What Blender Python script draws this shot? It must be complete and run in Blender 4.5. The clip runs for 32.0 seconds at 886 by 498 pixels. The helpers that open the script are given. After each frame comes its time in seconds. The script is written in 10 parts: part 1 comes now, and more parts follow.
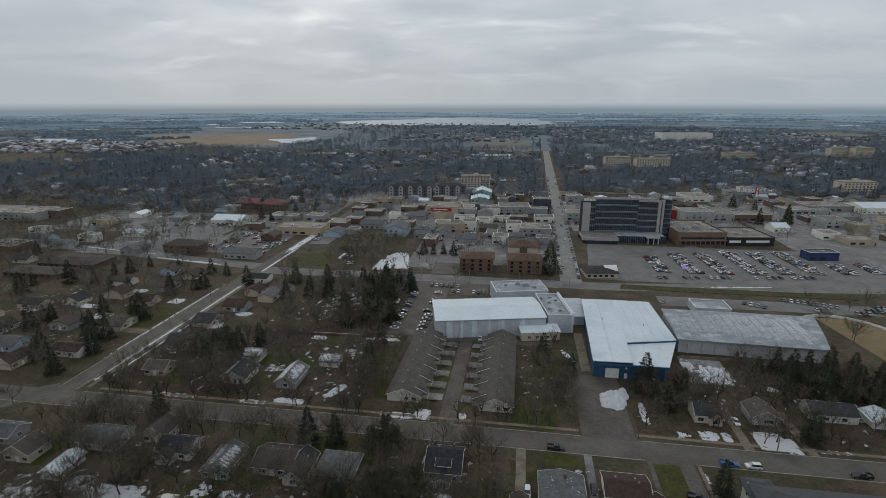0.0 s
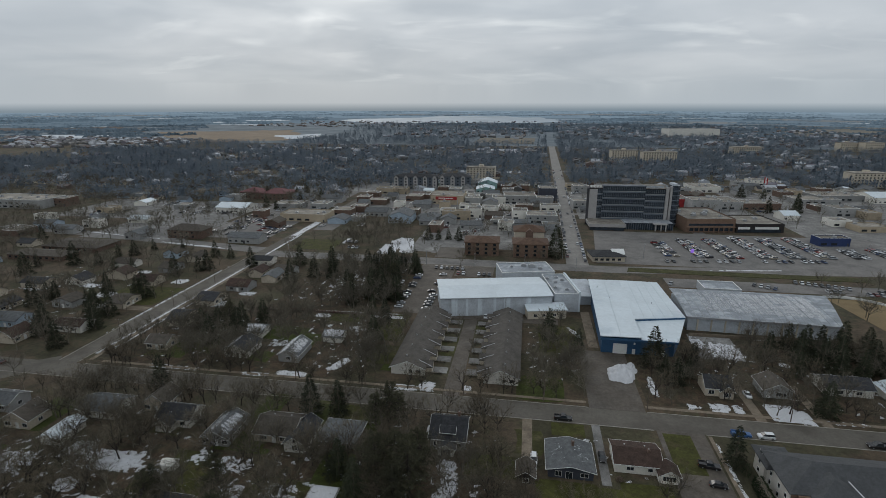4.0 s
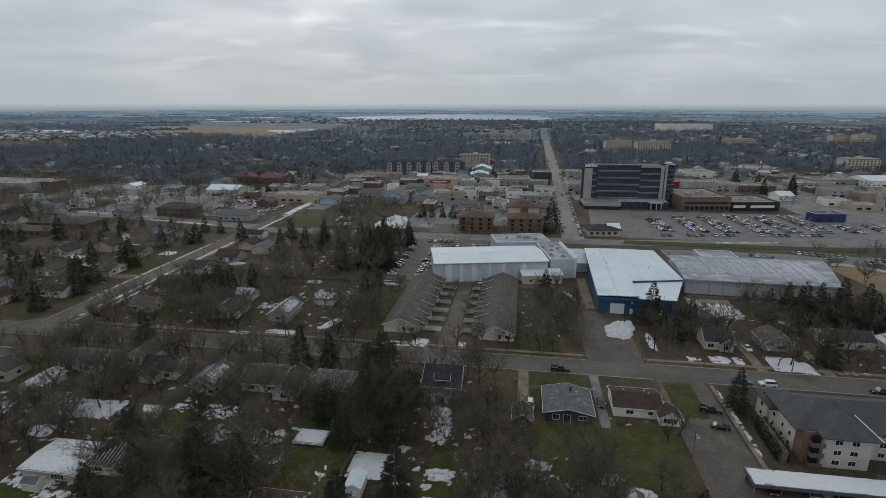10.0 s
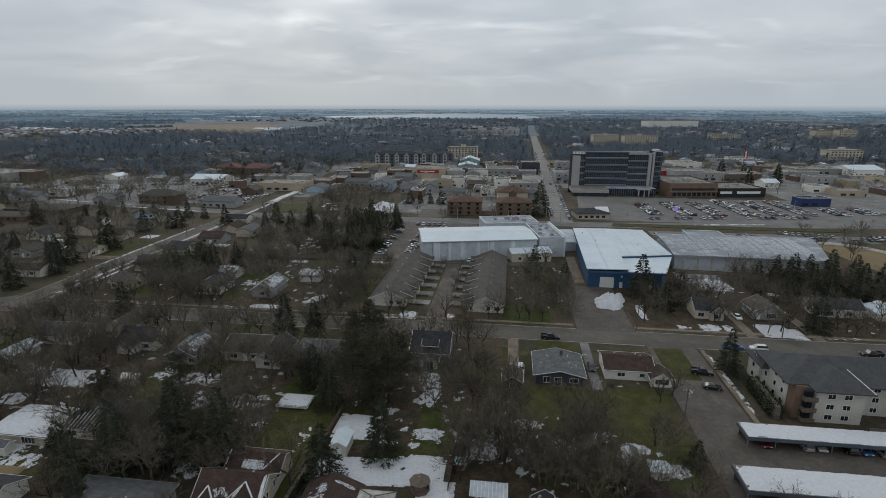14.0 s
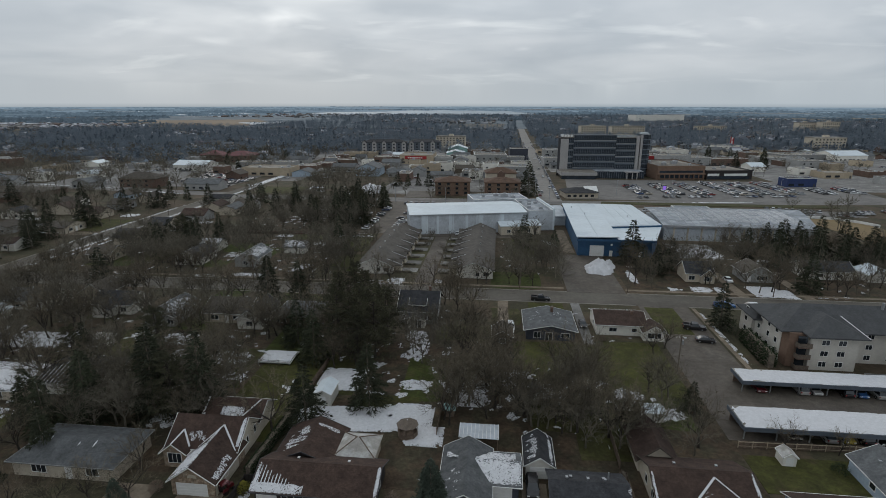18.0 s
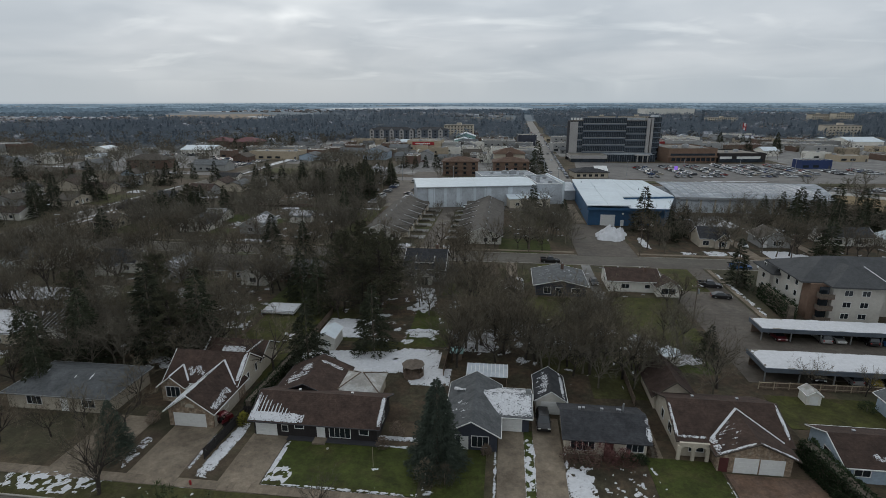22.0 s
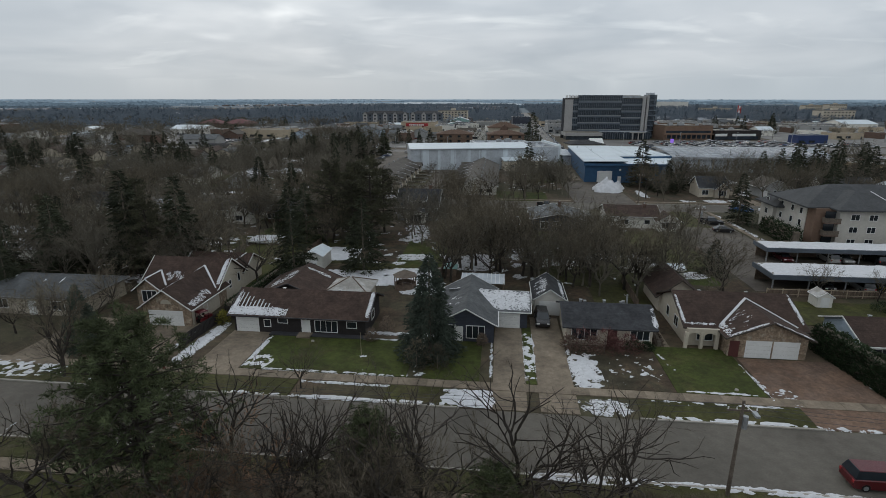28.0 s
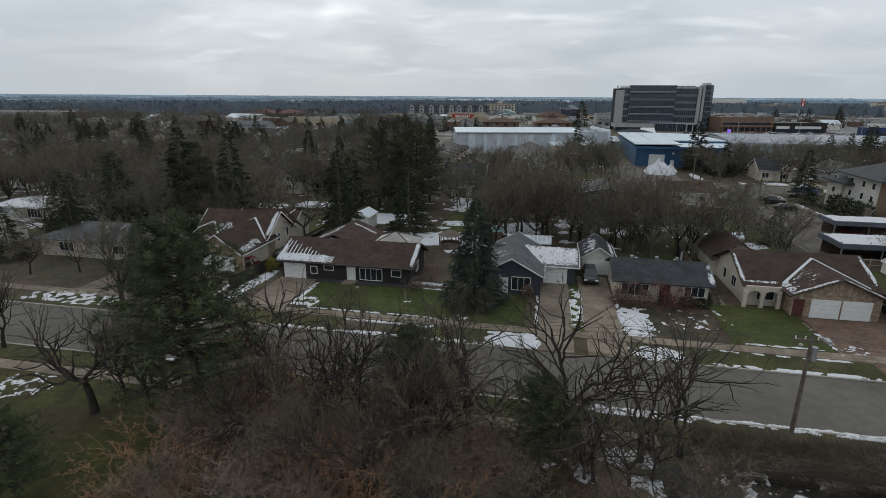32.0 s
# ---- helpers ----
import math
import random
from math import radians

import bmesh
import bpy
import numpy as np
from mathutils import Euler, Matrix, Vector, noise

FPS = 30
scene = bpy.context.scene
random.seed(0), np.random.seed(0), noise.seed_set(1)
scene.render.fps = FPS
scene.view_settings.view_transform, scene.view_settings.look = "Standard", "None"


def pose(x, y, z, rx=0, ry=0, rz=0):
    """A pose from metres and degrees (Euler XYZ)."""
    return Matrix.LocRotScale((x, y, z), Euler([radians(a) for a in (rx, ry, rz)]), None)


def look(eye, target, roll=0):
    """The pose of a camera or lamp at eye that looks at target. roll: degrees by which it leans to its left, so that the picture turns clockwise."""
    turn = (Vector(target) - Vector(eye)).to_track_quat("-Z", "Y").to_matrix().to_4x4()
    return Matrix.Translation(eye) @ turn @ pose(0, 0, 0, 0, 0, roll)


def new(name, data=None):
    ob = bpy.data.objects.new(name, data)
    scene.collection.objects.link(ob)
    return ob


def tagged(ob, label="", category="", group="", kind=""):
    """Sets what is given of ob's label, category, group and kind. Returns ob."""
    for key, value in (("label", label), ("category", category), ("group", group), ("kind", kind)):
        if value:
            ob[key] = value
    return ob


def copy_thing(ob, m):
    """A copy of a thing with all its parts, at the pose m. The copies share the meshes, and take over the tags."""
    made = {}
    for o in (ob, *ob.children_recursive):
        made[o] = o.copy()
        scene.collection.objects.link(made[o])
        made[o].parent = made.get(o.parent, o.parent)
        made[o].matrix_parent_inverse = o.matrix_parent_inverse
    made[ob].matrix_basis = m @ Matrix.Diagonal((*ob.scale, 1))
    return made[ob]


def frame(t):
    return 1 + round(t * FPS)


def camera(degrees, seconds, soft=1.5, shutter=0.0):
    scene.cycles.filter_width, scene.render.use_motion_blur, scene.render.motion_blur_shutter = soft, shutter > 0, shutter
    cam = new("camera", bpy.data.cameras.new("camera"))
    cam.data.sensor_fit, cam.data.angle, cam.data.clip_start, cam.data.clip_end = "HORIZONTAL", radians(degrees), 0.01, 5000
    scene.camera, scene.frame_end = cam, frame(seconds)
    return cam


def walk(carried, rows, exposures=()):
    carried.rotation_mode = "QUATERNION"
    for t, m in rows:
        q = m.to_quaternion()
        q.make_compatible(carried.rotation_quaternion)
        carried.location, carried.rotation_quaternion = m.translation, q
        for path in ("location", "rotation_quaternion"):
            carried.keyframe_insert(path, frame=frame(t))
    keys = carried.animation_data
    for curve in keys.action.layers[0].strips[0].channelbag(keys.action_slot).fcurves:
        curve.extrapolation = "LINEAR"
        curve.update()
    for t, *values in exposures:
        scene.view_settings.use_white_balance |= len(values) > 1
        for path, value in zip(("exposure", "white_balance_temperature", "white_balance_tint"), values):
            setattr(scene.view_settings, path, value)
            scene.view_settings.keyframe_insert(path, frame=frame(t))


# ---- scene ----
# ---- camera and walk ----
cam = camera(80.5, 32.0, soft=0.55)
# seconds, x, y, z in metres, yaw, pitch, lean to the right in degrees
ROWS = [
    (0, -0.34, -0.24, 107.60, 0.35, -15.63, 0.02),
    (0.5, -0.35, -0.25, 106.17, 0.45, -15.65, 0.05),
    (1, -0.36, -0.26, 104.76, 0.49, -15.65, 0.05),
    (1.5, -0.37, -0.26, 103.36, 0.54, -15.64, 0.06),
    (2, -0.37, -0.26, 101.98, 0.59, -15.66, 0.05),
    (2.5, -0.38, -0.26, 100.60, 0.64, -15.65, 0.08),
    (3, -0.38, -0.25, 99.22, 0.74, -15.64, 0.06),
    (3.5, -0.38, -0.24, 97.81, 0.84, -15.63, 0.04),
    (5.5, -0.41, -0.17, 92.02, 1.02, -15.60, 0.05),
    (6, -0.41, -0.17, 90.56, 1.03, -15.60, 0.07),
    (6.5, -0.42, -0.17, 89.10, 1.00, -15.58, 0.05),
    (7, -0.43, -0.18, 87.64, 0.99, -15.57, 0.05),
    (7.5, -0.43, -0.17, 86.20, 0.98, -15.57, 0.04),
    (8, -0.42, -0.17, 84.76, 0.91, -15.53, 0.03),
    (8.5, -0.39, -0.17, 83.32, 0.81, -15.53, 0.04),
    (9, -0.35, -0.20, 81.90, 0.69, -15.52, 0.01),
    (9.5, -0.30, -0.25, 80.51, 0.42, -15.53, 0.03),
    (10, -0.24, -0.29, 79.16, 0.27, -15.53, -0.03),
    (10.5, -0.20, -0.30, 77.83, 0.01, -15.49, -0.02),
    (11, -0.16, -0.32, 76.52, -0.18, -15.47, -0.06),
    (11.5, -0.13, -0.33, 75.21, -0.39, -15.47, -0.04),
    (12, -0.10, -0.32, 73.90, -0.63, -15.44, -0.03),
    (12.5, -0.08, -0.31, 72.58, -0.84, -15.45, -0.03),
    (13, -0.06, -0.28, 71.23, -0.94, -15.44, -0.07),
    (13.5, -0.06, -0.22, 69.85, -0.93, -15.43, -0.06),
    (14, -0.05, -0.15, 68.43, -1.02, -15.43, -0.07),
    (14.5, -0.03, -0.09, 66.95, -1.28, -15.45, -0.04),
    (16.5, 0.09, 0.18, 60.96, -2.26, -15.45, -0.05),
    (17, 0.12, 0.24, 59.47, -2.27, -15.50, -0.01),
    (17.5, 0.16, 0.27, 58.03, -2.30, -15.54, -0.01),
    (18, 0.20, 0.24, 56.61, -2.32, -15.58, -0.03),
    (18.5, 0.23, 0.19, 55.21, -2.36, -15.65, -0.03),
    (19, 0.22, 0.18, 53.82, -2.34, -15.71, -0.01),
    (20, 0.19, 0.26, 51.09, -2.06, -15.72, 0.03),
    (20.5, 0.20, 0.33, 49.67, -1.97, -15.75, 0.02),
    (21, 0.25, 0.42, 48.21, -1.68, -15.75, 0.03),
    (21.5, 0.28, 0.47, 46.73, -1.56, -15.76, 0.01),
    (22, 0.27, 0.45, 45.27, -1.48, -15.81, 0.06),
    (22.5, 0.27, 0.39, 43.84, -1.44, -15.79, 0.04),
    (22.8, 0.30, 0.36, 42.99, -1.60, -15.82, 0.05),
    (23, 0.33, 0.34, 42.43, -2.33, -15.84, 0.05),
    (23.2, 0.37, 0.34, 41.87, -2.65, -15.84, 0.03),
    (23.5, 0.42, 0.35, 41.03, -2.61, -15.83, 0.00),
    (24, 0.50, 0.37, 39.64, -2.22, -15.85, -0.01),
    (24.5, 0.52, 0.37, 38.25, -1.44, -15.86, -0.02),
    (25, 0.53, 0.40, 36.85, -1.36, -15.84, -0.02),
    (25.5, 0.56, 0.43, 35.48, -1.72, -15.89, 0.01),
    (27.5, 0.50, 0.47, 30.54, -2.03, -16.01, 0.00),
    (28, 0.44, 0.48, 29.53, -2.10, -15.98, -0.02),
    (28.5, 0.39, 0.46, 28.63, -2.07, -16.02, -0.02),
    (29, 0.33, 0.40, 27.77, -2.07, -16.04, -0.04),
    (29.5, 0.29, 0.31, 26.96, -1.92, -16.04, -0.02),
    (30, 0.22, 0.12, 26.19, -1.72, -16.01, -0.02),
    (30.5, 0.12, -0.23, 25.43, -1.88, -16.13, -0.05),
    (31, 0.02, -0.51, 24.72, -2.49, -16.21, -0.03),
    (31.5, -0.01, -0.59, 24.06, -2.50, -16.23, -0.06),
    (31.6, -0.02, -0.57, 23.94, -2.47, -16.22, -0.11),
    (31.7, -0.02, -0.55, 23.82, -2.33, -16.22, -0.15),
    (31.8, -0.03, -0.53, 23.70, -1.20, -16.22, -0.20),
    (31.9, -0.04, -0.51, 23.57, 0.72, -16.22, -0.25),
    (32, -0.04, -0.49, 23.45, 2.77, -16.21, -0.30),
]
walk(cam, [(t, pose(x, y, z, 90 + pitch, lean, yaw)) for t, x, y, z, yaw, pitch, lean in ROWS],
     [(0, 0.0), (6, 0.02), (13, 0.04), (20, 0.08), (26, 0.12), (30, 0.18), (32, 0.24)])

# ---- sky, sun ----
SUN_EL, SUN_AZ = 24.0, -14.0        # height and bearing from straight ahead
world = bpy.data.worlds.new("overcast_sky")
scene.world = world
world.use_nodes = True
wn, wl = world.node_tree.nodes, world.node_tree.links
wn.clear()


def wnode(kind, **kw):
    n = wn.new(kind)
    for k, v in kw.items():
        n.inputs[k].default_value = v
    return n


w_out, w_bg = wn.new("ShaderNodeOutputWorld"), wn.new("ShaderNodeBackground")
w_sky = wn.new("ShaderNodeTexSky")
w_sky.sky_type, w_sky.sun_disc = "NISHITA", False
w_sky.sun_elevation, w_sky.sun_rotation = radians(SUN_EL), radians(SUN_AZ)
w_tc = wn.new("ShaderNodeTexCoord")
w_sep = wn.new("ShaderNodeSeparateXYZ")
wl.new(w_tc.outputs["Generated"], w_sep.inputs[0])
# the cloud sheet is flat: its pattern runs over direction divided by height
w_add = wnode("ShaderNodeMath")
w_add.operation = "ADD"
w_add.inputs[1].default_value = 0.16
w_max = wn.new("ShaderNodeMath")
w_max.operation = "MAXIMUM"
w_max.inputs[1].default_value = 0.03
wl.new(w_sep.outputs["Z"], w_max.inputs[0])
wl.new(w_max.outputs[0], w_add.inputs[0])
w_div = []
for axis in "XY":
    n = wn.new("ShaderNodeMath")
    n.operation = "DIVIDE"
    wl.new(w_sep.outputs[axis], n.inputs[0])
    wl.new(w_add.outputs[0], n.inputs[1])
    w_div.append(n)
w_com = wn.new("ShaderNodeCombineXYZ")
wl.new(w_div[0].outputs[0], w_com.inputs["X"])
wl.new(w_div[1].outputs[0], w_com.inputs["Y"])
w_n1 = wnode("ShaderNodeTexNoise", Scale=0.75, Detail=4.0, Roughness=0.5, Distortion=0.5)
w_n2 = wnode("ShaderNodeTexNoise", Scale=1.9, Detail=3.0, Roughness=0.45, Distortion=0.3)
wl.new(w_com.outputs[0], w_n1.inputs["Vector"])
wl.new(w_com.outputs[0], w_n2.inputs["Vector"])
w_r1 = wn.new("ShaderNodeValToRGB")
w_r1.color_ramp.elements[0].position, w_r1.color_ramp.elements[0].color = 0.32, (0.391, 0.440, 0.490, 1)
w_r1.color_ramp.elements[1].position, w_r1.color_ramp.elements[1].color = 0.66, (0.548, 0.585, 0.621, 1)
wl.new(w_n1.outputs["Fac"], w_r1.inputs[0])
w_r2 = wn.new("ShaderNodeValToRGB")
w_r2.color_ramp.elements[0].position, w_r2.color_ramp.elements[0].color = 0.35, (0.965, 0.97, 0.975, 1)
w_r2.color_ramp.elements[1].position, w_r2.color_ramp.elements[1].color = 0.72, (1.07, 1.065, 1.06, 1)
wl.new(w_n2.outputs["Fac"], w_r2.inputs[0])
w_mul = wn.new("ShaderNodeMix")
w_mul.data_type, w_mul.blend_type = "RGBA", "MULTIPLY"
w_mul.inputs["Factor"].default_value = 1.0
wl.new(w_r1.outputs[0], w_mul.inputs["A"])
wl.new(w_r2.outputs[0], w_mul.inputs["B"])
w_n3 = wnode("ShaderNodeTexNoise", Scale=1.9, Detail=4.0, Roughness=0.5, Distortion=0.6)
w_map = wn.new("ShaderNodeMapping")
w_map.inputs["Location"].default_value, w_map.inputs["Scale"].default_value = (3.1, 1.7, 0.0), (0.55, 1.0, 1.0)
wl.new(w_com.outputs[0], w_map.inputs["Vector"])
wl.new(w_map.outputs[0], w_n3.inputs["Vector"])
w_r3 = wn.new("ShaderNodeValToRGB")
w_r3.color_ramp.elements[0].position, w_r3.color_ramp.elements[0].color = 0.56, (1, 1, 1, 1)
w_r3.color_ramp.elements[1].position, w_r3.color_ramp.elements[1].color = 0.80, (1.42, 1.38, 1.32, 1)
wl.new(w_n3.outputs["Fac"], w_r3.inputs[0])
w_gap = wn.new("ShaderNodeMix")
w_gap.data_type, w_gap.blend_type = "RGBA", "MULTIPLY"
w_gap.inputs["Factor"].default_value = 1.0
wl.new(w_mul.outputs["Result"], w_gap.inputs["A"])
wl.new(w_r3.outputs[0], w_gap.inputs["B"])
# thin places in the cloud under the sun: bearing and height in degrees, spread, gain
w_last = w_gap
for az, hi, spread, gain in ((-13.2, 8.0, 0.075, 0.26), (-13.0, 9.5, 0.36, 0.10), (10.6, 5.3, 0.035, 0.16), (-9.1, 3.2, 0.035, 0.09), (-20.3, 5.6, 0.045, 0.10), (4.7, 7.9, 0.04, 0.10), (23.4, 5.2, 0.045, 0.10)):
    e, b = radians(hi), radians(az)
    w_off, w_sq, w_len, w_sum, w_fade = wn.new("ShaderNodeVectorMath"), wn.new("ShaderNodeVectorMath"), wn.new("ShaderNodeVectorMath"), wn.new("ShaderNodeMath"), wn.new("ShaderNodeMapRange")
    w_off.operation, w_sq.operation, w_len.operation, w_sum.operation = "SUBTRACT", "MULTIPLY", "LENGTH", "MULTIPLY_ADD"
    w_off.inputs[1].default_value = (math.sin(b) * math.cos(e), math.cos(b) * math.cos(e), math.sin(e))
    w_sq.inputs[1].default_value = (1.0, 1.0, 4.5)
    w_sum.inputs[1].default_value = -2.2 * spread
    w_fade.interpolation_type = "SMOOTHSTEP"
    w_fade.inputs["From Min"].default_value, w_fade.inputs["From Max"].default_value = -0.1 * spread, -1.4 * spread
    w_fade.inputs["To Min"].default_value, w_fade.inputs["To Max"].default_value = 0.0, gain
    wl.new(w_tc.outputs["Generated"], w_off.inputs[0])
    wl.new(w_off.outputs["Vector"], w_sq.inputs[0])
    wl.new(w_sq.outputs["Vector"], w_len.inputs[0])
    wl.new(w_n2.outputs["Fac"], w_sum.inputs[0])
    wl.new(w_len.outputs["Value"], w_sum.inputs[2])
    wl.new(w_sum.outputs[0], w_fade.inputs["Value"])
    w_glow = wn.new("ShaderNodeMix")
    w_glow.data_type, w_glow.blend_type = "RGBA", "ADD"
    w_glow.inputs["B"].default_value = (1.0, 0.97, 0.90, 1)
    wl.new(w_fade.outputs[0], w_glow.inputs["Factor"])
    wl.new(w_last.outputs["Result"], w_glow.inputs["A"])
    w_last = w_glow
# hazy band near the horizon, a little bluer and darker
w_hz = wn.new("ShaderNodeMapRange")
w_hz.inputs["From Min"].default_value, w_hz.inputs["From Max"].default_value = -0.005, 0.075
wl.new(w_sep.outputs["Z"], w_hz.inputs["Value"])
w_mh = wn.new("ShaderNodeMix")
w_mh.data_type = "RGBA"
w_mh.inputs["A"].default_value = (0.450, 0.508, 0.556, 1)
wl.new(w_hz.outputs[0], w_mh.inputs["Factor"])
wl.new(w_last.outputs["Result"], w_mh.inputs["B"])
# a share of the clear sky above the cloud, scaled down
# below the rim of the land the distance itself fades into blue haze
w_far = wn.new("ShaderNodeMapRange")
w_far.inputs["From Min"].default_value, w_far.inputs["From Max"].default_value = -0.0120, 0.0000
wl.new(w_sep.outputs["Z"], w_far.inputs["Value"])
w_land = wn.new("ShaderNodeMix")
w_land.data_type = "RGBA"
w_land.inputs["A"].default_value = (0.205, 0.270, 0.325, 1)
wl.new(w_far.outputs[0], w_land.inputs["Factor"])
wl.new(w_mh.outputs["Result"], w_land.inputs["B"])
w_ms = wn.new("ShaderNodeMix")
w_ms.data_type, w_ms.blend_type = "RGBA", "ADD"
w_ms.inputs["Factor"].default_value = 0.002
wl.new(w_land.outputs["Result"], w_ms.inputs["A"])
wl.new(w_sky.outputs[0], w_ms.inputs["B"])
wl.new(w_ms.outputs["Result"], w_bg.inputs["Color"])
w_bg.inputs["Strength"].default_value = 1.0
# an overcast sky is brightest overhead
w_zen = wn.new("ShaderNodeMapRange")
w_zen.inputs["From Min"].default_value, w_zen.inputs["From Max"].default_value = 0.02, 0.30
w_zen.inputs["To Min"].default_value, w_zen.inputs["To Max"].default_value = 0.92, 1.22
wl.new(w_sep.outputs["Z"], w_zen.inputs["Value"])
wl.new(w_zen.outputs[0], w_bg.inputs["Strength"])
wl.new(w_bg.outputs[0], w_out.inputs[0])

sun = new("sun", bpy.data.lights.new("sun", "SUN"))
sun.data.energy, sun.data.angle, sun.data.color = 0.45, radians(25), (1.0, 0.95, 0.88)
el, az = radians(SUN_EL), radians(SUN_AZ)
sun.matrix_world = look((0, 0, 300), Vector((0, 0, 300)) - Vector((math.sin(az) * math.cos(el), math.cos(az) * math.cos(el), math.sin(el))))

# ---- materials ----
MATS = {}


def mat(name, col, rough=0.85, var=0.25, scale=3.0, fine=40.0, bump=0.15, metal=0.0, spec=0.3, second=None, cover=0.5, stripes=None, per=0.0):
    """A weathered surface: colour with drift at two scales, fine relief; second: a colour that covers part in patches;
    stripes: (axis, period in metres, depth) for laps, ribs and courses; per: brightness drift from object to object."""
    if name in MATS:
        return MATS[name]
    m = bpy.data.materials.new(name)
    m.use_nodes = True
    n, l = m.node_tree.nodes, m.node_tree.links
    b = n["Principled BSDF"]
    b.inputs["Roughness"].default_value, b.inputs["Metallic"].default_value = rough, metal
    b.inputs["Specular IOR Level"].default_value = spec
    tc, info = n.new("ShaderNodeTexCoord"), n.new("ShaderNodeObjectInfo")
    off = n.new("ShaderNodeVectorMath")
    off.operation = "MULTIPLY_ADD"
    off.inputs[1].default_value = (1, 1, 1)
    l.new(tc.outputs["Object"], off.inputs[0])
    sc = n.new("ShaderNodeMath")
    sc.operation = "MULTIPLY"
    sc.inputs[1].default_value = 37.0
    l.new(info.outputs["Random"], sc.inputs[0])
    l.new(sc.outputs[0], off.inputs[2])
    big = n.new("ShaderNodeTexNoise")
    big.inputs["Scale"].default_value, big.inputs["Detail"].default_value = 1.0 / scale, 5
    small = n.new("ShaderNodeTexNoise")
    small.inputs["Scale"].default_value, small.inputs["Detail"].default_value = fine, 3
    l.new(off.outputs[0], big.inputs["Vector"])
    l.new(tc.outputs["Object"], small.inputs["Vector"])
    r1 = n.new("ShaderNodeMapRange")
    r1.inputs["From Min"].default_value, r1.inputs["From Max"].default_value = 0.3, 0.7
    r1.inputs["To Min"].default_value, r1.inputs["To Max"].default_value = 1 - var, 1 + var
    l.new(big.outputs["Fac"], r1.inputs["Value"])
    r2 = n.new("ShaderNodeMapRange")
    r2.inputs["From Min"].default_value, r2.inputs["From Max"].default_value = 0.3, 0.7
    r2.inputs["To Min"].default_value, r2.inputs["To Max"].default_value = 1 - var * 0.6, 1 + var * 0.6
    l.new(small.outputs["Fac"], r2.inputs["Value"])
    mid = n.new("ShaderNodeTexNoise")
    mid.inputs["Scale"].default_value, mid.inputs["Detail"].default_value = math.sqrt(fine / scale), 6
    mid.inputs["Roughness"].default_value = 0.65
    l.new(off.outputs[0], mid.inputs["Vector"])
    r0 = n.new("ShaderNodeMapRange")
    r0.inputs["From Min"].default_value, r0.inputs["From Max"].default_value = 0.32, 0.68
    r0.inputs["To Min"].default_value, r0.inputs["To Max"].default_value = 1 - var, 1 + var
    l.new(mid.outputs["Fac"], r0.inputs["Value"])
    m0 = n.new("ShaderNodeMath")
    m0.operation = "MULTIPLY"
    l.new(r1.outputs[0], m0.inputs[0])
    l.new(r0.outputs[0], m0.inputs[1])
    mm = n.new("ShaderNodeMath")
    mm.operation = "MULTIPLY"
    l.new(m0.outputs[0], mm.inputs[0])
    l.new(r2.outputs[0], mm.inputs[1])
    last = mm
    if per:
        rp = n.new("ShaderNodeMapRange")
        rp.inputs["To Min"].default_value, rp.inputs["To Max"].default_value = 1 - per, 1 + per
        l.new(info.outputs["Random"], rp.inputs["Value"])
        m3 = n.new("ShaderNodeMath")
        m3.operation = "MULTIPLY"
        l.new(last.outputs[0], m3.inputs[0])
        l.new(rp.outputs[0], m3.inputs[1])
        last = m3
    base = n.new("ShaderNodeRGB")
    base.outputs[0].default_value = (*col, 1)
    src = base.outputs[0]
    if second:
        pn = n.new("ShaderNodeTexNoise")
        pn.inputs["Scale"].default_value, pn.inputs["Detail"].default_value = 0.6 / scale, 6
        pn.inputs["Roughness"].default_value = 0.62
        l.new(off.outputs[0], pn.inputs["Vector"])
        pr = n.new("ShaderNodeMapRange")
        pr.inputs["From Min"].default_value, pr.inputs["From Max"].default_value = 1 - cover - 0.06, 1 - cover + 0.06
        l.new(pn.outputs["Fac"], pr.inputs["Value"])
        mx2 = n.new("ShaderNodeMix")
        mx2.data_type = "RGBA"
        l.new(pr.outputs[0], mx2.inputs["Factor"])
        l.new(src, mx2.inputs["A"])
        mx2.inputs["B"].default_value = (*second, 1)
        src = mx2.outputs["Result"]
    vm = n.new("ShaderNodeVectorMath")
    vm.operation = "SCALE"
    l.new(src, vm.inputs[0])
    l.new(last.outputs[0], vm.inputs["Scale"])
    l.new(vm.outputs[0], b.inputs["Base Color"])
    bp = n.new("ShaderNodeBump")
    bp.inputs["Strength"].default_value, bp.inputs["Distance"].default_value = bump, 0.05
    l.new(small.outputs["Fac"], bp.inputs["Height"])
    norm = bp.outputs[0]
    if stripes:
        axis, period, depth = stripes
        sp = n.new("ShaderNodeSeparateXYZ")
        l.new(tc.outputs["Object"], sp.inputs[0])
        dv = n.new("ShaderNodeMath")
        dv.operation = "DIVIDE"
        dv.inputs[1].default_value = period
        l.new(sp.outputs[axis], dv.inputs[0])
        fr = n.new("ShaderNodeMath")
        fr.operation = "FRACT"
        l.new(dv.outputs[0], fr.inputs[0])
        b2 = n.new("ShaderNodeBump")
        b2.inputs["Strength"].default_value, b2.inputs["Distance"].default_value = 0.8, depth
        l.new(fr.outputs[0], b2.inputs["Height"])
        l.new(norm, b2.inputs["Normal"])
        norm = b2.outputs[0]
    l.new(norm, b.inputs["Normal"])
    MATS[name] = m
    return m


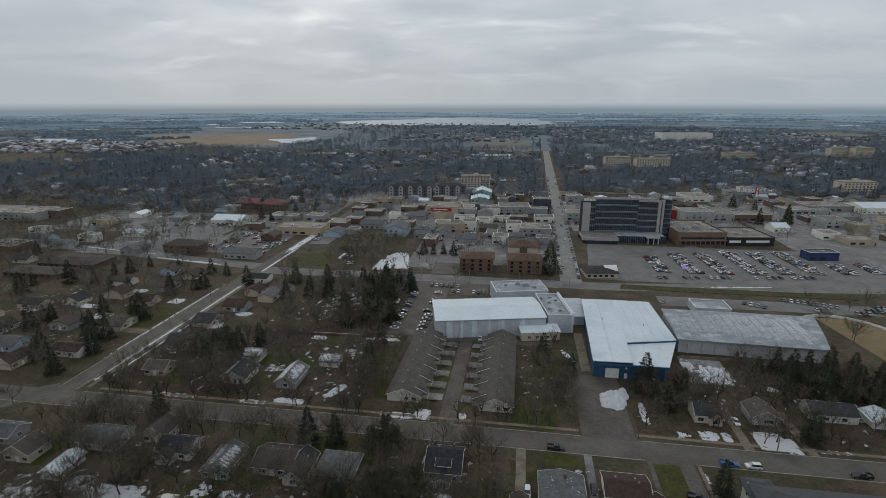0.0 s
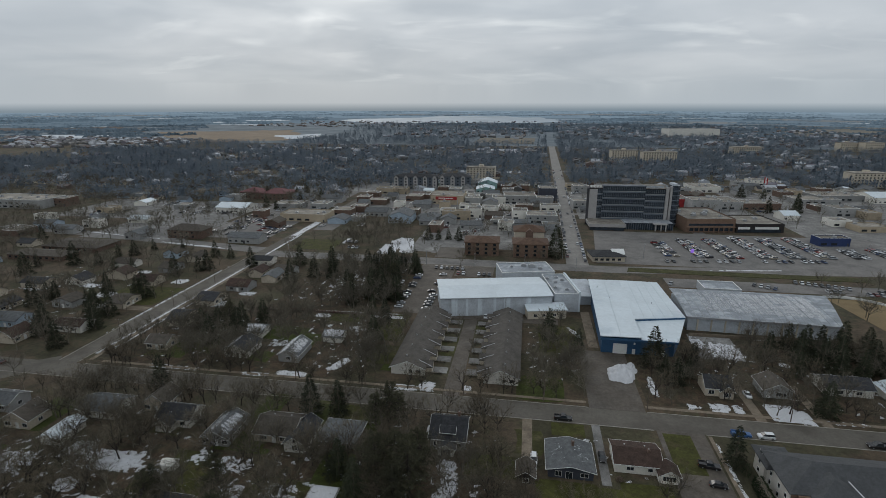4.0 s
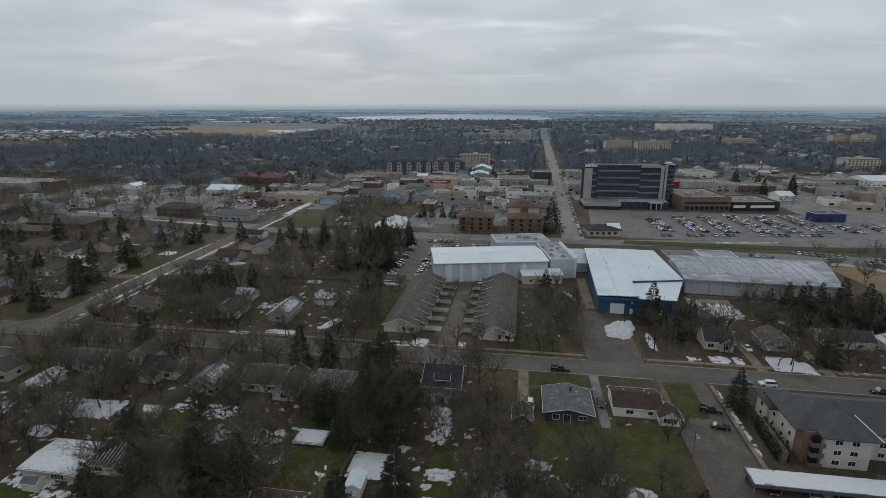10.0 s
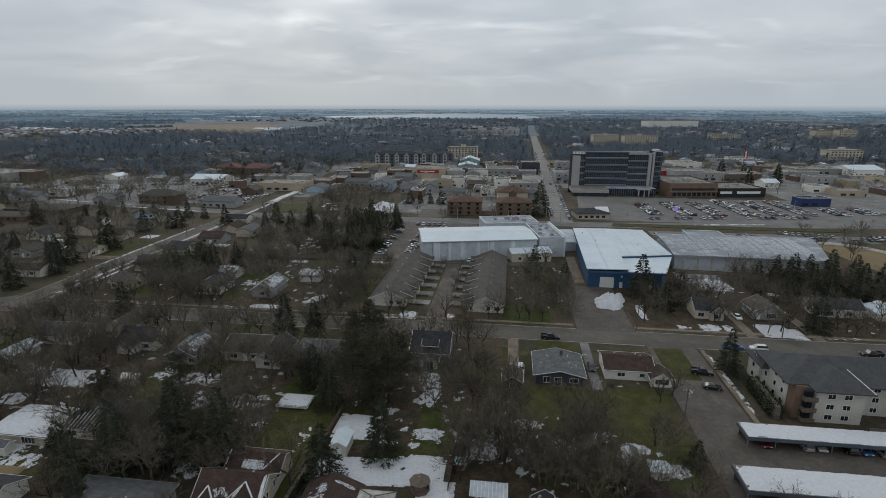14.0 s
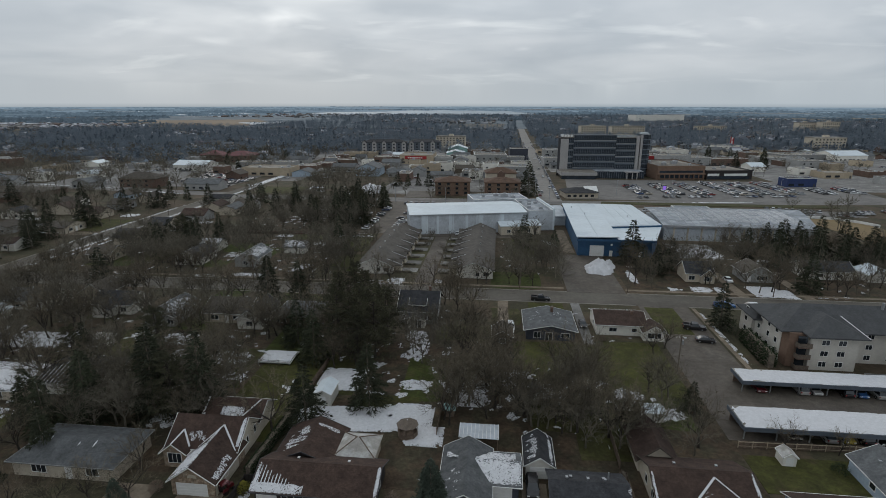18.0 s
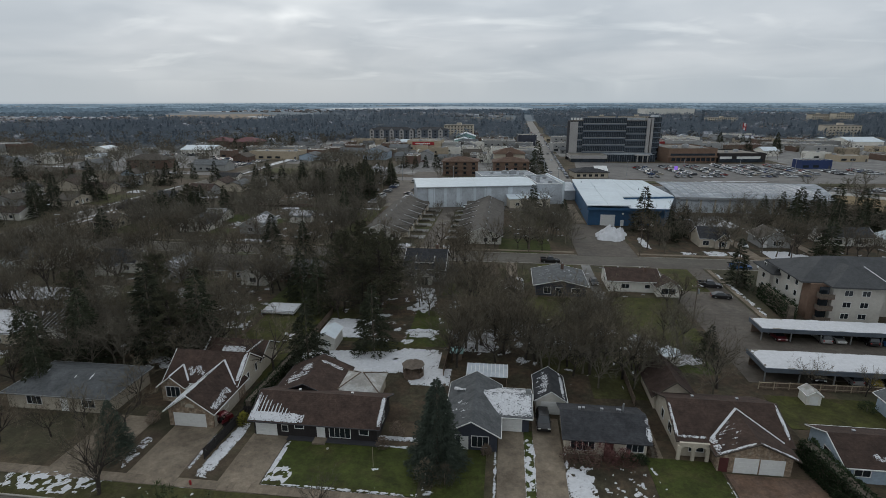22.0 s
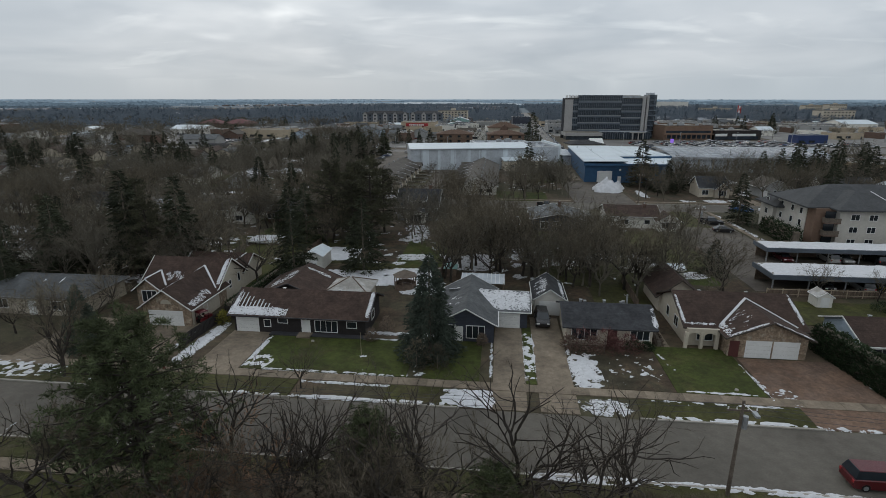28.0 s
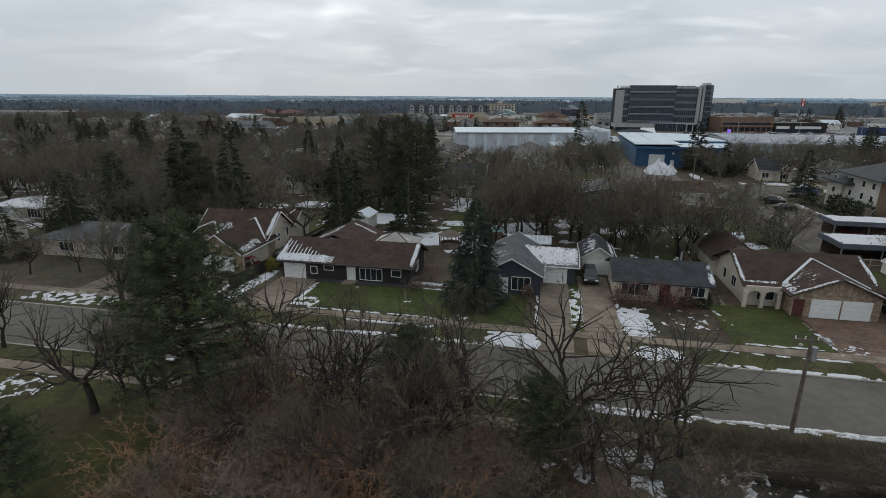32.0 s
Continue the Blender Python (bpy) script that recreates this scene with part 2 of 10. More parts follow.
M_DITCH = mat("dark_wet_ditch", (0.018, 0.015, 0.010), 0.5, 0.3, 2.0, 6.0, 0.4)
M_GROUND = mat("dormant_turf", (0.052, 0.047, 0.026), 0.95, 0.3, 9.0, 4.0, 0.3, second=(0.078, 0.058, 0.038), cover=0.5)
M_MOSS = mat("wet_mossy_lawn", (0.043, 0.043, 0.011), 0.95, 0.3, 2.5, 7.0, 0.5, second=(0.044, 0.034, 0.014), cover=0.45)
M_LAWN = mat("green_lawn", (0.042, 0.052, 0.010), 0.95, 0.3, 2.5, 7.0, 0.5, second=(0.052, 0.051, 0.015), cover=0.42)
M_BOULEVARD = mat("boulevard_grass", (0.044, 0.044, 0.013), 0.95, 0.3, 3.0, 6.0, 0.5, second=(0.062, 0.054, 0.024), cover=0.42)
M_ASPHALT = mat("worn_asphalt", (0.112, 0.101, 0.085), 0.9, 0.13, 6.0, 6.0, 0.1, second=(0.093, 0.083, 0.070), cover=0.45)
M_ASPHALT_DK = mat("wet_asphalt", (0.094, 0.080, 0.066), 0.8, 0.22, 6.0, 5.0, 0.1, second=(0.112, 0.098, 0.083), cover=0.42)
M_OLIVE = mat("olive_winter_lawn", (0.048, 0.049, 0.011), 0.95, 0.3, 2.5, 7.0, 0.5, second=(0.056, 0.046, 0.019), cover=0.40)
M_LOT = mat("worn_pale_lot", (0.165, 0.156, 0.146), 0.9, 0.15, 7.0, 4.0, 0.1, second=(0.132, 0.126, 0.119), cover=0.45)
M_ROADGREY = mat("pale_road", (0.215, 0.203, 0.187), 0.9, 0.14, 8.0, 3.0, 0.1)
M_DOORRED = mat("dark_red_door", (0.090, 0.030, 0.028), 0.6, 0.1)
M_CONCRETE = mat("old_concrete", (0.197, 0.160, 0.119), 0.9, 0.2, 3.0, 6.0, 0.1, second=(0.150, 0.120, 0.088), cover=0.48)
M_PAVER = mat("brown_pavers", (0.150, 0.094, 0.064), 0.85, 0.25, 2.0, 9.0, 0.3, second=(0.135, 0.090, 0.066), cover=0.5)
M_KERB = mat("kerb_concrete", (0.310, 0.290, 0.254), 0.9, 0.15, 2.0, 20.0, 0.1)
M_SNOW = mat("old_snow", (0.545, 0.55, 0.565), 0.8, 0.06, 0.8, 6.0, 0.5, spec=0.2)
M_SNOW_THIN = mat("thawing_snow", (0.56, 0.565, 0.58), 0.8, 0.08, 0.6, 5.0, 0.5, spec=0.2)
M_MUD = mat("leaf_litter", (0.066, 0.046, 0.029), 0.95, 0.35, 3.0, 6.0, 0.5, second=(0.047, 0.040, 0.024), cover=0.5)
M_GRAVEL = mat("gravel_lot", (0.165, 0.160, 0.152), 0.95, 0.25, 8.0, 3.0, 0.2, second=(0.235, 0.230, 0.218), cover=0.42)
M_SAND = mat("sand_ring", (0.191, 0.140, 0.075), 0.95, 0.1, 5.0, 10.0, 0.2)
M_STUBBLE = mat("stubble_field", (0.207, 0.160, 0.113), 0.95, 0.12, 60.0, 0.5, 0.0)
M_DRYGRASS = mat("dry_grass_plain", (0.150, 0.135, 0.108), 0.95, 0.12, 120.0, 0.5, 0.0)
# the far plain's blue-grey is distance haze put into the base colour
M_PLAIN_HAZED = mat("hazed_far_plain", (0.140, 0.168, 0.188), 0.95, 0.15, 90.0, 0.05, 0.0, second=(0.108, 0.134, 0.152), cover=0.5)
M_SNOWFIELD = mat("snow_field", (0.50, 0.53, 0.56), 0.9, 0.12, 40.0, 0.5, 0.0, second=(0.22, 0.22, 0.20), cover=0.35)
M_PLOUGH = mat("ploughed_field", (0.085, 0.072, 0.066), 0.95, 0.12, 120.0, 0.5, 0.0)
M_SHINGLE_BROWN = mat("brown_shingles", (0.049, 0.031, 0.024), 0.9, 0.3, 1.5, 9.0, 0.4, stripes=("Y", 0.28, 0.03), per=0.15)
M_SHINGLE_DARK = mat("charcoal_shingles", (0.035, 0.036, 0.039), 0.9, 0.3, 1.5, 9.0, 0.4, stripes=("Y", 0.28, 0.03), per=0.15)
M_SHINGLE_GREY = mat("grey_shingles", (0.103, 0.108, 0.111), 0.9, 0.25, 1.5, 9.0, 0.4, stripes=("Y", 0.28, 0.03), per=0.2)
M_SHINGLE_SLATE = mat("slate_grey_shingles", (0.068, 0.070, 0.072), 0.9, 0.15, 2.5, 6.0, 0.3, stripes=("Y", 0.28, 0.03))
M_SHINGLE_ROW = mat("grey_brown_shingles", (0.081, 0.073, 0.064), 0.9, 0.22, 2.5, 6.0, 0.3, stripes=("X", 0.28, 0.03))
M_SHINGLE_TAUPE = mat("taupe_shingles", (0.072, 0.062, 0.051), 0.9, 0.25, 1.5, 9.0, 0.4, stripes=("Y", 0.28, 0.03), per=0.2)
M_SHINGLE_RED = mat("red_shingles", (0.135, 0.060, 0.062), 0.9, 0.2, 2.0, 9.0, 0.3)
M_SHINGLE_ORANGE = mat("cedar_shakes", (0.091, 0.054, 0.036), 0.9, 0.25, 2.0, 9.0, 0.4)
M_METALROOF = mat("white_metal_roof", (0.55, 0.605, 0.635), 0.55, 0.06, 12.0, 3.0, 0.03, second=(0.47, 0.53, 0.57), cover=0.4)
M_FROST = mat("frosted_tan_sheet", (0.310, 0.295, 0.268), 0.8, 0.15, 1.5, 5.0, 0.1, second=(0.435, 0.430, 0.414), cover=0.45)
M_GREYROOF = mat("grey_membrane_roof", (0.23, 0.25, 0.27), 0.75, 0.15, 4.0, 4.0, 0.05, second=(0.36, 0.385, 0.41), cover=0.45)
M_FLATROOF = mat("tar_gravel_roof", (0.176, 0.160, 0.136), 0.95, 0.2, 5.0, 6.0, 0.1, second=(0.259, 0.240, 0.207), cover=0.45, per=0.3)
M_SIDING_W = mat("white_siding", (0.642, 0.620, 0.564), 0.75, 0.08, 4.0, 10.0, 0.05, stripes=("Z", 0.2, 0.02), per=0.1)
M_SIDING_B = mat("beige_siding", (0.455, 0.400, 0.320), 0.8, 0.1, 4.0, 10.0, 0.05, stripes=("Z", 0.2, 0.02), per=0.15)
M_SIDING_G = mat("grey_siding", (0.269, 0.270, 0.263), 0.8, 0.12, 4.0, 10.0, 0.05, stripes=("Z", 0.2, 0.02), per=0.2)
M_SIDING_BLUE = mat("pale_blue_siding", (0.33, 0.40, 0.47), 0.8, 0.1, 4.0, 10.0, 0.05, stripes=("Z", 0.2, 0.02))
M_SIDING_NAVY = mat("navy_siding", (0.047, 0.052, 0.068), 0.8, 0.15, 4.0, 10.0, 0.05, stripes=("Z", 0.2, 0.02))
M_SIDING_BLACK = mat("black_brown_siding", (0.031, 0.027, 0.026), 0.85, 0.2, 4.0, 10.0, 0.05, stripes=("Z", 0.2, 0.02))
M_STUCCO = mat("cream_stucco", (0.476, 0.425, 0.343), 0.9, 0.08, 4.0, 15.0, 0.1, per=0.1)
M_PALEWALL = mat("pale_grey_stucco", (0.486, 0.460, 0.414), 0.9, 0.08, 4.0, 8.0, 0.1)
M_STONE = mat("mixed_stone_brick", (0.248, 0.185, 0.132), 0.9, 0.35, 0.5, 5.0, 0.5, second=(0.331, 0.280, 0.216), cover=0.42)
M_BRICK = mat("red_brown_brick", (0.129, 0.085, 0.066), 0.9, 0.2, 1.0, 7.0, 0.3, stripes=("Z", 0.075, 0.01), per=0.15)
M_END = mat("weathered_panel", (0.33, 0.32, 0.31), 0.85, 0.08, 5.0, 4.0, 0.05)
M_DARKCLAD = mat("dark_blue_cladding", (0.085, 0.100, 0.120), 0.6, 0.12, 4.0, 3.0, 0.03)
M_SPANDREL = mat("slate_blue_spandrel", (0.105, 0.128, 0.155), 0.45, 0.1, 4.0, 3.0, 0.03, spec=0.5)
M_BROWNBRICK = mat("brown_office_brick", (0.176, 0.115, 0.083), 0.9, 0.12, 3.0, 7.0, 0.2, stripes=("Z", 0.3, 0.02))
M_BLUEWALL = mat("blue_metal_cladding", (0.030, 0.085, 0.165), 0.6, 0.1, 5.0, 3.0, 0.03, stripes=("X", 0.4, 0.04))
M_GREYCLAD = mat("silver_metal_cladding", (0.42, 0.45, 0.48), 0.55, 0.12, 3.0, 3.0, 0.03, stripes=("X", 0.5, 0.04))
M_TRIM = mat("white_trim_paint", (0.68, 0.68, 0.66), 0.6, 0.05, 2.0, 10.0, 0.03)
M_TRIM_DK = mat("dark_trim_paint", (0.05, 0.05, 0.055), 0.6, 0.1, 2.0, 10.0, 0.03)
M_WOOD = mat("grey_fence_wood", (0.135, 0.100, 0.075), 0.9, 0.3, 1.0, 12.0, 0.3, per=0.2)
M_POLE = mat("weathered_pole", (0.124, 0.100, 0.080), 0.9, 0.2, 1.0, 12.0, 0.3)
M_STEEL = mat("galvanised_steel", (0.35, 0.36, 0.37), 0.45, 0.1, 2.0, 10.0, 0.03, metal=0.6)
M_BARK = mat("grey_bark", (0.129, 0.108, 0.085), 0.95, 0.25, 1.0, 8.0, 0.5, per=0.2)
M_BARK_DK = mat("dark_bark", (0.041, 0.034, 0.028), 0.95, 0.25, 1.0, 8.0, 0.5, per=0.2)
M_TWIG_DK = mat("dark_twigs", (0.105, 0.083, 0.062), 0.95, 0.25, 2.0, 8.0, 0.1, per=0.2)
M_TWIG = mat("bare_twigs", (0.116, 0.098, 0.070), 0.95, 0.25, 2.0, 8.0, 0.1, per=0.3)
M_RUST = mat("rusty_dead_leaves", (0.225, 0.128, 0.076), 0.95, 0.3, 1.0, 6.0, 0.1, per=0.3)
M_TWIG_MASS = mat("bare_woods", (0.124, 0.110, 0.085), 0.95, 0.3, 14.0, 1.0, 0.1)
M_TWIG_RED = mat("reddish_brush", (0.170, 0.130, 0.100), 0.95, 0.25, 2.0, 8.0, 0.1, per=0.3)
M_NEEDLE = mat("spruce_needles", (0.032, 0.037, 0.020), 0.9, 0.35, 1.5, 6.0, 0.2, per=0.25)
M_BROAD = mat("olive_dark_needles", (0.058, 0.057, 0.033), 0.9, 0.35, 1.5, 6.0, 0.2, per=0.25)
M_NEEDLE_BLUE = mat("blue_spruce_needles", (0.048, 0.062, 0.046), 0.9, 0.3, 1.5, 6.0, 0.2, per=0.2)
M_PINE = mat("pine_needles", (0.066, 0.080, 0.036), 0.9, 0.35, 1.5, 6.0, 0.2, per=0.2)
M_CEDAR = mat("cedar_foliage", (0.025, 0.040, 0.017), 0.9, 0.3, 1.0, 6.0, 0.2)
M_GLASS = mat("dark_window_glass", (0.020, 0.025, 0.030), 0.12, 0.1, 3.0, 2.0, 0.0, spec=0.6)
M_FACADE = mat("dark_curtain_glass", (0.024, 0.034, 0.046), 0.12, 0.25, 6.0, 0.6, 0.0, spec=0.7)
M_RUBBER = mat("tyre_rubber", (0.021, 0.020, 0.019), 0.9, 0.1)
M_RED = mat("red_paint", (0.30, 0.028, 0.030), 0.5, 0.1)
M_VAN = mat("dark_red_car_paint", (0.085, 0.008, 0.011), 0.3, 0.08, spec=0.5)
M_BLUEPAINT = mat("blue_building_paint", (0.022, 0.040, 0.115), 0.6, 0.1)
M_TEAL = mat("teal_metal_roof", (0.25, 0.40, 0.38), 0.6, 0.1)
M_TAN = mat("tan_panels", (0.373, 0.310, 0.226), 0.85, 0.1, 3.0, 8.0, 0.05, per=0.2)


def car_paint():
    m = mat("car_paint", (0.3, 0.3, 0.3), 0.3, 0.04, spec=0.5)
    n, l = m.node_tree.nodes, m.node_tree.links
    info, ramp = n.new("ShaderNodeObjectInfo"), n.new("ShaderNodeValToRGB")
    ramp.color_ramp.interpolation = "CONSTANT"
    cols = [(0.0, (0.55, 0.56, 0.57)), (0.22, (0.30, 0.31, 0.32)), (0.40, (0.03, 0.03, 0.033)), (0.58, (0.10, 0.105, 0.11)),
            (0.72, (0.16, 0.018, 0.016)), (0.80, (0.03, 0.055, 0.13)), (0.88, (0.28, 0.25, 0.20)), (0.94, (0.045, 0.05, 0.045))]
    for i, (p, c) in enumerate(cols):
        e = ramp.color_ramp.elements[i] if i < 2 else ramp.color_ramp.elements.new(p)
        e.position, e.color = p, (*c, 1)
    l.new(info.outputs["Random"], ramp.inputs[0])
    l.new(ramp.outputs[0], n["Principled BSDF"].inputs["Base Color"])
    return m


M_CAR = car_paint()


def thaw(m):
    """Snow that has melted through in flecks where it lies thin: its cover follows the sheet's own thickness."""
    n, l = m.node_tree.nodes, m.node_tree.links
    tc, sp, ns, add, st = n.new("ShaderNodeTexCoord"), n.new("ShaderNodeSeparateXYZ"), n.new("ShaderNodeTexNoise"), n.new("ShaderNodeMath"), n.new("ShaderNodeMapRange")
    ns.inputs["Scale"].default_value, ns.inputs["Detail"].default_value, ns.inputs["Roughness"].default_value = 3.6, 7, 0.75
    l.new(tc.outputs["Object"], sp.inputs[0])
    l.new(tc.outputs["Object"], ns.inputs["Vector"])
    add.operation = "MULTIPLY_ADD"
    add.inputs[1].default_value = 0.80
    l.new(ns.outputs["Fac"], add.inputs[0])
    l.new(sp.outputs["Z"], add.inputs[2])
    st.inputs["From Min"].default_value, st.inputs["From Max"].default_value = 0.375, 0.415
    l.new(add.outputs[0], st.inputs["Value"])
    l.new(st.outputs[0], n["Principled BSDF"].inputs["Alpha"])


thaw(M_SNOW_THIN)

# ---- building blocks ----
GRID = pose(0, 0, 0, 0, 0, -8.3)     # the town's street grid: u runs along the streets, v away from the start
CATCH = random.Random(7)


def at(u, v, z=0.0, rot=0.0):
    return GRID @ pose(u, v, z, 0, 0, rot)


class Geo:
    """Collects vertices and faces, and makes one mesh of them."""

    def __init__(self):
        self.v, self.f = [], []

    def poly(self, *pts):
        k = len(self.v)
        self.v += [tuple(p) for p in pts]
        self.f.append(tuple(range(k, k + len(pts))))
        return self

    def box(self, x0, x1, y0, y1, z0, z1, c=0.0):
        """A box; c bevels its upright edges."""
        if c <= 0:
            ring = [(x0, y0), (x1, y0), (x1, y1), (x0, y1)]
        else:
            ring = [(x0 + c, y0), (x1 - c, y0), (x1, y0 + c), (x1, y1 - c), (x1 - c, y1), (x0 + c, y1), (x0, y1 - c), (x0, y0 + c)]
        return self.prism(ring, z0, z1)

    def prism(self, ring, z0, z1, top=None):
        k, n = len(self.v), len(ring)
        up = top or ring
        self.v += [(x, y, z0) for x, y in ring] + [(x, y, z1) for x, y in up]
        self.f.append(tuple(range(k + n - 1, k - 1, -1)))
        self.f.append(tuple(range(k + n, k + 2 * n)))
        for i in range(n):
            j = (i + 1) % n
            self.f.append((k + i, k + j, k + n + j, k + n + i))
        return self

    def bar(self, a, b, w, h):
        """A beam from a to b, w wide and h high, hung below the line."""
        a, b = Vector(a), Vector(b)
        d = (b - a).normalized()
        s = d.cross(Vector((0, 0, 1)))
        s = s.normalized() * w / 2 if s.length > 1e-4 else Vector((w / 2, 0, 0))
        t = s.cross(d).normalized() * h
        t = -t if t.z > 0 else t
        k = len(self.v)
        for p in (a, b):
            self.v += [tuple(p - s), tuple(p + s), tuple(p + s + t), tuple(p - s + t)]
        self.f += [(k, k + 1, k + 2, k + 3), (k + 7, k + 6, k + 5, k + 4)]
        for i in range(4):
            j = (i + 1) % 4
            self.f.append((k + j, k + i, k + 4 + i, k + 4 + j))
        return self

    def tube(self, a, b, r0, r1, n=6, cap=True):
        a, b = Vector(a), Vector(b)
        d = (b - a).normalized()
        s = d.orthogonal().normalized()
        t = d.cross(s)
        k = len(self.v)
        for p, r in ((a, r0), (b, r1)):
            for i in range(n):
                q = 2 * math.pi * i / n
                self.v.append(tuple(p + (s * math.cos(q) + t * math.sin(q)) * r))
        for i in range(n):
            j = (i + 1) % n
            self.f.append((k + i, k + j, k + n + j, k + n + i))
        if cap:
            self.f += [tuple(range(k + n - 1, k - 1, -1)), tuple(range(k + n, k + 2 * n))]
        return self

    def gable(self, x0, x1, y0, y1, z, rise, axis, over=0.5, t=0.2):
        """Two roof slabs; axis: along which the ridge runs."""
        if axis == "y":
            k = len(self.v)
            self.gable(y0, y1, x0, x1, z, rise, "x", over, t)
            self.v[k:] = [(b, a, c) for a, b, c in self.v[k:]]
            return self
        m, half = (y0 + y1) / 2, (y1 - y0) / 2
        drop = over * rise / half
        for s in (-1, 1):
            e, k = m + s * (half + over), len(self.v)
            for x in (x0 - over, x1 + over):
                self.v += [(x, e, z - drop + t), (x, m, z + rise + t), (x, m, z + rise), (x, e, z - drop)]
            q = [(0, 1, 5, 4), (1, 2, 6, 5), (2, 3, 7, 6), (3, 0, 4, 7), (3, 2, 1, 0), (4, 5, 6, 7)]
            self.f += [tuple(k + i for i in c) for c in q]
        return self

    def hip(self, x0, x1, y0, y1, z, rise, over=0.5, t=0.2):
        x0, x1, y0, y1 = x0 - over, x1 + over, y0 - over, y1 + over
        w, d = x1 - x0, y1 - y0
        if w >= d:
            a, b = (x0 + d / 2, (y0 + y1) / 2), (x1 - d / 2, (y0 + y1) / 2)
        else:
            a, b = ((x0 + x1) / 2, y0 + w / 2), ((x0 + x1) / 2, y1 - w / 2)
        k = len(self.v)
        self.v += [(x0, y0, z), (x1, y0, z), (x1, y1, z), (x0, y1, z), (x0, y0, z + t), (x1, y0, z + t), (x1, y1, z + t), (x0, y1, z + t),
                   (*a, z + t + rise), (*b, z + t + rise)]
        if w >= d:
            top = [(4, 5, 9, 8), (6, 7, 8, 9), (5, 6, 9), (7, 4, 8)]
        else:
            top = [(4, 5, 8), (5, 6, 9, 8), (6, 7, 9), (7, 4, 8, 9)]
        for c in [(3, 2, 1, 0), (0, 1, 5, 4), (1, 2, 6, 5), (2, 3, 7, 6), (3, 0, 4, 7)] + top:
            self.f.append(tuple(k + i for i in c))
        return self

    def body(self, x0, x1, y0, y1, z0, z1, rise=0.0, axis="x"):
        """Walls, with their gable ends."""
        if rise <= 0:
            return self.box(x0, x1, y0, y1, z0, z1)
        if axis == "x":
            m = (y0 + y1) / 2
            a = [(x0, y0, z0), (x0, y1, z0), (x0, y1, z1), (x0, m, z1 + rise), (x0, y0, z1)]
            b = [(x1, p[1], p[2]) for p in a]
        else:
            m = (x0 + x1) / 2
            a = [(x1, y0, z0), (x0, y0, z0), (x0, y0, z1), (m, y0, z1 + rise), (x1, y0, z1)]
            b = [(p[0], y1, p[2]) for p in a]
        k = len(self.v)
        self.v += a + b
        self.f += [(k + 4, k + 3, k + 2, k + 1, k), tuple(range(k + 5, k + 10))]
        for i in range(5):
            j = (i + 1) % 5
            self.f.append((k + i, k + j, k + 5 + j, k + 5 + i))
        return self

    def mesh(self, name, material, smooth=False):
        me = bpy.data.meshes.new(name)
        me.from_pydata(self.v, [], self.f)
        me.materials.append(material)
        if smooth:
            me.polygons.foreach_set("use_smooth", [True] * len(me.polygons))
        me.validate()
        me.update()
        return me


def part(name, geo, material, parent, label="", m=None, smooth=False):
    """One mesh object under a thing or a part. geo: a Geo, or a mesh that alike parts share."""
    me = geo.mesh(name, material, smooth) if isinstance(geo, Geo) else geo
    ob = new(name, me)
    ob.parent = parent
    if m is not None:
        ob.matrix_basis = m
    return tagged(ob, label)


def thing(name, m, label, category, group="", kind=""):
    ob = new(name)
    ob.empty_display_size = 0.3
    ob.matrix_basis = m
    return tagged(ob, label, category, group, kind)


def solid(name, geo, material, m, label, category, kind="", smooth=False, group=""):
    ob = new(name, geo.mesh(name, material, smooth))
    ob.matrix_basis = m
    return tagged(ob, label, category, group, kind)


SHARED = {}


def shared(key, make, material):
    if key not in SHARED:
        SHARED[key] = make().mesh(key[0], material)
    return SHARED[key]


SIDES = {"f": 0, "r": 90, "b": 180, "l": 270}


def on_wall(x0, x1, y0, y1, side, s, z):
    """A pose on a wall of a body: s along the wall as seen from outside, from its middle; local -y looks out."""
    cx, cy = (x0 + x1) / 2, (y0 + y1) / 2
    if side == "f":
        return pose(cx + s, y0, z)
    if side == "b":
        return pose(cx - s, y1, z, 0, 0, 180)
    if side == "r":
        return pose(x1, cy + s, z, 0, 0, 90)
    return pose(x0, cy - s, z, 0, 0, 270)


def window(parent, m, w, h, trim=None, bars=1, far=False):
    """A frame that stands 4 cm proud, with its pane set back in it; far: the dark pane alone."""
    trim = trim or M_TRIM
    w, h = round(w, 1), round(h, 1)
    if far:
        return part("window", shared(("far_window", w, h), lambda: Geo().box(-w / 2, w / 2, -0.05, 0.02, 0, h), M_GLASS), None, parent, m=m)

    def make_frame():
        g, b = Geo(), 0.09
        g.box(-w / 2 - b, w / 2 + b, -0.05, 0.03, -b, 0).box(-w / 2 - b, w / 2 + b, -0.05, 0.03, h, h + b)
        g.box(-w / 2 - b, -w / 2, -0.05, 0.03, 0, h).box(w / 2, w / 2 + b, -0.05, 0.03, 0, h)
        for i in range(bars):
            x = -w / 2 + w * (i + 1) / (bars + 1)
            g.box(x - 0.03, x + 0.03, -0.04, 0.02, 0, h)
        return g

    fr = part("window", shared(("window_frame", w, h, bars, trim.name), make_frame, trim), None, parent, m=m)
    part("pane", shared(("pane", w, h), lambda: Geo().box(-w / 2, w / 2, -0.02, 0.02, 0, h), M_GLASS), None, fr)
    return fr


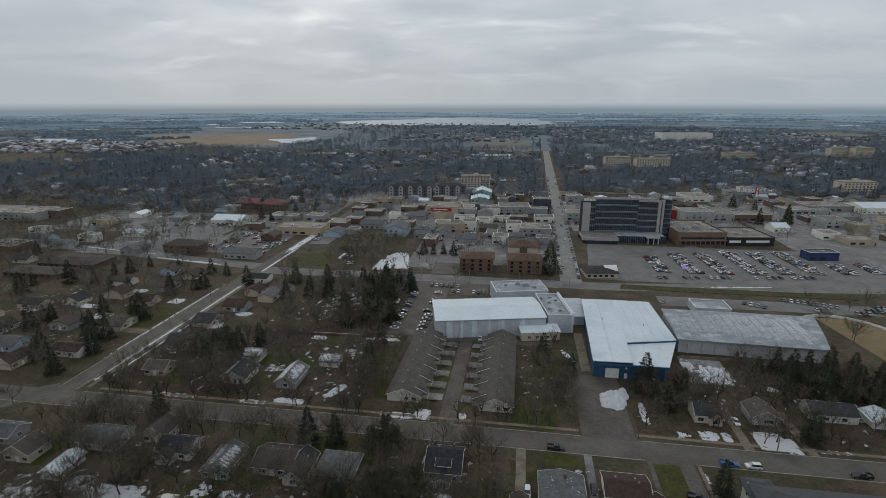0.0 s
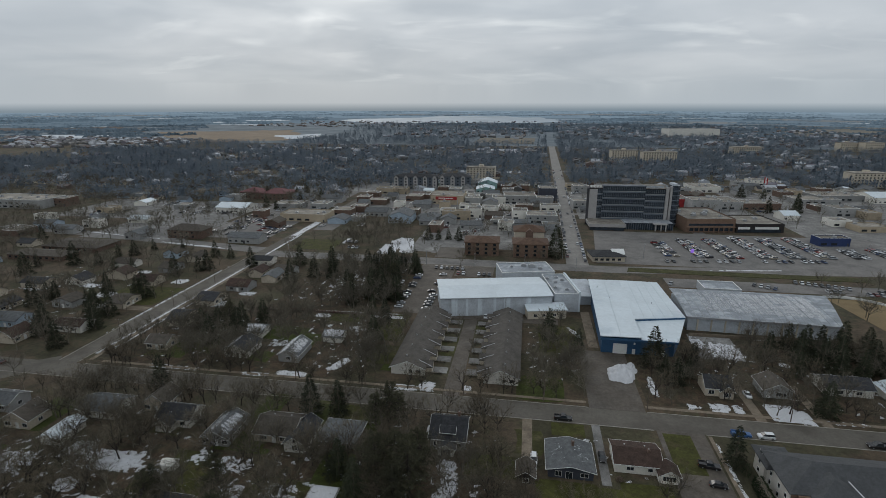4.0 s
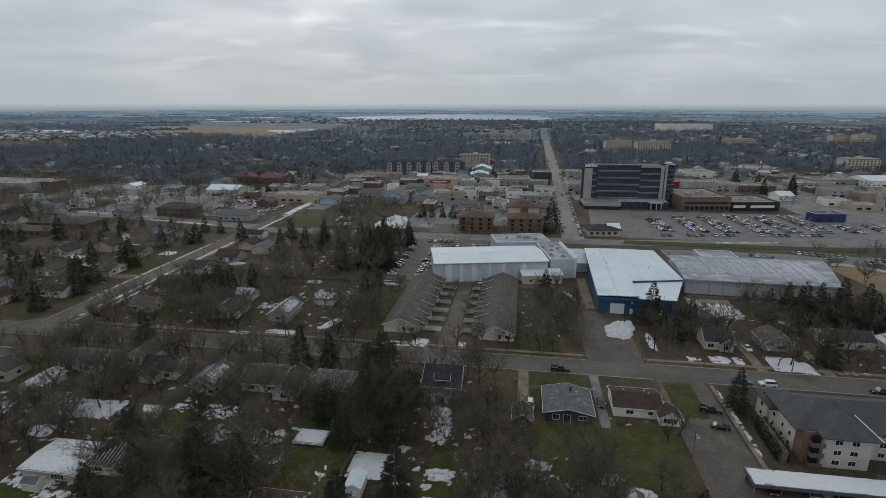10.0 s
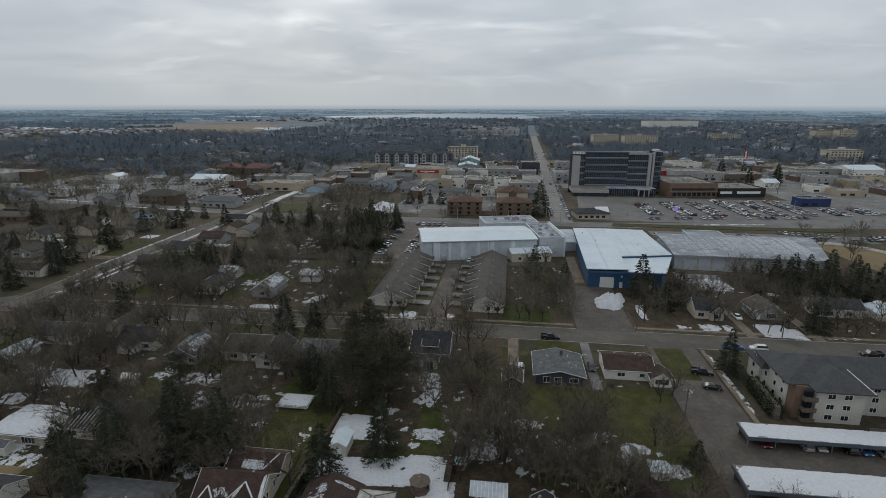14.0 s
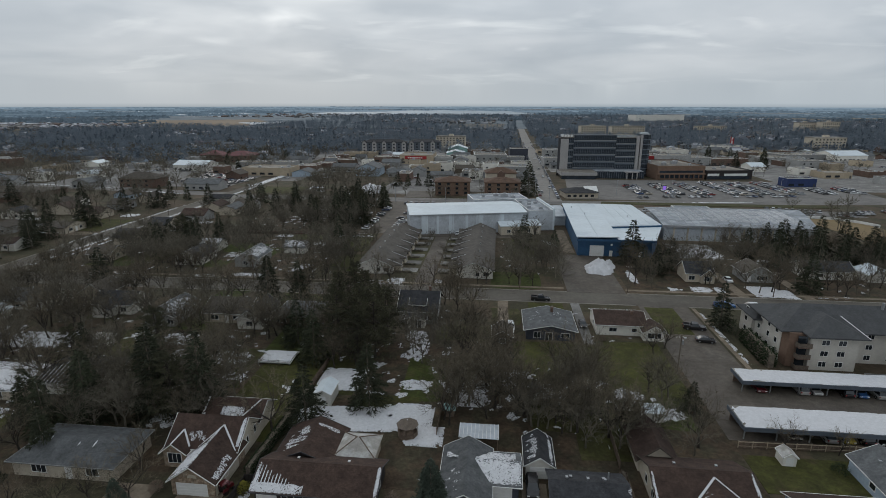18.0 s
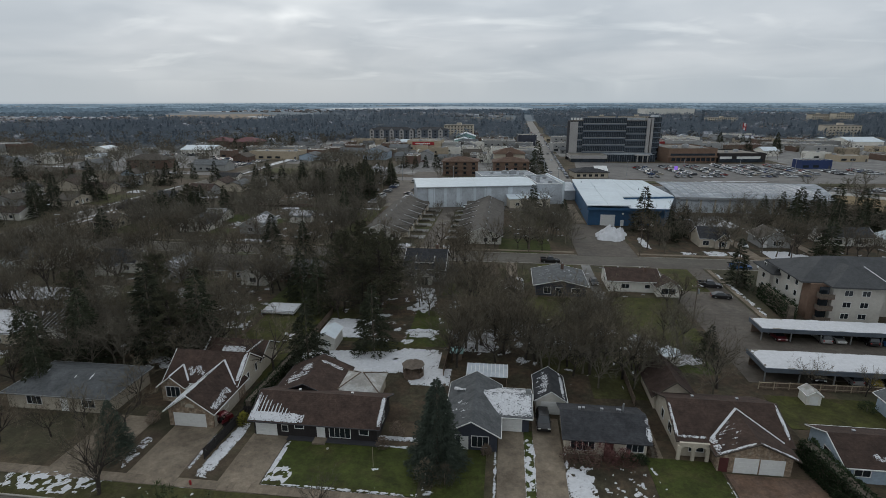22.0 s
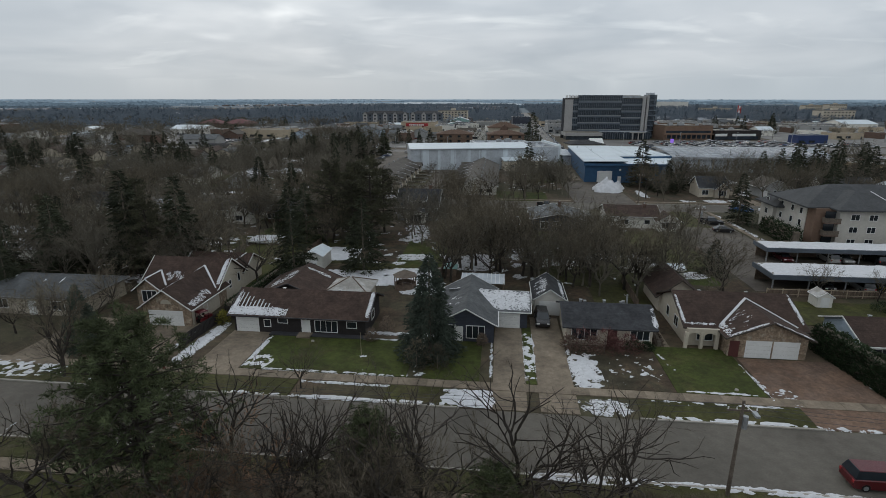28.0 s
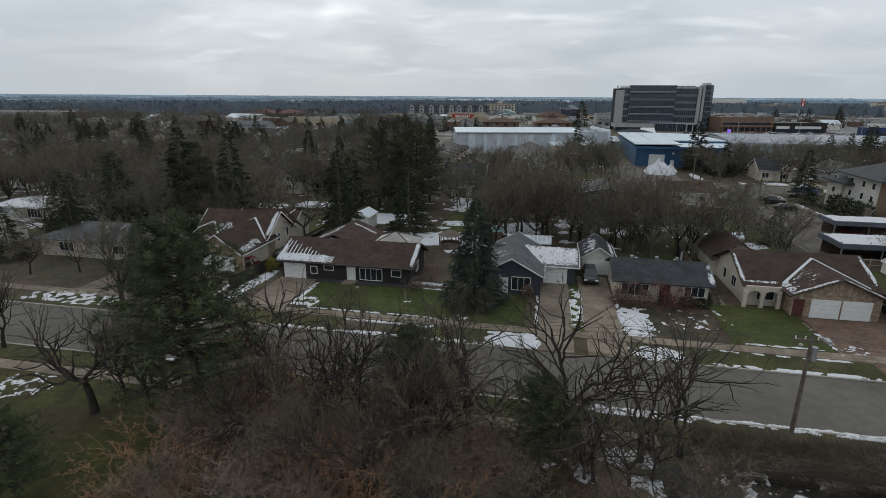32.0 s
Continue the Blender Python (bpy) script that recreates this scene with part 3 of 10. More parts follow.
def door(parent, m, w, h, material, label="", name="door"):
    def make():
        g = Geo().box(-w / 2 - 0.1, w / 2 + 0.1, -0.04, 0.03, h, h + 0.1).box(-w / 2 - 0.1, -w / 2, -0.04, 0.03, 0, h).box(w / 2, w / 2 + 0.1, -0.04, 0.03, 0, h)
        if name == "door":
            g.box(-w / 2, w / 2, -0.02, 0.02, 0, h)
        return g
    d = part(name, shared((name, w, h, material.name), make, material), None, parent, label, m)
    if name == "door":
        return d
    n = max(1, round(h / 0.53))
    for i in range(n):
        part("door_panel", shared(("door_panel", w, h, n, material.name), lambda: Geo().box(-w / 2, w / 2, -0.03, 0.02, 0.012, h / n - 0.012), material), None, d, m=pose(0, 0, i * h / n))
    return d


def house(u, v, w, d, h, rise, axis, wall, roof, label, rot=0.0, hip=False, over=0.5, openings=(), wings=(), chimney=None, trim=None, name="house", group="", vents=2, fascia=None):
    """A house whose front looks down the v axis. openings: (side, s, z, w, h, kind); wings: (x, y, w, d, h, rise, axis, wall, roof)."""
    trim = trim or M_TRIM
    top = thing(name, at(u, v, 0, rot), label, "garage" if "garage" in name else ("shed" if "shed" in name else "house"), group)
    bodies = [(-w / 2, w / 2, -d / 2, d / 2, h, rise, axis, wall, roof, hip)]
    for x, y, ww, dd, hh, rr, ax, wa, ro in wings:
        bodies.append((x - ww / 2, x + ww / 2, y - dd / 2, y + dd / 2, hh, abs(rr), ax, wa or wall, ro or roof, rr < 0))
    for x0, x1, y0, y1, hh, rr, ax, wa, ro, hp in bodies:
        part("wall", Geo().body(x0, x1, y0, y1, -0.3, hh, 0 if hp else rr, ax), wa, top)
        g = Geo()
        if hp:
            g.hip(x0, x1, y0, y1, hh, rr, over)
        else:
            g.gable(x0, x1, y0, y1, hh, rr, ax, over)
        rf = part("roof", g, ro, top)
        # eaves boards, one by one, on the houses that the camera comes near
        if v > 185:
            continue
        lines = []
        if hp:
            a, b, c, e = (x0 - over, y0 - over), (x1 + over, y0 - over), (x1 + over, y1 + over), (x0 - over, y1 + over)
            lines = [((*p, hh + 0.21), (*q, hh + 0.21)) for p, q in ((a, b), (b, c), (c, e), (e, a))]
        else:
            half = (y1 - y0) / 2 if ax == "x" else (x1 - x0) / 2
            zl, zh = hh - over * rr / half + 0.22, hh + rr + 0.22
            if ax == "x":
                lines = [((x0 - over, y, zl), (x1 + over, y, zl)) for y in (y0 - over - 0.04, y1 + over + 0.04)]
                lines += [((x, y, zl), (x, (y0 + y1) / 2, zh)) for x in (x0 - over - 0.02, x1 + over + 0.02) for y in (y0 - over, y1 + over)]
            else:
                lines = [((x, y0 - over, zl), (x, y1 + over, zl)) for x in (x0 - over - 0.04, x1 + over + 0.04)]
                lines += [((x, y, zl), ((x0 + x1) / 2, y, zh)) for y in (y0 - over - 0.02, y1 + over + 0.02) for x in (x0 - over, x1 + over)]
        for p, q in lines:
            if v > 420:
                continue
            part("eaves_board", Geo().bar(p, q, 0.07, 0.14), fascia or trim, rf)
    x0, x1, y0, y1 = bodies[0][:4]
    for side, s, z, ww, hh, kind, *which in openings:
        b = bodies[which[0]] if which else bodies[0]
        m = on_wall(*b[:4], side, s, z)
        if kind == "w":
            window(top, m, ww, hh, trim, max(0, round(ww / 0.8) - 1), v > 240)
        elif kind == "g":
            door(top, m, ww, hh, M_TRIM, "white panelled garage door", "garage_door")
        elif kind == "d":
            door(top, m, ww, hh, M_TRIM, "white front door")
        else:
            door(top, m, ww, hh, M_DOORRED, "dark red front door")
    if chimney:
        cx, cy, cz = chimney
        c = part("chimney", Geo().box(cx - 0.35, cx + 0.35, cy - 0.35, cy + 0.35, h, cz, 0.03).box(cx - 0.42, cx + 0.42, cy - 0.42, cy + 0.42, cz, cz + 0.12), M_BRICK, top)
        part("flue", Geo().tube((cx, cy, cz + 0.1), (cx, cy, cz + 0.45), 0.12, 0.12, 8), M_STEEL, c)
    for i in range(vents):
        sx = (i - 0.5) * w * 0.45
        yy = d * 0.18
        zz = h + rise * (1 - abs(yy) / (d / 2)) if axis == "x" else h + rise * (1 - abs(sx) / (w / 2))
        if hip:
            continue
        part("roof_vent", shared(("vent",), lambda: Geo().box(-0.15, 0.15, -0.15, 0.15, 0, 0.32, 0.03).box(-0.2, 0.2, -0.2, 0.2, 0.32, 0.36), M_STEEL), None, top, m=pose(sx, yy, zz + 0.1))
    return top


def snow_sheet(w, d, amp, seed, fill=0.5, cell=0.4, grain=1.2, edge=1.0, run=1.0, whole=False):
    """A thawing snow cover: a bumpy sheet that dips under its support where it has melted."""
    g = Geo()
    nx, ny = max(3, int(w / cell)), max(3, int(d / cell))
    for j in range(ny + 1):
        for i in range(nx + 1):
            x, y = -w / 2 + w * i / nx, -d / 2 + d * j / ny
            e = 1 - (abs(2 * x / w) ** 3 + abs(2 * y / d) ** 3) ** (1 / 3)
            n = noise.noise((x / grain + seed * 7.3, y / grain / run + seed * 3.1, seed)) + 0.5 * noise.noise((x / grain * 2.7 + seed, y / grain * 2.7 / run, 3 + seed)) + 0.32 * noise.noise((x / grain * 5.7 + seed, y / grain * 5.7 / run, 9 + seed))
            z = amp * (n * 1.4 + (fill - 0.5) * 3 + min(0.0, (e - 0.3) * 3.5 * edge))
            g.v.append((x, y, max(-0.12, min(z, amp * 1.6))))
    for j in range(ny):
        for i in range(nx):
            k = j * (nx + 1) + i
            q = (k, k + 1, k + nx + 2, k + nx + 1)
            if whole or max(g.v[p][2] for p in q) > -0.03:
                g.f.append(q)
    return g


SNOW_N = [0]


def snow_patch(u, v, w, d, amp=0.10, fill=0.5, rot=0.0, grain=1.2, z=0.02, label="patch of old melting snow on the grass"):
    SNOW_N[0] += 1
    fill += 0.12 if v > 75 else 0.0
    return solid("snow_patch", snow_sheet(w, d, amp, SNOW_N[0], fill, max(0.2, min(w, d) / 40, w * d / 900), grain), M_SNOW_THIN, at(u, v, z, rot), label, "snow", "stuff", True)


def roof_snow(top, x0, x1, y0, y1, m, fill=0.6, seed=1, amp=0.07, grain=1.0):
    """Snow on a roof slope: m carries the slope's plane into the house."""
    SNOW_N[0] += 1
    g = snow_sheet(x1 - x0, y1 - y0, amp, SNOW_N[0] + seed, fill, max(0.16, (x1 - x0) / 60), grain, 1.0, 3.0, True)
    return tagged(part("snow", g, M_SNOW_THIN, top, "thin old snow on the roof", m @ pose((x0 + x1) / 2, (y0 + y1) / 2, 0.02), True), "thin old snow on the roof", kind="stuff")


def slope(z, rise, half, side, mid=0.0, t=0.2):
    """The plane of one slope of a gable roof: origin at the ridge; local -y runs down for the front, x along the ridge."""
    a = math.degrees(math.atan2(rise, half))
    if side == "f":
        return pose(0, mid, z + rise + t, a, 0, 0)
    if side == "b":
        return pose(0, mid, z + rise + t) @ pose(0, 0, 0, 0, 0, 180) @ pose(0, 0, 0, a)
    if side == "r":
        return pose(mid, 0, z + rise + t) @ pose(0, 0, 0, 0, 0, 90) @ pose(0, 0, 0, a)
    return pose(mid, 0, z + rise + t) @ pose(0, 0, 0, 0, 0, -90) @ pose(0, 0, 0, a)


# ---- ground, roads ----
g = Geo()
ring = 4900.0
steps = [0, 60, 150, 400, 1000, 2200, ring]
pts = []
for r in steps[1:]:
    pts.append([(r * math.cos(a * math.pi / 24), r * math.sin(a * math.pi / 24), 0.0) for a in range(48)])
g.v = [(0, 0, 0)] + [p for q in pts for p in q]
for a in range(48):
    b = (a + 1) % 48
    g.f.append((0, 1 + a, 1 + b))
    for k in range(len(pts) - 1):
        g.f.append((1 + 48 * k + a, 1 + 48 * (k + 1) + a, 1 + 48 * (k + 1) + b, 1 + 48 * k + b))
solid("ground", g, M_GROUND, at(0, 0), "wide flat plain of dormant brown-green turf", "ground", "structure")


def flat(name, u0, u1, v0, v1, z, material, label, category, skew=0.0, depth=0.3):
    """A slab of paving or turf; skew moves its far end along u."""
    g = Geo().prism([(u0, v0), (u1, v0), (u1 + skew, v1), (u0 + skew, v1)], z - depth, z)
    return solid(name, g, material, at(0, 0), label, category, "structure")


def strip(name, a, b, w, z, material, label, category):
    """A straight band between two places of the grid."""
    a, b = Vector((*a, 0)), Vector((*b, 0))
    s = (b - a).normalized().cross(Vector((0, 0, 1))) * w / 2
    g = Geo().prism([tuple((a - s).xy), tuple((a + s).xy), tuple((b + s).xy), tuple((b - s).xy)][::-1], z - 0.3, z)
    return solid(name, g, material, at(0, 0), label, category, "structure")


def kerb(u0, u1, v0, v1, name="kerb"):
    g = Geo().box(u0, u1, v0, v1, -0.1, 0.14)
    return solid(name, g, M_KERB, at(0, 0), "worn grey concrete kerb along the street", "kerb", "structure")


# the three streets that cross the view
flat("road_1", -420, 420, 37.2, 46.0, 0.02, M_ASPHALT, "worn grey asphalt residential street", "road")
flat("road_2", -420, 180, 147.2, 156.8, 0.02, M_ASPHALT, "worn grey-brown asphalt residential street", "road")
flat("road_3", -176, 60, 304.5, 317.5, 0.02, M_LOT, "grey asphalt boulevard through town", "road")
strip("road_4", (55, 311), (420, 352), 13, 0.024, M_LOT, "grey asphalt boulevard bending away", "road")
strip("road_5", (-176, 318), (-420, 355), 13, 0.024, M_LOT, "grey asphalt cross street", "road")
flat("road_6", -177.2, -168.9, 156.8, 620, 0.028, M_ASPHALT, "grey asphalt avenue lined with houses", "road", 2)
flat("road_7", 25.5, 39.0, 317.5, 1460, 0.028, M_ROADGREY, "pale grey main street running to the horizon", "road", 22)
strip("road_8", (-176, 157), (-240, 108), 11, 0.03, M_ASPHALT, "grey asphalt street meeting the avenue", "road")
for i, (v, w) in enumerate(((470, 8), (560, 8), (660, 9), (780, 8))):
    flat("road_%d" % (9 + i), -420, 420, v, v + w, 0.016, M_LOT, "far grey cross street between buildings", "road", 0)
for i, u in enumerate((-62, -300, 125, 260)):
    flat("road_%d" % (13 + i), u, u + 9, 330, 800, 0.018, M_LOT, "far grey side street in town", "road", 6)
for u0, u1 in ((-420, -20.5), (-11, -3), (14.5, 31), (40.5, 420)):
    kerb(u0, u1, 46.0, 46.2)
kerb(-420, 420, 37.0, 37.2)
for u0, u1 in ((-165, -26.2), (-20.4, 22.5), (40.8, 180)):
    kerb(u0, u1, 156.8, 157.0)
for u0, u1 in ((-230, 41), (56, 180)):
    kerb(u0, u1, 147.0, 147.2)
kerb(-168, -17, 317.5, 317.7)
kerb(-168, 24, 304.3, 304.5)
for u in (-177.4, -168.9):
    kerb(u, u + 0.2, 158, 304)


def slabs(name, u0, u1, v0, v1, n_u, label, z=0.12):
    """A pavement of cast slabs with open joints."""
    top = thing(name, at(0, 0), label, "pavement", "", "structure")
    n = max(1, round((u1 - u0) / n_u))
    w = (u1 - u0) / n
    me = Geo().box(0.01, w - 0.01, 0.01, v1 - v0 - 0.01, -0.25, 0.0).mesh("slab", M_CONCRETE)
    for i in range(n):
        part("slab", me, None, top, m=pose(u0 + i * w, v0, z + CATCH.uniform(-0.008, 0.008)))
    return top


slabs("pavement", -60, 56, 49.7, 51.2, 1.9, "pale concrete pavement slabs beside the lawns")
flat("pavement_2", -420, -60, 49.7, 51.2, 0.12, M_CONCRETE, "pale concrete pavement along the street", "pavement")
flat("pavement_3", -55, 9, 33.0, 34.4, 0.10, M_CONCRETE, "pale concrete pavement under the trees", "pavement")
flat("pavement_4", -160, 22, 159.2, 160.6, 0.12, M_CONCRETE, "pale concrete pavement along the street", "pavement")
flat("pavement_5", 41, 180, 159.2, 160.6, 0.12, M_CONCRETE, "pale concrete pavement along the street", "pavement")
flat("pavement_6", -166.4, -164.6, 160, 300, 0.12, M_CONCRETE, "pale concrete pavement along the avenue", "pavement")
for u0, u1 in ((-60, -20.8), (-10.8, -3.2), (14.8, 30.6), (41, 56)):
    flat("boulevard", u0, u1, 46.2, 49.6, 0.11, M_BOULEVARD, "strip of dull grass between kerb and pavement", "grass strip")
flat("boulevard", -60, 40, 34.5, 37.0, 0.10, M_BOULEVARD, "strip of dull grass between kerb and pavement", "grass strip")
flat("boulevard", 60, 190, 308, 316, 0.20, M_BOULEVARD, "grassed median of the boulevard", "grass strip", 2)

# yards, drives and lots
LAWNS = [(-28.4, -9.3, 51.4, 60.4, 0.10), (-7.5, -1.2, 51.3, 62.5, 0.08), (3.9, 5.0, 51.3, 66, 0.08), (19.5, 28.5, 51.3, 62, 0.10), (42, 60, 71, 80, 0.07),
         (27, 40, 95, 122, 0.05), (-44, -38, 75, 112, 0.05), (-26, -14, 84, 92, 0.05), (6, 21, 100, 120, 0.04), (10, 20, 140, 146.5, 0.05), (-60, -48, 128, 146, 0.04),
         (-118, -96, 68, 80, 0.05), (-100, -80, 98, 108, 0.05), (43, 51, 128, 146, 0.07), (7, 23, 195, 222, 0.05), (-64, -52, 195, 224, 0.05), (-213, -181, 215, 240, 0.05), (-160, -130, 325, 352, 0.05)]
BACK = [(-51, -37.2, 82, 108, 0.07), (-104, -88, 68, 78, 0.06), (-92, -80, 100, 110, 0.06), (5, 40, 104, 119, 0.055)]
for u0, u1, v0, v1, z in BACK:
    flat("lawn", u0, u1, v0, v1, z, M_OLIVE, "olive winter lawn of a back yard", "lawn")
for u0, u1, v0, v1, z in LAWNS:
    flat("lawn", u0, u1, v0, v1, z, M_OLIVE if v0 > 68 else M_LAWN, "patch of wet green lawn", "lawn")
DRIVES = [(-46.2, -39.3, 46.2, 62.6, M_CONCRETE, "stained concrete"), (-34.0, -28.7, 46.2, 61.0, M_CONCRETE, "stained concrete"), (0.3, 3.8, 46.2, 66.5, M_CONCRETE, "stained concrete"),
          (5.1, 8.9, 46.2, 69.5, M_CONCRETE, "stained concrete"), (28.9, 41.0, 46.2, 60.0, M_PAVER, "brown paved"), (-57, -50, 46.2, 63, M_CONCRETE, "pale concrete"),
          (-26.2, -20.4, 156.8, 222, M_ASPHALT_DK, "dark asphalt"), (22.8, 40.5, 156.8, 199, M_ASPHALT_DK, "dark asphalt"), (41.6, 55.5, 84, 147.2, M_ASPHALT_DK, "patched asphalt"),
          (-40, 16, 222.5, 229, M_ASPHALT_DK, "dark asphalt"), (-62, -41, 226, 304.5, M_ASPHALT_DK, "dark asphalt"), (48, 82, 86, 103, M_ASPHALT_DK, "dark asphalt"),
          (-73, -70.2, 120, 147, M_MUD, "muddy"), (-30.6, -27.6, 118, 147, M_MUD, "muddy"), (1.2, 4.2, 119, 147, M_CONCRETE, "concrete"), (22.3, 24.8, 120, 147, M_GRAVEL, "gravel"),
          (57, 59.5, 157, 176, M_MUD, "muddy"), (74, 77, 157, 182, M_CONCRETE, "concrete"), (93, 96, 157, 182, M_CONCRETE, "concrete"), (-97, -93.5, 126, 147, M_MUD, "muddy"),
          (-200, -180, 208, 213, M_CONCRETE, "concrete"), (-85, -80, 157, 190, M_MUD, "muddy"), (27.0, 31.0, 202, 240, M_CONCRETE, "pale concrete")]
for u0, u1, v0, v1, m, l in DRIVES:
    flat("driveway", u0, u1, v0, v1, 0.06 + CATCH.uniform(0, 0.01), m, l + " driveway", "driveway")
flat("parking_lot", 44, 236, 324, 412, 0.05, M_LOT, "large worn asphalt parking lot", "parking lot", 8)
flat("parking_lot", -40, -18, 284, 304, 0.05, M_ASPHALT_DK, "asphalt parking lot behind the white building", "parking lot")
flat("parking_lot", 78, 190, 284, 299, 0.05, M_LOT, "asphalt parking strip along the boulevard", "parking lot")
flat("parking_lot", -58, -40, 320, 345, 0.05, M_ASPHALT_DK, "asphalt lot beside the brown apartments", "parking lot")
flat("parking_lot", -78, -58, 332, 420, 0.055, M_GRAVEL, "gravel lot with heaped snow", "parking lot")
flat("parking_lot", -245, -188, 345, 440, 0.05, M_LOT, "asphalt lot between sheds", "parking lot")
flat("parking_lot", -166, -150, 380, 440, 0.045, M_LOT, "asphalt yard beside the store", "parking lot")
flat("parking_lot", -330, -246, 330, 395, 0.043, M_GRAVEL, "pale gravel yard by the flats", "parking lot")
flat("parking_lot", -245, -186, 440, 560, 0.045, M_LOT, "asphalt lots behind the stores", "parking lot")
flat("parking_lot", -168, 24, 440, 468, 0.045, M_GRAVEL, "pale gravel yards in town", "parking lot")
flat("parking_lot", -60, 24, 345, 438, 0.04, M_GRAVEL, "pale gravel yards in town", "parking lot")
flat("parking_lot", -160, -62, 455, 560, 0.04, M_GRAVEL, "pale gravel yards in town", "parking lot")
flat("parking_lot", 205, 420, 370, 620, 0.042, M_GRAVEL, "pale gravel and asphalt yards", "parking lot")
flat("parking_lot", 45, 200, 455, 600, 0.041, M_GRAVEL, "pale gravel and asphalt yards", "parking lot")
flat("parking_lot", -420, -250, 395, 470, 0.041, M_GRAVEL, "pale gravel yards by the school", "parking lot")
flat("parking_lot", -250, -62, 560, 640, 0.041, M_GRAVEL, "pale gravel yards in town", "parking lot")
flat("patio", -97.5, -91.5, 70.5, 76.0, 0.10, M_SAND, "tan paved patio with snow round it", "patio")
flat("pad", 69, 86, 199, 222, 0.05, M_GRAVEL, "pale concrete pad beside the arena", "pad", 1)
flat("riding_ring", 160, 185, 215, 278, 0.06, M_SAND, "ochre sand ring behind the arena", "sand ring", -8)
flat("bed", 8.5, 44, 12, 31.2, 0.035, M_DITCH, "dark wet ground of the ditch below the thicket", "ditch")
flat("bed", -36, 4, 22, 33, 0.03, M_MUD, "brown leaf litter under the trees", "leaf litter")
flat("bed", -120, 42, 66, 118, 0.014, M_MUD, "brown leaf litter of the back yards", "leaf litter")
flat("bed", -165, -64, 160.6, 222, 0.014, M_MUD, "brown leaf litter of the back yards", "leaf litter")
flat("bed", -122, -62, 222, 300, 0.02, M_MUD, "brown leaf litter of the wood", "leaf litter")
flat("bed", 42, 150, 162, 225, 0.016, M_MUD, "brown leaf litter under the spruces", "leaf litter")
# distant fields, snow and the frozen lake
flat("ground_far", -4200, 4200, 1240, 2800, 0.12, M_PLAIN_HAZED, "far plain of dull woods and fields, haze painted in its colour", "ground")


def field(corners, z, material, label, category="field", name="field", rough=60.0, seed=1):
    """A far field or water with wandering edges, from its corners in order."""
    pts, n = [], len(corners)
    for k in range(n):
        (ua, va), (ub, vb) = corners[k], corners[(k + 1) % n]
        for i in range(10):
            f = i / 10
            u, v = ua + (ub - ua) * f, va + (vb - va) * f
            e = rough * math.sin(math.pi * f) ** 0.5
            pts.append((u + e * noise.noise((u * 0.011, v * 0.011, seed)), v + e * noise.noise((u * 0.013, v * 0.009, seed + 5))))
    g = Geo()
    g.v = [(u, v, z) for u, v in pts]
    c = len(g.v)
    g.v.append((sum(p[0] for p in pts) / c, sum(p[1] for p in pts) / c, z))
    g.f = [(i, (i + 1) % c, c) for i in range(c)]
    return solid(name, g, material, at(0, 0), label, category, "structure")


field([(-864, 1231), (-633, 1340), (-850, 1860), (-1250, 1640)], 0.6, M_STUBBLE, "tan stubble field beyond the town", seed=2)
field([(-1800, 1190), (-1150, 1365), (-1240, 1480), (-2000, 1320)], 0.5, M_SNOWFIELD, "long snow-covered field beyond the town", seed=3)
field([(-655, 1378), (-600, 1430), (-660, 1640), (-765, 1530)], 0.7, M_SNOWFIELD, "small snow-covered field", seed=4, rough=30)
field([(-2300, 1500), (-1300, 1650), (-1830, 2170), (-3200, 2100)], 0.45, M_PLOUGH, "dark ploughed field beyond the town", seed=5)
field([(764, 1680), (2400, 1900), (2900, 2800), (1040, 2750)], 0.5, M_DRYGRASS, "dry grass plain beyond the town", seed=7)
field([(-1350, 2200), (-1050, 2230), (-1080, 2290), (-1400, 2270)], 0.9, M_SNOWFIELD, "thin white strip of far snow", seed=8)
field([(-2300, 2300), (-1800, 2360), (-1830, 2440), (-2350, 2390)], 0.8, M_SNOWFIELD, "thin white strip of far snow", seed=9)
flat("field", -140, 10, 1310, 1520, 0.5, M_DRYGRASS, "open dry grass ground by the road", "field", 6)
for k, (u, v, w, d) in enumerate(((-330, 840, 70, 26), (180, 1020, 60, 30), (-420, 1120, 90, 30), (330, 830, 60, 24), (-180, 980, 50, 26), (420, 960, 70, 30), (-560, 900, 60, 40), (250, 1180, 120, 40), (-60, 1130, 60, 40), (520, 1330, 140, 50), (-250, 730, 60, 20), (-40, 760, 50, 22))):
    flat("field", u - w / 2, u + w / 2, v - d / 2, v + d / 2, 0.3, (M_DRYGRASS, M_GRAVEL, M_SNOWFIELD)[k % 3], "open clearing among the far trees", "field", 12)
FIELDS = [(-312, -232, 466, 532), (-1240, -600, 1215, 1860), (-1800, -1100, 1190, 1600), (-770, -590, 1370, 1650), (740, 2900, 1740, 2900), (-2900, -1300, 1640, 2300), (-2600, -1050, 1330, 1510), (-720, -570, 1390, 1600), (-1050, 250, 2420, 3310), (-365, -295, 825, 855), (150, 215, 1003, 1037), (-465, -375, 1103, 1137), (300, 362, 816, 844), (-205, -150, 965, 995), (385, 460, 943, 977), (-590, -525, 878, 922), (190, 315, 1158, 1202), (-90, -25, 1108, 1152), (450, 595, 1303, 1357), (-280, -215, 718, 742), (-65, -10, 747, 773), (-145, 20, 1300, 1530), (-1500, -840, 1000, 1330)]

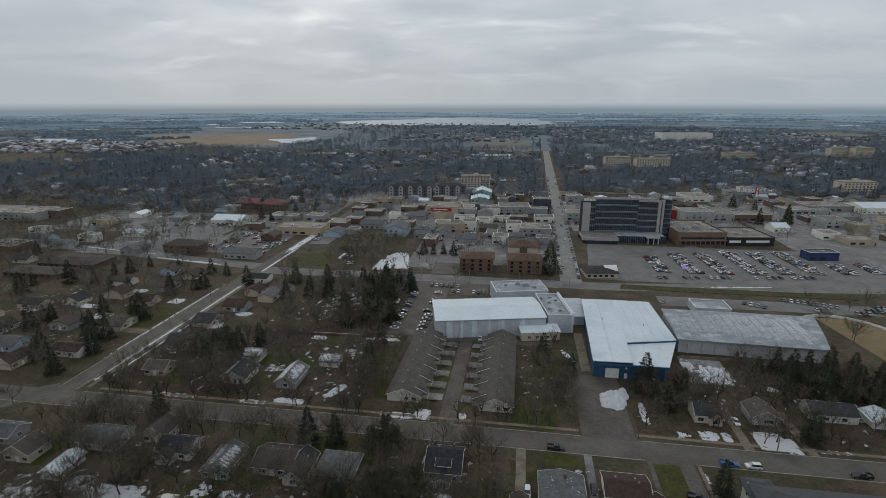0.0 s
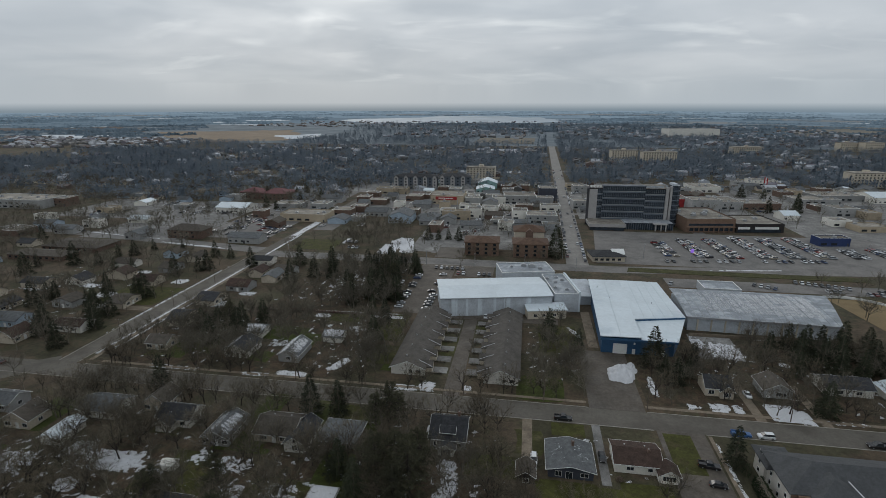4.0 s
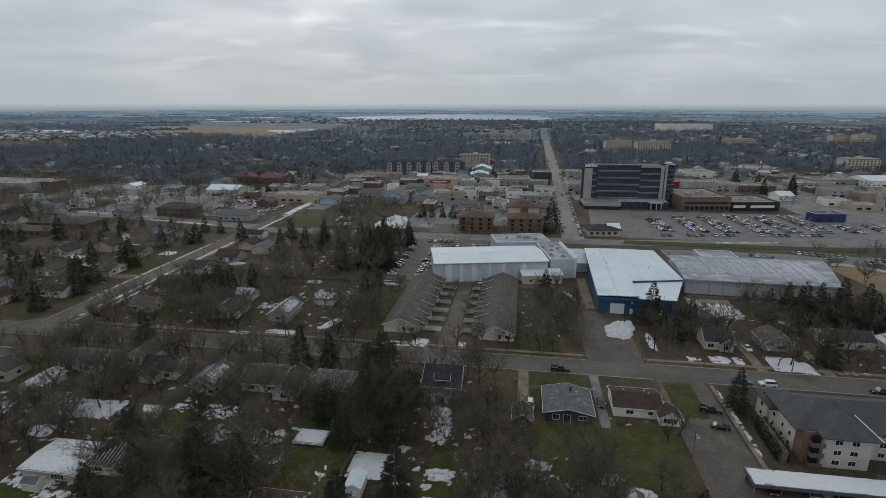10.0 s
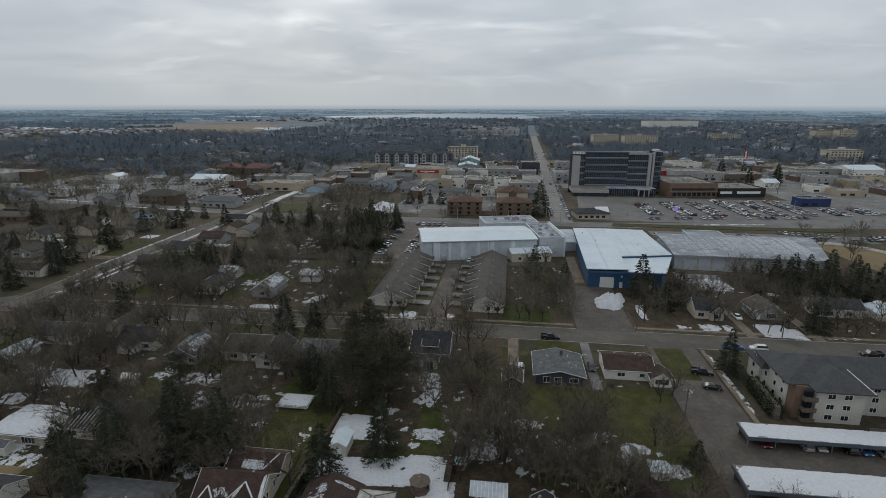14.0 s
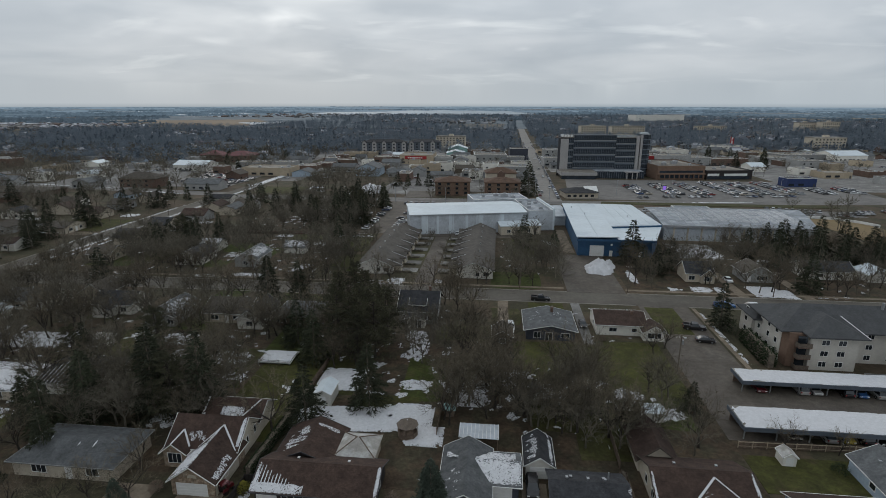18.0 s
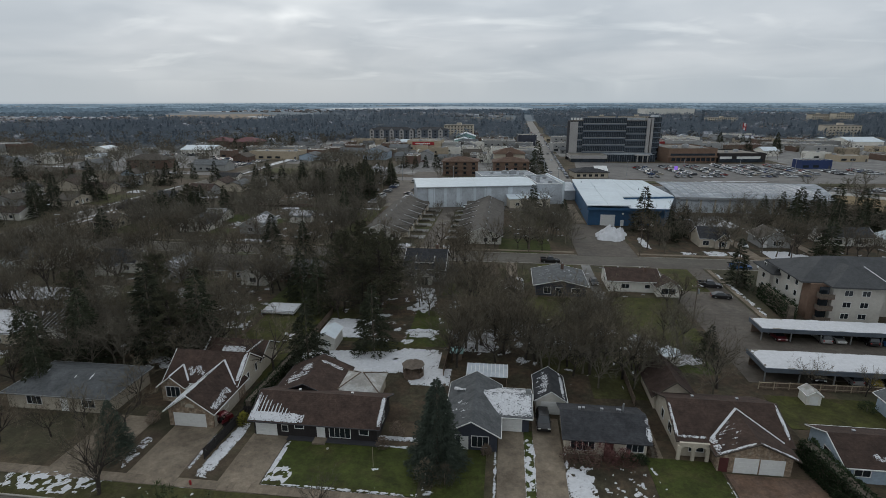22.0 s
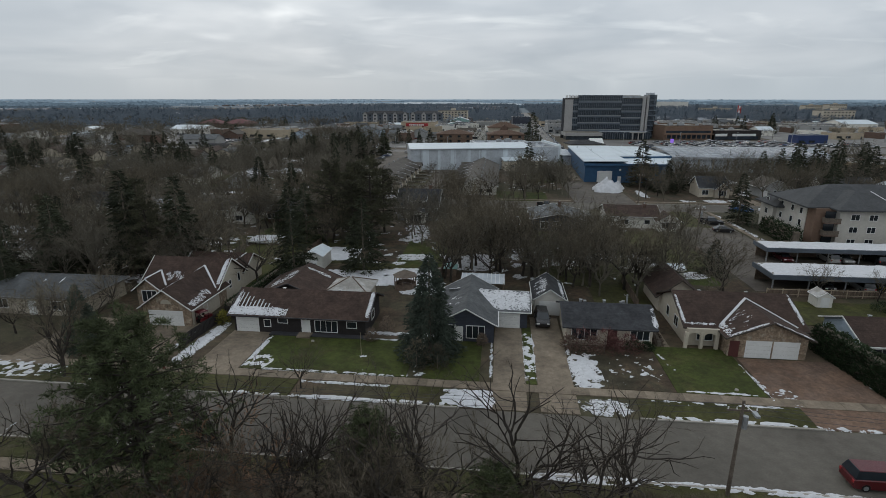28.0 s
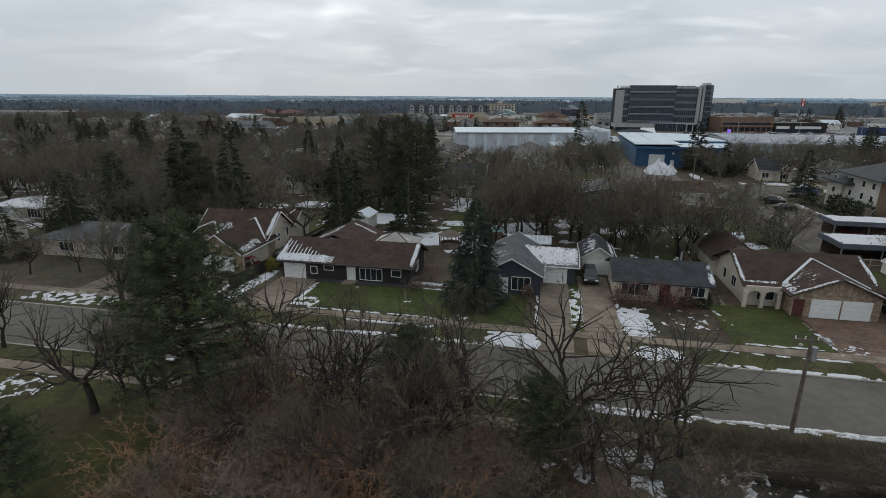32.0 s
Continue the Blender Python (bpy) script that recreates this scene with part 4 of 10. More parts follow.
# ---- large buildings ----
def roof_unit(parent, x, y, z, s=1.0):
    me = shared(("roof_unit",), lambda: Geo().box(-1.1, 1.1, -0.8, 0.8, 0, 1.1, 0.08).box(-0.5, 0.5, -0.5, 0.5, 1.1, 1.35, 0.1), M_STEEL)
    o = part("roof_unit", me, None, parent, "grey rooftop air unit", pose(x, y, z))
    o.scale = (s, s, s)
    return o


def parapet_box(top, x0, x1, y0, y1, h, wall, roof=None, lip=0.5, coping=None):
    """Walls that rise past a flat roof, with a coping."""
    part("wall", Geo().box(x0, x1, y0, y1, -0.3, h - lip), wall, top)
    part("roof", Geo().box(x0 + 0.3, x1 - 0.3, y0 + 0.3, y1 - 0.3, h - lip, h - lip + 0.05), roof or M_FLATROOF, top)
    g = Geo()
    for a, b, c, e in ((x0, x1, y0, y0 + 0.3), (x0, x1, y1 - 0.3, y1), (x0, x0 + 0.3, y0 + 0.3, y1 - 0.3), (x1 - 0.3, x1, y0 + 0.3, y1 - 0.3)):
        g.box(a, b, c, e, h - lip, h)
    part("parapet", g, wall, top)
    g = Geo()
    for a, b, c, e in ((x0 - 0.05, x1 + 0.05, y0 - 0.05, y0 + 0.35), (x0 - 0.05, x1 + 0.05, y1 - 0.35, y1 + 0.05), (x0 - 0.05, x0 + 0.35, y0 + 0.35, y1 - 0.35), (x1 - 0.35, x1 + 0.05, y0 + 0.35, y1 - 0.35)):
        g.box(a, b, c, e, h, h + 0.08)
    part("coping", g, coping or M_TRIM, top)


def office_tower():
    top = thing("office_tower", at(82.3, 434.0, 0, 2.5), "tall dark glass office block with white end panel", "office building")
    W, D, H, b0 = 70.0, 13.0, 30.3, 4.4
    x = lambda f: -W / 2 + f * W
    part("wall", Geo().prism([(x(0), 0.6), (x(0.93), 0.6), (x(0.93), D), (x(0.06), D)], -0.3, H), M_SIDING_BLACK, top, "dark cladding of the main block")
    part("end_panel", Geo().box(x(0.027), x(0.118), -0.3, 0.6, 3.4, H - 1.0), M_END, top, "tall pale end panel")
    part("edge_fin", Geo().box(x(0), x(0.027), -0.6, 0.6, 2, H), M_TRIM_DK, top)
    fh = (H - b0 - 0.6) / 5
    for i in range(5):
        z = b0 + i * fh
        for f0, f1, y, up in ((0.118, 0.175, 0.1, 0), (0.175, 0.645, -1.4, 2.3), (0.645, 0.875, 0.1, 0)):
            lift = up * (0.45 + 0.55 * i / 4)
            band = part("glass_band", Geo().box(x(f0), x(f1), y, 0.6, z + 1.5 + lift, z + fh + lift), M_FACADE, top)
            g = Geo()
            n = max(3, int((f1 - f0) * W / 1.35))
            for k in range(n + 1):
                xx = x(f0) + (x(f1) - x(f0)) * k / n
                g.box(xx - 0.12, xx + 0.12, y - 0.22, y, z + 1.5 + lift, z + fh + lift)
            part("mullions", g, M_DARKCLAD, band)
            g = Geo().box(x(f0), x(f1), y - 0.12, y - 0.02, z + 1.5 + lift + (fh - 1.5) * 0.42, z + 1.5 + lift + (fh - 1.5) * 0.42 + 0.14)
            part("transom", g, M_DARKCLAD, band)
            part("spandrel", Geo().box(x(f0), x(f1), y - 0.15, 0.6, z + lift, z + 1.5 + lift), M_SPANDREL, top, "slate blue panel between the floors")
            part("floor_line", Geo().box(x(f0), x(f1), y - 0.42, y - 0.15, z + 1.05 + lift, z + 1.35 + lift), M_SIDING_G, top)
    part("bay_wall", Geo().box(x(0.175), x(0.645), 0.6, 3.0, b0, H + 2.1), M_DARKCLAD, top)
    part("glass_cap", Geo().box(x(0.17), x(0.65), -1.7, 3.2, H + 1.7, H + 2.3), M_DARKCLAD, top, "dark cap over the projecting glass bay")
    part("column", Geo().box(x(0.872), x(0.905), -1.4, 0.8, -0.3, H + 1.6), M_END, top, "tall pale concrete fin")
    part("column", Geo().box(x(0.915), x(0.938), -1.7, 0.8, -0.3, H + 2.2), M_END, top, "tall pale concrete fin")
    core = part("stair_tower", Geo().prism([(x(0.938), -0.8), (x(1.0), -0.4), (x(1.035), 2.0), (x(1.035), D), (x(0.938), D)], -0.3, H + 2.6), M_FACADE, top, "dark glazed stair tower")
    for i in range(8):
        z = 2 + i * 3.8
        g = Geo().prism([(x(0.938), -0.95), (x(1.0) + 0.1, -0.55), (x(1.035) + 0.15, 1.95), (x(1.035) + 0.15, 2.1), (x(0.938), 0.0)], z, z + 0.7)
        part("floor_band", g, M_SPANDREL, core)
    g = Geo()
    for k in range(6):
        xx = x(0.945) + k * 0.85
        g.box(xx - 0.08, xx + 0.08, -0.98 + k * 0.07, -0.5, 0.5, H + 2.4)
    part("mullions", g, M_DARKCLAD, core)
    part("tower_cap", Geo().box(x(0.945), x(1.0), 1.0, D * 0.8, H + 2.6, H + 4.0), M_GREYCLAD, core)
    part("podium", Geo().box(x(0.005), x(0.40), -20.5, 0.6, 2.8, 5.2), M_END, top, "pale canopy band over the entrance")
    part("podium_glass", Geo().box(x(0.015), x(0.39), -19.5, 0.6, -0.3, 2.8), M_FACADE, top)
    part("podium_roof", Geo().box(x(0.01), x(0.395), -20.0, 0.0, 5.2, 5.26), M_FLATROOF, top)
    part("base", Geo().box(x(0.40), x(0.935), -14.0, 0.6, -0.3, 5.4), M_FACADE, top, "dark glazed ground floor block")
    g = Geo()
    for k in range(22):
        xx = x(0.405) + k * (x(0.93) - x(0.405)) / 21
        g.box(xx - 0.15, xx + 0.15, -14.25, -14.0, 0, 5.0)
    part("base_mullions", g, M_DARKCLAD, top)
    part("base_roof", Geo().box(x(0.402), x(0.93), -14.2, -0.8, 5.4, 5.5), M_GREYROOF, top)
    for xx in (0.73, 0.79, 0.84):
        part("entry_pier", Geo().box(x(xx) - 0.4, x(xx) + 0.4, -18.2, -17.4, -0.3, 5.0, 0.05), M_END, top)
    part("entry_canopy", Geo().box(x(0.71), x(0.86), -18.4, -14.0, 5.0, 5.6), M_END, top)
    part("roof", Geo().box(x(0.07), x(0.92), 0.9, D - 0.3, H, H + 0.1), M_FLATROOF, top)
    pent = part("penthouse", Geo().box(x(0.66), x(0.86), 4, D - 2, H + 0.1, H + 1.9), M_GREYCLAD, top, "grey metal plant room")
    part("penthouse_roof", Geo().box(x(0.655), x(0.865), 3.7, D - 1.7, H + 1.9, H + 2.1), M_FLATROOF, pent)
    part("screen", Geo().box(x(0.10), x(0.92), D - 0.6, D - 0.3, H + 0.1, H + 1.6), M_END, top, "pale screen along the back of the roof")
    for f, y in ((0.72, 2), (0.78, 2.4), (0.40, 8)):
        roof_unit(top, x(f), y, H + 0.1, 1.0)
    sign = part("roof_sign", Geo().box(x(0.03), x(0.17), 0.8, 0.95, H + 0.25, H + 0.4), M_STEEL, top, "row of plain white sign bars")
    for k in range(4):
        part("sign_bar", Geo().box(x(0.035) + k * 2.4, x(0.035) + k * 2.4 + 1.5, 0.7, 0.8, H + 0.4, H + 1.7).box(x(0.035) + k * 2.4 - 0.2, x(0.035) + k * 2.4 + 1.7, 0.7, 0.8, H + 1.7, H + 2.1), M_TRIM, sign)
    return top


office_tower()


def brick_offices():
    top = thing("office_building", at(140, 419.5, 0, 8.3), "low brown brick office with long window bands", "office building")
    parapet_box(top, -18.5, 18.5, 0, 46, 10.6, M_BROWNBRICK, lip=0.8, coping=M_TRIM_DK)
    for z, hh in ((1.0, 2.6), (5.2, 1.6)):
        part("window_band", Geo().box(-17, 17, -0.06, 0.1, z, z + hh), M_FACADE, top)
    part("canopy", Geo().box(-18.7, 18.7, -1.6, 0, 3.9, 4.6), M_BROWNBRICK, top)
    for k in range(10):
        part("pillar", shared(("pillar",), lambda: Geo().box(-0.3, 0.3, -1.5, -0.9, -0.3, 3.9, 0.04), M_BROWNBRICK), None, top, m=pose(-17 + k * 3.8, 0, 0))
    for x, y, s in ((-8, 14, 1.6), (-4, 22, 1.2), (2, 18, 2.0), (9, 30, 1.4), (-12, 32, 1.3), (12, 12, 1.0)):
        roof_unit(top, x, y, 9.9, s)
    top = thing("office_building", at(177, 423.5, 0, 8.3), "low dark office wing with white fascia panels", "office building")
    parapet_box(top, -18, 18, 0, 34, 7.0, M_SIDING_BLACK, M_FLATROOF, 0.6, M_TRIM_DK)
    part("fascia_panel", Geo().box(-17, -8, -0.15, 0, 2.8, 4.6), M_TRIM, top)
    part("fascia_panel", Geo().box(-4, 14, -0.15, 0, 2.8, 4.6), M_TRIM, top)
    part("window_band", Geo().box(-17, 16, -0.08, 0.05, 0.4, 2.7), M_FACADE, top)
    for x, y, s in ((-6, 12, 1.2), (6, 20, 1.5)):
        roof_unit(top, x, y, 6.4, s)


brick_offices()


def seam_roof(top, corners, z_of, t, material, n, name="roof", label=""):
    """A low metal roof over four corners (a, b along the eaves; c, d opposite), with standing seams that run across it."""
    a, b, c, d = [Vector(p) for p in corners]
    g = Geo()
    q = [(p.x, p.y, z_of(p.x, p.y)) for p in (a, b, c, d)]
    k = len(g.v)
    g.v += q + [(x, y, z - t) for x, y, z in q]
    g.f += [(0, 1, 2, 3), (7, 6, 5, 4), (0, 4, 5, 1), (1, 5, 6, 2), (2, 6, 7, 3), (3, 7, 4, 0)]
    rf = part(name, g, material, top, label)
    s = Geo()
    for i in range(1, n):
        p, r = a.lerp(b, i / n), d.lerp(c, i / n)
        s.bar((p.x, p.y, z_of(p.x, p.y) + 0.10), (r.x, r.y, z_of(r.x, r.y) + 0.10), 0.09, 0.11)
    part("seams", s, material, rf)
    return rf


def white_hall():
    top = thing("community_hall", at(-15.2, 243, 0, 13), "long white metal hall with pale metal roof", "hall")
    w, d, h = 52.5, 27.0, 9.2
    part("wall", Geo().body(-w / 2, w / 2, -d / 2, d / 2, -0.3, h - 0.3, 1.3, "x"), M_GREYCLAD, top)
    f = lambda x, y: h + 1.3 * (1 - abs(y) / (d / 2))
    for y0, y1 in ((-d / 2 - 0.4, 0), (0, d / 2 + 0.4)):
        seam_roof(top, [(-w / 2 - 0.5, y0), (w / 2 + 0.5, y0), (w / 2 + 0.5, y1), (-w / 2 - 0.5, y1)], f, 0.25, M_METALROOF, 2)
    g = Geo()
    for k in range(27):
        x = -w / 2 + 1 + k * 1.98
        g.box(x - 0.08, x + 0.08, -d / 2 - 0.10, -d / 2, 0, h - 0.7)
    part("wall_ribs", g, M_GREYCLAD, top)
    for x, ww in ((-20, 3.0), (-14, 1.2), (-8, 2.2), (-1, 1.4), (5, 3.2), (15, 2.0)):
        part("wall_panel", Geo().box(x - ww / 2, x + ww / 2, -d / 2 - 0.06, -d / 2, 0, h - 0.7), M_METALROOF, top, "newer pale wall sheet")
    part("gutter", Geo().box(-w / 2 - 0.5, w / 2 + 0.5, -d / 2 - 0.62, -d / 2 - 0.42, h - 0.45, h - 0.2), M_STEEL, top)
    for x in (-22, 4):
        part("downpipe", shared(("downpipe",), lambda: Geo().tube((0, 0, 0), (0, 0, 8.8), 0.1, 0.1, 6), M_STEEL), None, top, m=pose(x, -d / 2 - 0.5, 0))
    annex = part("annex", Geo().box(13.5, 31.5, -d / 2 - 6.0, -d / 2 + 1, -0.3, 3.8), M_STUCCO, top, "low white lean-to annex")
    seam_roof(top, [(13, -d / 2 - 6.4), (32, -d / 2 - 6.4), (32, -d / 2 + 0.9), (13, -d / 2 + 0.9)], lambda x, y: 4.3 + 0.16 * (y + d / 2 + 6), 0.2, M_METALROOF, 2, "annex_roof")
    for x in (17, 21, 26):
        window(top, pose(x, -d / 2 - 6.02, 1.2), 1.4, 1.2)
    door(top, pose(29, -d / 2 - 6.02, 0), 1.0, 2.1, M_TRIM_DK)
    top = thing("entrance_block", at(17, 254, 0, 11), "pale block with dark flat roof and vents", "hall")
    parapet_box(top, -5.5, 6.0, -15.5, 14.0, 9.4, M_GREYCLAD, M_GREYROOF, 0.7)
    part("white_end", Geo().box(6.0, 6.9, -15.7, 14.2, -0.3, 10.2), M_METALROOF, top, "white raised end wall")
    for x, y in ((-3, -6), (-1, 2), (2, -9), (3, 5), (-4, 8), (1, 9)):
        roof_unit(top, x, y, 8.75, 0.8)
    top = thing("hall", at(0, 281.5, 0, 14), "flat grey roofed hall with parapet", "hall")
    parapet_box(top, -14.5, 14.5, -9, 9, 8.2, M_GREYCLAD, M_GREYROOF, 0.5)
    for x, y, s in ((4, 0, 1.6), (0, 3, 1.2), (8, -3, 1.0), (-7, 2, 0.8)):
        roof_unit(top, x, y, 7.75, s)
    top = thing("link_building", at(29, 262, 0, 6), "low grey link between the halls", "hall")
    part("wall", Geo().box(-6.5, 5.5, -12, 12, -0.3, 4.6), M_GREYCLAD, top)
    seam_roof(top, [(-6.7, -12.3), (5.6, -12.3), (5.6, 12.3), (-6.7, 12.3)], lambda x, y: 4.8 + 0.03 * y, 0.2, M_GREYCLAD, 8)


white_hall()


def blue_arena():
    top = thing("curling_rink", at(0, 0), "blue metal rink building with white roof", "rink")
    h = 7.0
    ring = [(31.5, 198.5), (59, 198.5), (63, 208), (68, 222.5), (66.5, 268), (33.5, 267)]
    part("wall", Geo().prism(ring, -0.3, h - 0.4), M_BLUEWALL, top, "blue ribbed metal cladding")
    rf = lambda x, y: h + 1.2 - 0.02 * abs(x - 44) - 0.006 * (y - 198)
    seam_roof(top, [(30.6, 196.8), (46.3, 196.8), (48.6, 268), (33.0, 267.5)], rf, 0.3, M_METALROOF, 2)
    seam_roof(top, [(46.9, 216.0), (69.0, 222.0), (67.4, 268.8), (48.6, 268)], rf, 0.3, M_METALROOF, 5)
    low = lambda x, y: h - 0.05 - 0.008 * (x - 48)
    seam_roof(top, [(46.3, 196.8), (60, 197.0), (68.8, 221.8), (46.9, 215.8)], low, 0.3, M_METALROOF, 3, "lower_roof")
    part("step_wall", Geo().prism([(47.0, 215.8), (68.9, 221.8), (68.9, 222.2), (47.0, 216.3)], h - 1.0, h + 0.5), M_BLUEWALL, top)
    part("eave_band", Geo().box(30.7, 60, 196.4, 196.8, h - 0.7, h + 0.1), M_BLUEWALL, top)
    d = part("overhead_door", Geo().box(36, 41.3, 198.3, 198.6, 0, 4.2), M_TRIM, top, "large white overhead door")
    for k in range(6):
        part("door_panel", Geo().box(36.05, 41.25, 198.2, 198.3, 0.03 + 0.7 * k, 0.67 + 0.7 * k), M_TRIM, d)
    for x in (44, 55):
        door(top, pose(x, 198.5, 0), 1.0, 2.2, M_TRIM)
    part("wall_lamp", Geo().box(43.7, 44.3, 197.9, 198.5, 4.4, 5.0, 0.05), M_TRIM, top)
    for x, y in ((40, 240), (58, 236), (36, 255)):
        part("roof_vent", shared(("rink_vent",), lambda: Geo().tube((0, 0, 0), (0, 0, 1.2), 0.18, 0.18, 8), M_GREYCLAD), None, top, m=pose(x, y, h + 0.4))
    # the arena with the low curved roof
    top = thing("arena", at(0, 0), "grey arena with low curved roof streaked with snow", "arena")
    u0, u1, v0, v1 = 71.5, 130.5, 226.5, 256.0
    part("wall", Geo().prism([(u0, v0), (u1, v0 - 2), (u1 + 8.5, v1), (u0, v1)], -0.3, 6.3), M_GREYCLAD, top, "pale grey ribbed wall")
    n = 10
    z_of = lambda v: 6.6 + 2.1 * (1 - ((v - 250) / 26.0) ** 2)
    for i in range(n):
        va, vb = v0 - 1 + (v1 - v0 + 2) * i / n, v0 - 1 + (v1 - v0 + 2) * (i + 1) / n
        g = Geo()
        ea, eb = 2 * (1 - i / n), 2 * (1 - (i + 1) / n)
        for z in (0, -0.25):
            g.v += [(u0 - 1, va, z_of(va) + z), (u1 + 1 + 0.9 * i, va - ea, z_of(va) + z), (u1 + 1 + 0.9 * (i + 1), vb - eb, z_of(vb) + z), (u0 - 1, vb, z_of(vb) + z)]
        g.f += [(0, 1, 2, 3), (7, 6, 5, 4), (0, 4, 5, 1), (1, 5, 6, 2), (2, 6, 7, 3), (3, 7, 4, 0)]
        part("roof_sheet", g, M_GREYROOF, top, "grey roof membrane with thin snow")
    for k in range(19):
        x = u0 + 3 + k * 3.1
        g = Geo()
        for i in range(n):
            va, vb = v0 - 1 + (v1 - v0 + 2) * i / n, v0 - 1 + (v1 - v0 + 2) * (i + 1) / n
            s = (x - u0) / (u1 - u0)
            g.bar((x, va - 2 * s * (1 - i / n), z_of(va) + 0.12), (x, vb - 2 * s * (1 - (i + 1) / n), z_of(vb) + 0.12), 0.16, 0.14)
        part("roof_rib", g, M_STEEL, top)
    for k in range(12):
        x = u0 + 10 + k * 4.1
        SNOW_N[0] += 1
        for i in range(2, 9):
            va = v0 + (v1 - v0) * (i + 0.5) / n
            if CATCH.random() < 0.9:
                sl = math.degrees(math.atan2(z_of(va + 2) - z_of(va - 2), 4))
                g = snow_sheet(3.9, 4.4, 0.05, SNOW_N[0] + i, 0.28 + 0.03 * k * (1 if i > 3 else 0.6), 0.5, 0.7, 0.4, 1.0, True)
                part("snow", g, M_SNOW_THIN, top, "thin frost on the roof", pose(x, va - 3.5 * (x - u0) / 70 * (1 - i / n), z_of(va) + 0.03, sl, 0, 0), True)
    part("eave_band", Geo().prism([(u0 - 1, v0 - 1.3), (u1 + 1, v0 - 3.3), (u1 + 1, v0 - 2.9), (u0 - 1, v0 - 0.9)], 5.9, 6.9), M_STEEL, top)
    for k in range(10):
        x = u0 + 4 + k * 5.6
        part("wall_pilaster", shared(("pilaster",), lambda: Geo().box(-0.3, 0.3, -0.4, 0.1, -0.3, 6.0, 0.04), M_STUCCO), None, top, m=pose(x, v0 - 2 * (x - u0) / (u1 - u0), 0))
    for x in (96, 118):
        door(top, pose(x, v0 - 2 * (x - u0) / (u1 - u0) - 0.05, 0), 1.0, 2.1, M_TRIM_DK)
    part("low_wall", Geo().box(u0 - 1, u0 + 40, v0 - 6.4, v0 - 6.1, -0.3, 1.4), M_CONCRETE, top)
    top = thing("annex_building", at(101, 279, 0, 0), "low flat building with snow-flecked grey roof", "annex")
    parapet_box(top, -9, 9, -6.5, 6.5, 4.2, M_GREYCLAD, M_GREYROOF, 0.4)


blue_arena()

# curved pale kerb wall round the sand ring
g = Geo()
for i in range(14):
    a0, a1 = radians(20 + i * 9), radians(29 + i * 9)
    g.bar((158 + 24 * math.cos(a0), 252 + 28 * math.sin(a0), 1.2), (158 + 24 * math.cos(a1), 252 + 28 * math.sin(a1), 1.2), 0.35, 1.5)
solid("ring_wall", g, M_TRIM, at(0, 0), "pale low wall curving round the sand ring", "wall")

TOWN_1 = [
    ("gable_hall", -104, 423, 19, 22, 9.8, "g", "blue", 0),
    ("low_shop", -83, 435, 18, 14, 4.6, "h", "grey", 0),
    ("low_shop", -64, 421, 12, 12, 7.1, "g", "grey", 0),
    ("store", -78, 516, 32, 30, 8.8, "f", "tan", 0),
    ("store", -71, 463, 13, 12, 3.6, "f", "white", 0),
    ("store", -54, 435, 13, 6, 8.2, "f", "tan", 0),
    ("shop", -45, 450, 12, 12, 7.9, "f", "white", 4),
    ("shop", -33, 460, 10, 12, 7.5, "f", "white", 4),
    ("gable_hall", -47, 619, 22, 24, 10.0, "g", "teal", 4),
    ("gable_hall", -47, 588, 20, 22, 6.4, "g", "teal", 4),
    ("shop", -28, 516, 13, 14, 7.2, "f", "white", 4),
    ("shop", -8, 524, 31, 24, 8.8, "f", "grey", 4),
    ("shop", -6, 447, 13, 14, 8.2, "f", "white", 4),
]
TOWN_2 = [
    ("shop", 12, 437, 25, 18, 7.4, "f", "grey", 4),
    ("office_block", 20, 547, 18, 18, 12.6, "f", "dark", 4),
    ("shop", 21, 490, 18, 12, 5.2, "f", "white", 4),
    ("shop", 58, 600, 17, 14, 7.5, "f", "grey", 8.3),
    ("shop", 49, 504, 15, 14, 7.9, "f", "grey", 8.3),
    ("condo", -129, 598, 50, 17, 14.6, "m", "condo", 5),
    ("condo", -84, 607, 36, 17, 14.6, "m", "condo", 5),
    ("condo", -61, 687, 37, 18, 15.9, "m", "beige", 0),
    ("shop", -155, 558, 18, 14, 6.1, "f", "tan", 0),
    ("shop", -138, 560, 16, 14, 6.1, "f", "tan", 0),
    ("garage_shop", -131, 444, 20, 16, 6.6, "g", "grey", 0),
    ("warehouse", -265, 440, 29, 22, 8.0, "g", "white", 0),
    ("shed_long", -198, 338, 24, 12, 6.9, "g", "grey", 0),
]
TOWN_3 = [
    ("store", -186, 417, 40, 22, 6.4, "f", "tan", 0),
    ("store", -222, 462, 26, 18, 5.4, "f", "grey", 0),
    ("school", -286, 512, 22, 20, 10.4, "h", "red", 0),
    ("school", -258, 511, 30, 24, 10.2, "h", "red", 0),
    ("apartments", -248, 345, 27, 14, 9.6, "h", "brown", 0),
    ("apartments", -303, 305, 42, 22, 4.8, "h", "brown", 0),
    ("apartments", -308, 280, 40, 14, 4.9, "h", "brown", 0),
    ("school_hall", -486, 432, 70, 30, 8.5, "f", "grey", 0),
    ("school_hall", -446, 440, 15, 16, 8.0, "f", "brick", 0),
    ("house_far", -194, 500, 22, 14, 6.9, "g", "grey", 0),
    ("house_far", -231, 513, 20, 14, 5.5, "g", "grey", 0),
    ("store", -193, 467, 16, 16, 5.3, "f", "grey", 0),
    ("tower_block", 155, 920, 42, 16, 20.5, "m", "beige", 8.3),
    ("tower_block", 204, 890, 53, 16, 21.5, "m", "beige", 8.3),
]
